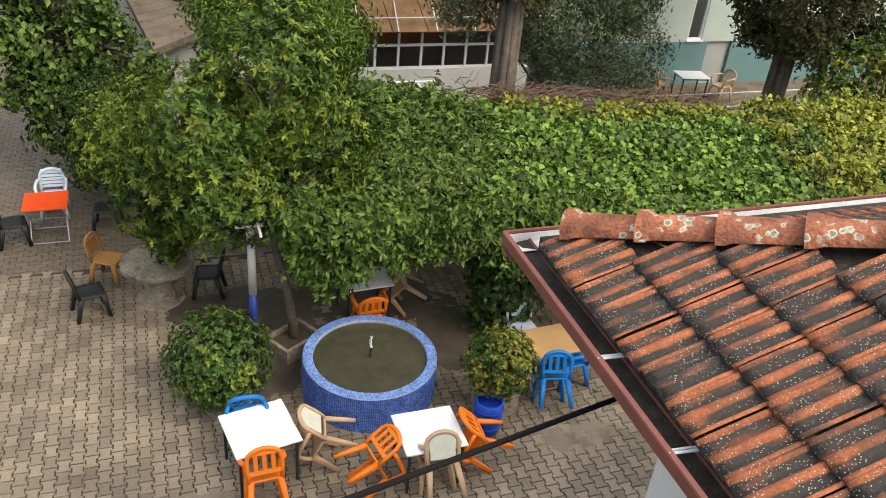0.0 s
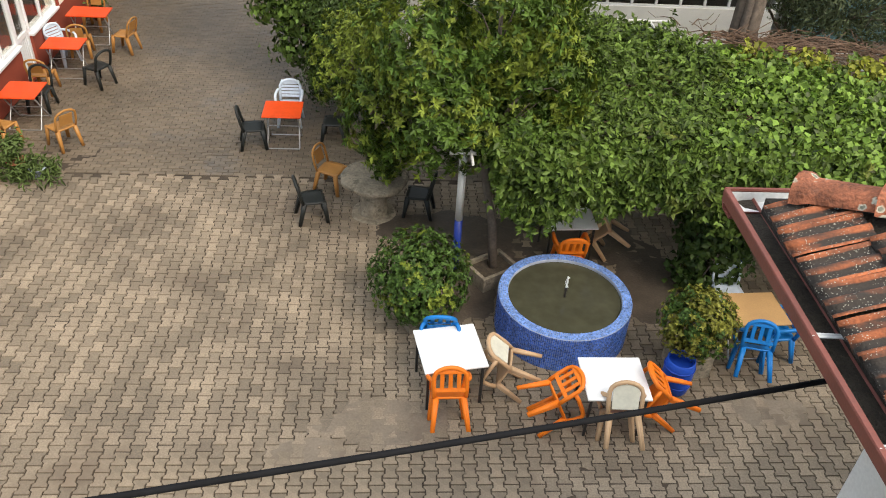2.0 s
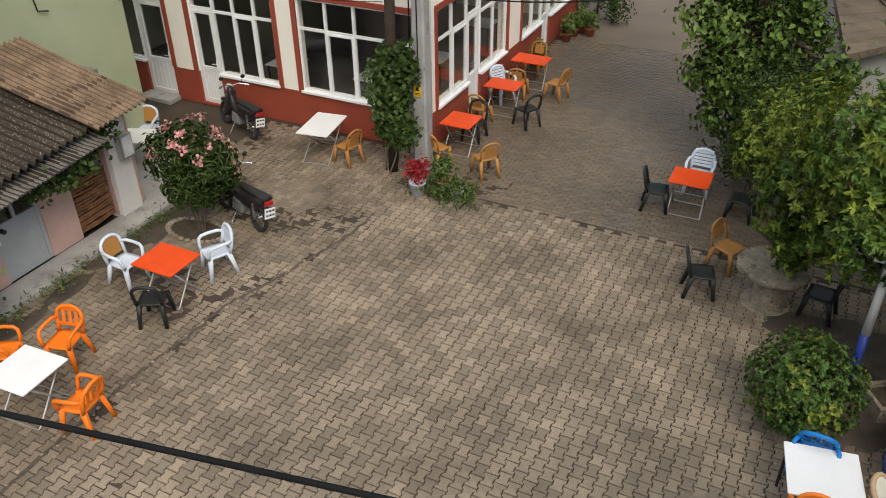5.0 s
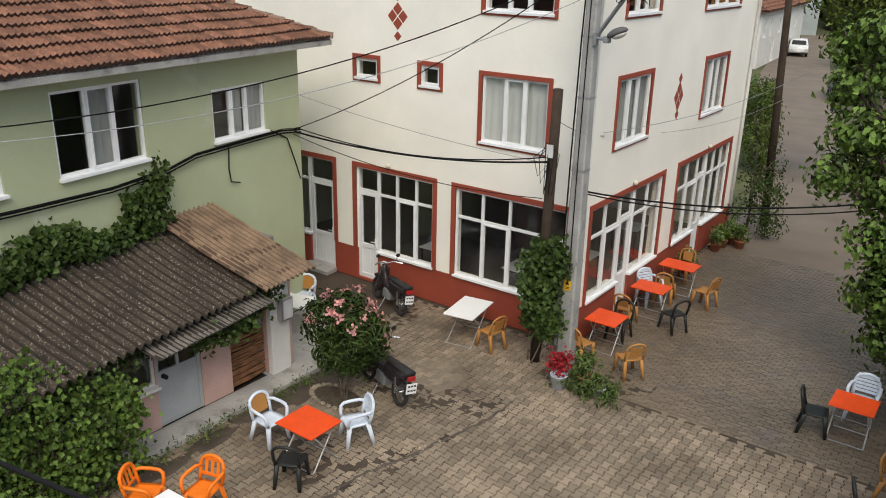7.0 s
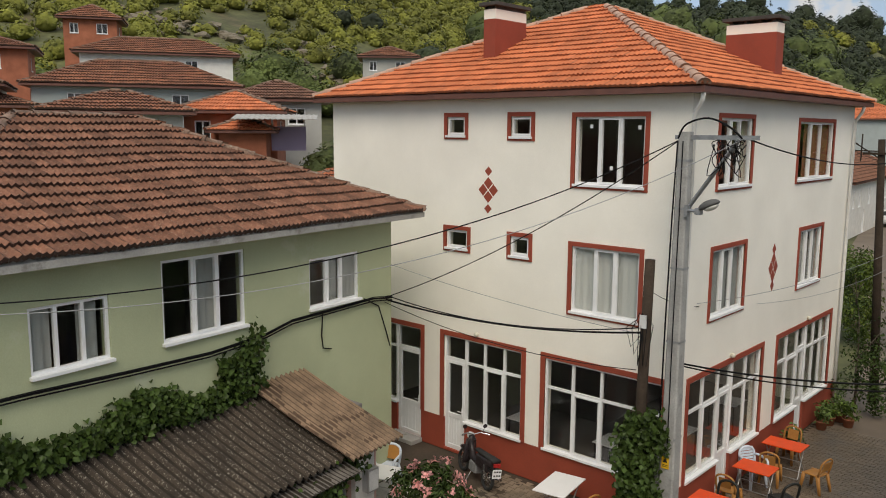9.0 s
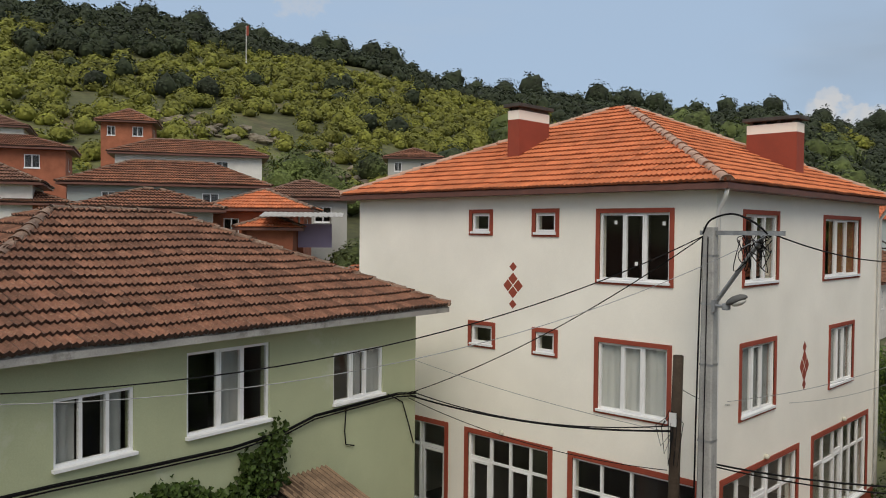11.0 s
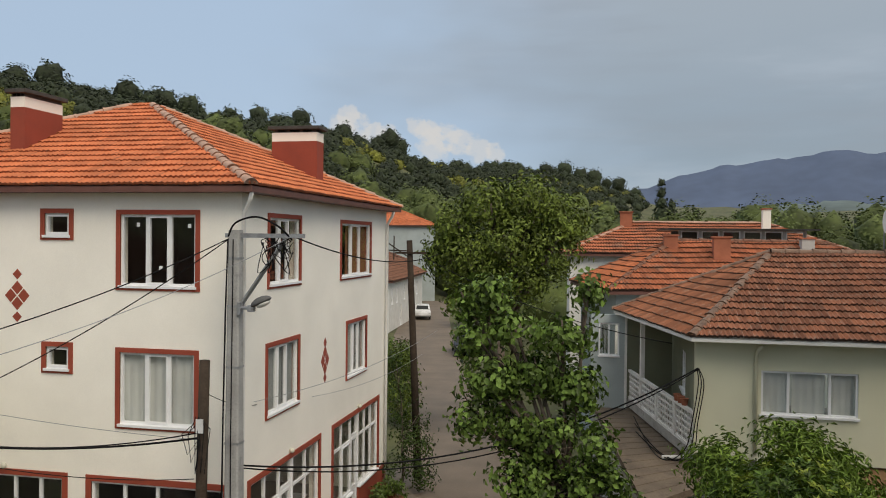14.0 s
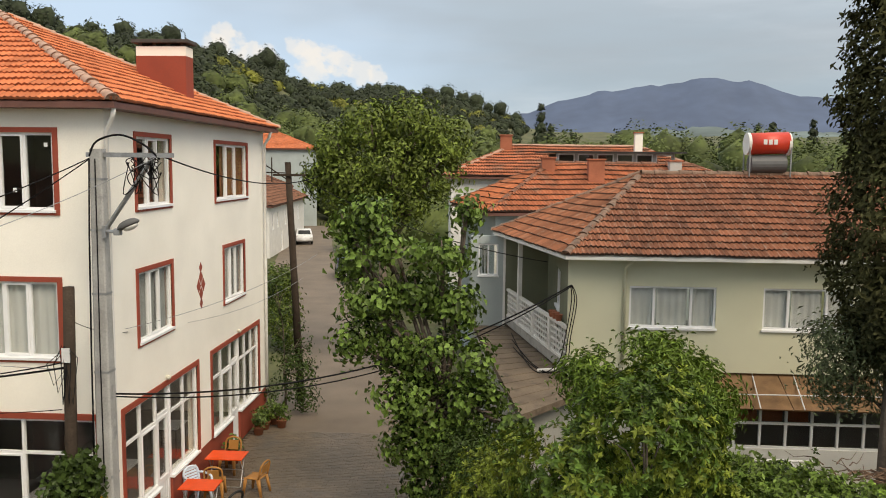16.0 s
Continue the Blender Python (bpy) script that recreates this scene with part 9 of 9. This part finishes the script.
wood("poplars", "slim dark poplars above the valley trees", pop, L_WOOD, 2.4, 1.6, 5)
wood("village_scrub", "green bushes between the village houses", [(*at_bearing(b, r), land(*at_bearing(b, r)) - 0.3, s) for b, r, s in ((52, 45, 1.8), (55.5, 80, 2.4), (54.0, 82, 3.4), (52.3, 78, 2.8), (50.5, 76, 2.2), (49, 90, 2.6), (68.5, 76, 2.2), (70.5, 78, 2.4), (56, 60, 1.4), (70, 62, 2.0), (74, 80, 3), (64, 78, 2.2), (53, 38, 1.2), (50, 40, 1.6), (48.8, 55, 2.2), (69, 48, 1.6), (50.4, 41, 1.9), (49.6, 43, 2.0), (51.2, 40.5, 1.5), (50.6, 36, 1.1), (49.0, 38, 1.5), (51.6, 44, 2.0))] + [(*at_bearing(b, r), z, s) for b, r, z, s in ((50.4, 41, 5.0, 1.6), (51.5, 40, 4.0, 1.7), (50.0, 40, 2.5, 1.6), (52.6, 40.5, 3.3, 1.5), (53.4, 40, 2.6, 1.5), (49.2, 42, 4.6, 1.7))], L_VALLEY, 2.4, 1.0, 6)

# far mountain and fields; distance haze is painted into both base colours
M_FAR = mat("haze_painted_mountain", (0.070, 0.096, 0.158), 1.0, 0.12, 0.004, 0.0, 0.02)
M_FARFIELD = mat("haze_painted_fields", (0.10, 0.13, 0.125), 1.0, 0.3, 0.006, 0.0, 0.02)


def mountain(name, prof, dist, material, label):
    vs, fs = [], []
    n = 120
    rows = 8
    for i in range(n + 1):
        b = prof[0][0] + (prof[-1][0] - prof[0][0]) * i / n
        for (b0, e0), (b1, e1) in zip(prof, prof[1:]):
            if b0 <= b <= b1:
                k = (b - b0) / (b1 - b0)
                k = k * k * (3 - 2 * k)
                e = e0 + (e1 - e0) * k
                break
        top = 8 + dist * math.tan(radians(e)) + 12 * noise.noise(Vector((b * 0.9, 0, 1))) + 5 * noise.noise(Vector((b * 3, 2, 1)))
        for j in range(rows):
            t = j / (rows - 1)
            r = dist - (1 - t) * 900
            x, y = at_bearing(b, r)
            z = -20 + (top + 20) * (t ** 1.3) + 25 * t * (1 - t) * noise.noise(Vector((b * 0.7, t * 5, 3)))
            vs.append((x, y, z))
    for i in range(n):
        for j in range(rows - 1):
            a = i * rows + j
            fs.append((a, a + rows, a + rows + 1, a + 1))
    return tagged(raw(name, vs, fs, material, None, True), label, "mountain", kind="structure")


mountain("backdrop", [(-50, 2.5), (-36, 3.2), (-27, 3.6), (-20.5, 4.6), (-16.5, 5.7), (-14.2, 5.95), (-11, 5.5), (-8, 5.2), (-5, 4.6), (-2, 3.6), (1, 2.8), (6, 2.2), (12, 2)], 3200, M_FAR, "blue mountain across the valley, haze painted in")
mountain("backdrop", [(-50, 1.8), (-30, 2.2), (-20, 2.4), (-14, 2.7), (-10, 2.4), (-5, 2.0), (0, 1.6), (10, 1.2)], 2000, M_FARFIELD, "pale fields below the mountain, haze painted in")


# ---------------------------------------------------------------- street surface
M_ASPHALT = mat("worn_street_concrete", (0.158, 0.124, 0.092), 0.75, 0.18, 0.6, 0.25, 25, spots=(0.135, 0.108, 0.082), spot_size=0.5, spot_amount=0.42)
M_JOINT = mat("dirty_joint_sand", (0.056, 0.041, 0.028), 0.95, 0.35, 1.2, 0.4, 30, spots=(0.062, 0.045, 0.029), spot_size=1.5)
M_PAVER = mat("brown_paver", (0.208, 0.165, 0.117), 0.7, 0.32, 0.7, 0.25, 40, island=0.25, spots=(0.148, 0.112, 0.078), spot_size=0.55, spot_amount=0.46)
M_PAVER1 = mat("brown_paver_single", (0.200, 0.158, 0.110), 0.7, 0.22, 6, 0.25, 40, piece=0.18)
M_BRICKPAVE = mat("grey_brown_paving_brick", (0.140, 0.110, 0.077), 0.50, 0.16, 0.5, 0.2, 40, island=0.16, spots=(0.12, 0.105, 0.09), spot_size=0.6, spot_amount=0.44)
# dark dirt tone, also used to paint shade under the pergola
M_DAMP_SHADE = mat("damp_dirt_and_shade", (0.070, 0.054, 0.040), 0.6, 0.30, 2.5, 0.4, 30, spots=(0.13, 0.10, 0.072), spot_size=3.0, spot_amount=0.42)
M_MUD = mat("dried_mud", (0.19, 0.153, 0.115), 0.9, 0.2, 1.5, 0.3, 30, spots=(0.15, 0.115, 0.082), spot_size=2.0, spot_amount=0.45)
vs, fs = [], []
line = [(-4.2, 23.2, 2.75), (-4.5, 27, 2.6), (-5.4, 32, 2.4), (-8.0, 38.5, 2.4), (-10.1, 45, 2.3), (-12.6, 55, 2.4), (-15.0, 65, 2.5), (-18.2, 80, 2.4), (-22.5, 104, 2.4), (-32, 130, 2.4)]
for x, y, w in line:
    vs += [(x - w, y, -0.006), (x + w, y, -0.006)]
for i in range(len(line) - 1):
    fs.append((2 * i, 2 * i + 1, 2 * i + 3, 2 * i + 2))
tagged(raw("road", vs, fs, M_ASPHALT), "worn grey-brown village street running between the houses", "road", kind="structure")

bm = bmesh.new()
f = [bm.verts.new(p) for p in ((-17, -4, -0.022), (12, -4, -0.022), (12, 17.5, -0.022), (0.4, 17.5, -0.022), (-1.4, 23.25, -0.022), (-7.0, 23.25, -0.022), (-7.0, 14.8, -0.022), (-17, 14.8, -0.022))]
bm.faces.new(f)
pave = part("pavement", bm, M_JOINT)
tagged(pave, "interlocking brown concrete pavers, worn and patched", "pavement", kind="structure")

BONE = [(-0.0900, -0.0985), (0.0900, -0.0985), (0.0900, -0.062), (0.0610, -0.040), (0.0610, 0.040), (0.0900, 0.062), (0.0900, 0.0985), (-0.0900, 0.0985), (-0.0900, 0.062), (-0.0610, 0.040), (-0.0610, -0.040), (-0.0900, -0.062)]
CW, CL = 0.163, 0.204


def prism(outline, depth, shrink=0.965):
    """Corners and faces of a flat piece with a slightly bevelled top."""
    n = len(outline)
    v = [(x, y, -depth) for x, y in outline] + [(x * shrink, y * shrink, 0) for x, y in outline]
    f = [tuple(range(n, 2 * n))]
    for k in (0,):
        for i in range(n):
            j = (i + 1) % n
            f.append((k * n + i, k * n + j, (k + 1) * n + j, (k + 1) * n + i))
    return np.array(v), f


bone_v, bone_f = prism([(x * 0.975, y * 0.97) for x, y in BONE], 0.016)
bone_me = bpy.data.meshes.new("paver")
bone_me.from_pydata(bone_v.tolist(), [], bone_f)
bone_me.materials.append(M_PAVER1)
rp = random.Random(31)


AV, AF_, count = [], [], 0
for i in range(-68, 58):
    for j in range(10, 73):
        x, y = i * CW, j * CL + (CL / 2 if i % 2 else 0)
        if y > 13.28 + 0.05 * math.sin(x * 3) and x > -6.9 or y > 14.5 or x < -10.45 and y < 10.8:
            continue
        if (x - FX) ** 2 + (y - FY) ** 2 < 0.8 or abs(x + 7.55 - 0.19 * max(0, y - 7.5)) < 0.09 and y < 12.8 and rp.random() < 0.12:
            continue
        x += rp.uniform(-0.004, 0.004)
        z = rp.uniform(-0.0015, 0.0025) + 0.003 * noise.noise(Vector((x * 0.8, y * 0.8, 3)))
        if -2.6 < x < 2.6 and 4.9 < y < 6.9 and count < 300:
            ob = new("paver", bone_me)
            ob.parent = pave
            ob.matrix_basis = pose(x, y, z, rp.uniform(-0.5, 0.5), rp.uniform(-0.5, 0.5), rp.uniform(-1.2, 1.2))
            count += 1
            continue
        a = radians(rp.uniform(-1.2, 1.2))
        c, s = math.cos(a), math.sin(a)
        b = len(AV) * len(BONE) * 2
        q = np.empty_like(bone_v)
        tx, ty = rp.uniform(-0.012, 0.012), rp.uniform(-0.012, 0.012)
        q[:, 0], q[:, 1] = x + bone_v[:, 0] * c - bone_v[:, 1] * s, y + bone_v[:, 0] * s + bone_v[:, 1] * c
        q[:, 2] = z + bone_v[:, 2] + bone_v[:, 0] * tx + bone_v[:, 1] * ty
        AV.append(q)
        AF_ += [tuple(k + b for k in f) for f in bone_f]
tagged(raw("paver_field", np.concatenate(AV), AF_, M_PAVER, pave), kind="stuff")
BR_V, BR_F = prism([(-0.097, -0.047), (0.097, -0.047), (0.097, 0.047), (-0.097, 0.047)], 0.014)
AV, AF_ = [], []
for j in range(0, 98):
    y = 13.36 + j * 0.102
    for i in range(-36, 60):
        x = i * 0.2035 + (0.1 if j % 2 else 0)
        if not (-6.9 < x < (6.0 if y < 17.3 else 0.4 - (y - 17.3) * 0.3)):
            continue
        q = BR_V + (x + rp.uniform(-0.003, 0.003), y + rp.uniform(-0.003, 0.003), rp.uniform(-0.004, 0.002))
        b = len(AV) * 8
        AV.append(q)
        AF_ += [tuple(k + b for k in f) for f in BR_F]
tagged(raw("brick_field", np.concatenate(AV), AF_, M_BRICKPAVE, pave), kind="stuff")


def blot(cx, cy, rx, ry, seed, z=0.006, name="mud_patch", material=None, label="patch of dried mud over the pavers"):
    """A thin uneven skin of mud or mortar over the paving."""
    n = 40
    vs, fs = [(cx, cy, z)], []
    for k, s in ((0, 0.5), (1, 0.85), (2, 1.0)):
        for i in range(n):
            a = 2 * math.pi * i / n
            r = 1 + 0.35 * noise.noise(Vector((math.cos(a) * 1.6, math.sin(a) * 1.6, seed))) + 0.16 * noise.noise(Vector((math.cos(a) * 5, math.sin(a) * 5, seed)))
            vs.append((cx + rx * r * s * math.cos(a), cy + ry * r * s * math.sin(a), z if k < 2 else -0.01))
    for i in range(n):
        j = (i + 1) % n
        fs.append((0, 1 + i, 1 + j))
        for k in (0, 1):
            fs.append((1 + k * n + i, 1 + (k + 1) * n + i, 1 + (k + 1) * n + j, 1 + k * n + j))
    ob = raw(name, vs, fs, material or M_MUD, pave, True)
    ob["label"] = label


for i, (x, y, rx, ry) in enumerate(((-8.6, 11.8, 0.9, 0.6), (-9.6, 9.4, 0.7, 0.9), (-11.5, 12.8, 1.0, 0.8), (5.9, 7.6, 0.6, 0.3), (0.75, 7.42, 0.9, 0.36), (-0.2, 6.9, 0.6, 0.22))):
    blot(x, y, rx, ry, i * 3.7, 0.0003)

# damp dirt below pergola and laurel, with their shade painted in
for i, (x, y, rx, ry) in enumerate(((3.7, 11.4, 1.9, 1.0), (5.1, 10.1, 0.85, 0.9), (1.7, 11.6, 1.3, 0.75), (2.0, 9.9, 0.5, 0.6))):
    blot(x, y, rx, ry, 40 + i * 5.3, 0.0025 + 0.004 * i, "dirt_patch", M_DAMP_SHADE, "damp dirt and painted canopy shade over the pavers")


for i, (x, y, rx, ry) in enumerate(((-10.12, 6.5, 0.22, 0.55), (-10.2, 7.5, 0.20, 0.6), (-10.35, 8.6, 0.28, 0.7), (-10.2, 9.6, 0.42, 0.65), (-10.15, 10.4, 0.4, 0.5))):
    blot(x, y, rx, ry, 70 + i * 4.1, 0.004 + 0.004 * i, "dirt_patch", M_DAMP_SHADE, "damp dark soil along the shed step")


def filled(x, y):
    """Height of the sand and mud in the joints: deep in most places, flush where it has washed in."""
    q = noise.noise(Vector((x * 0.42, y * 0.75, 60))) + 0.45 * noise.noise(Vector((x * 1.7, y * 1.9, 61))) + 0.3 * noise.noise(Vector((x * 6, y * 6, 62)))
    if x < -6.9 and y > 7.5:
        return -0.015 + 0.0145 * min(max((q + 0.35) / 0.6, 0.0), 1.0)
    return -0.017 + 0.0145 * min(max((q - 0.02) / 0.45, 0.0), 1.0)


nx, ny, x0, y0, cell = 290, 150, -17.0, 1.0, 0.09
vs = [(x0 + cell * i, y0 + cell * j, filled(x0 + cell * i, y0 + cell * j)) for j in range(ny) for i in range(nx)]
fs = [(j * nx + i, j * nx + i + 1, (j + 1) * nx + i + 1, (j + 1) * nx + i) for j in range(ny - 1) for i in range(nx - 1)]
tagged(raw("joint_sand", vs, fs, M_JOINT, pave, True), kind="stuff")
def seam(pts, width, seed):
    """A ragged strip of dark washed-in dirt along a broken joint in the paving."""
    line, vs, fs = bend([(x, y, 0) for x, y in pts], 14), [], []
    for k, p in enumerate(line):
        d = (line[min(k + 1, len(line) - 1)] - line[max(k - 1, 0)]).normalized()
        side = Vector((-d.y, d.x, 0))
        mid = p + side * 0.05 * noise.noise(Vector((k * 0.35, seed, 1)))
        for q in (-1, 1):
            w = width * (0.15 + 0.85 * max(0.0, 0.45 + noise.noise(Vector((k * 0.6, seed + q, 3)))))
            vs.append((mid + side * q * w)[:2] + (0.0042,))
    for k in range(len(line) - 1):
        fs.append((2 * k, 2 * k + 1, 2 * k + 3, 2 * k + 2))
    raw("joint_crack", vs, fs, M_DAMP_SHADE, pave)["label"] = "dark dirt-filled crack between the pavers"


seam([(-7.55, 3.6), (-7.6, 5.2), (-7.6, 6.5), (-7.5, 7.4), (-7.48, 8.3), (-7.2, 9.2), (-6.97, 10.2), (-6.77, 11.1), (-6.75, 11.9)], 0.06, 2.0)
# broken stones along the old joint line
t = thing("loose_stones", None, "loose stone chips and litter on the paving", "debris", kind="stuff")
bm = bmesh.new()
for k in range(260):
    if k < 120:
        y = rp.uniform(4, 12.6)
        x = -7.55 + max(0, y - 7.5) * 0.19 + rp.uniform(-0.14, 0.14)
    else:
        x, y = rp.uniform(-9, 6), rp.uniform(5, 14)
    s = rp.uniform(0.012, 0.038) if k < 120 else rp.uniform(0.008, 0.02)
    g = bmesh.ops.create_icosphere(bm, subdivisions=1, radius=s)
    for q in g["verts"]:
        q.co = Vector((x + q.co.x * rp.uniform(0.7, 1.3), y + q.co.y * rp.uniform(0.7, 1.3), 0.004 + q.co.z * 0.45))
part("chips", bm, mat("pale_stone_chip", (0.24, 0.19, 0.14), 0.9, 0.3, 3, 0.2, island=0.4), t)
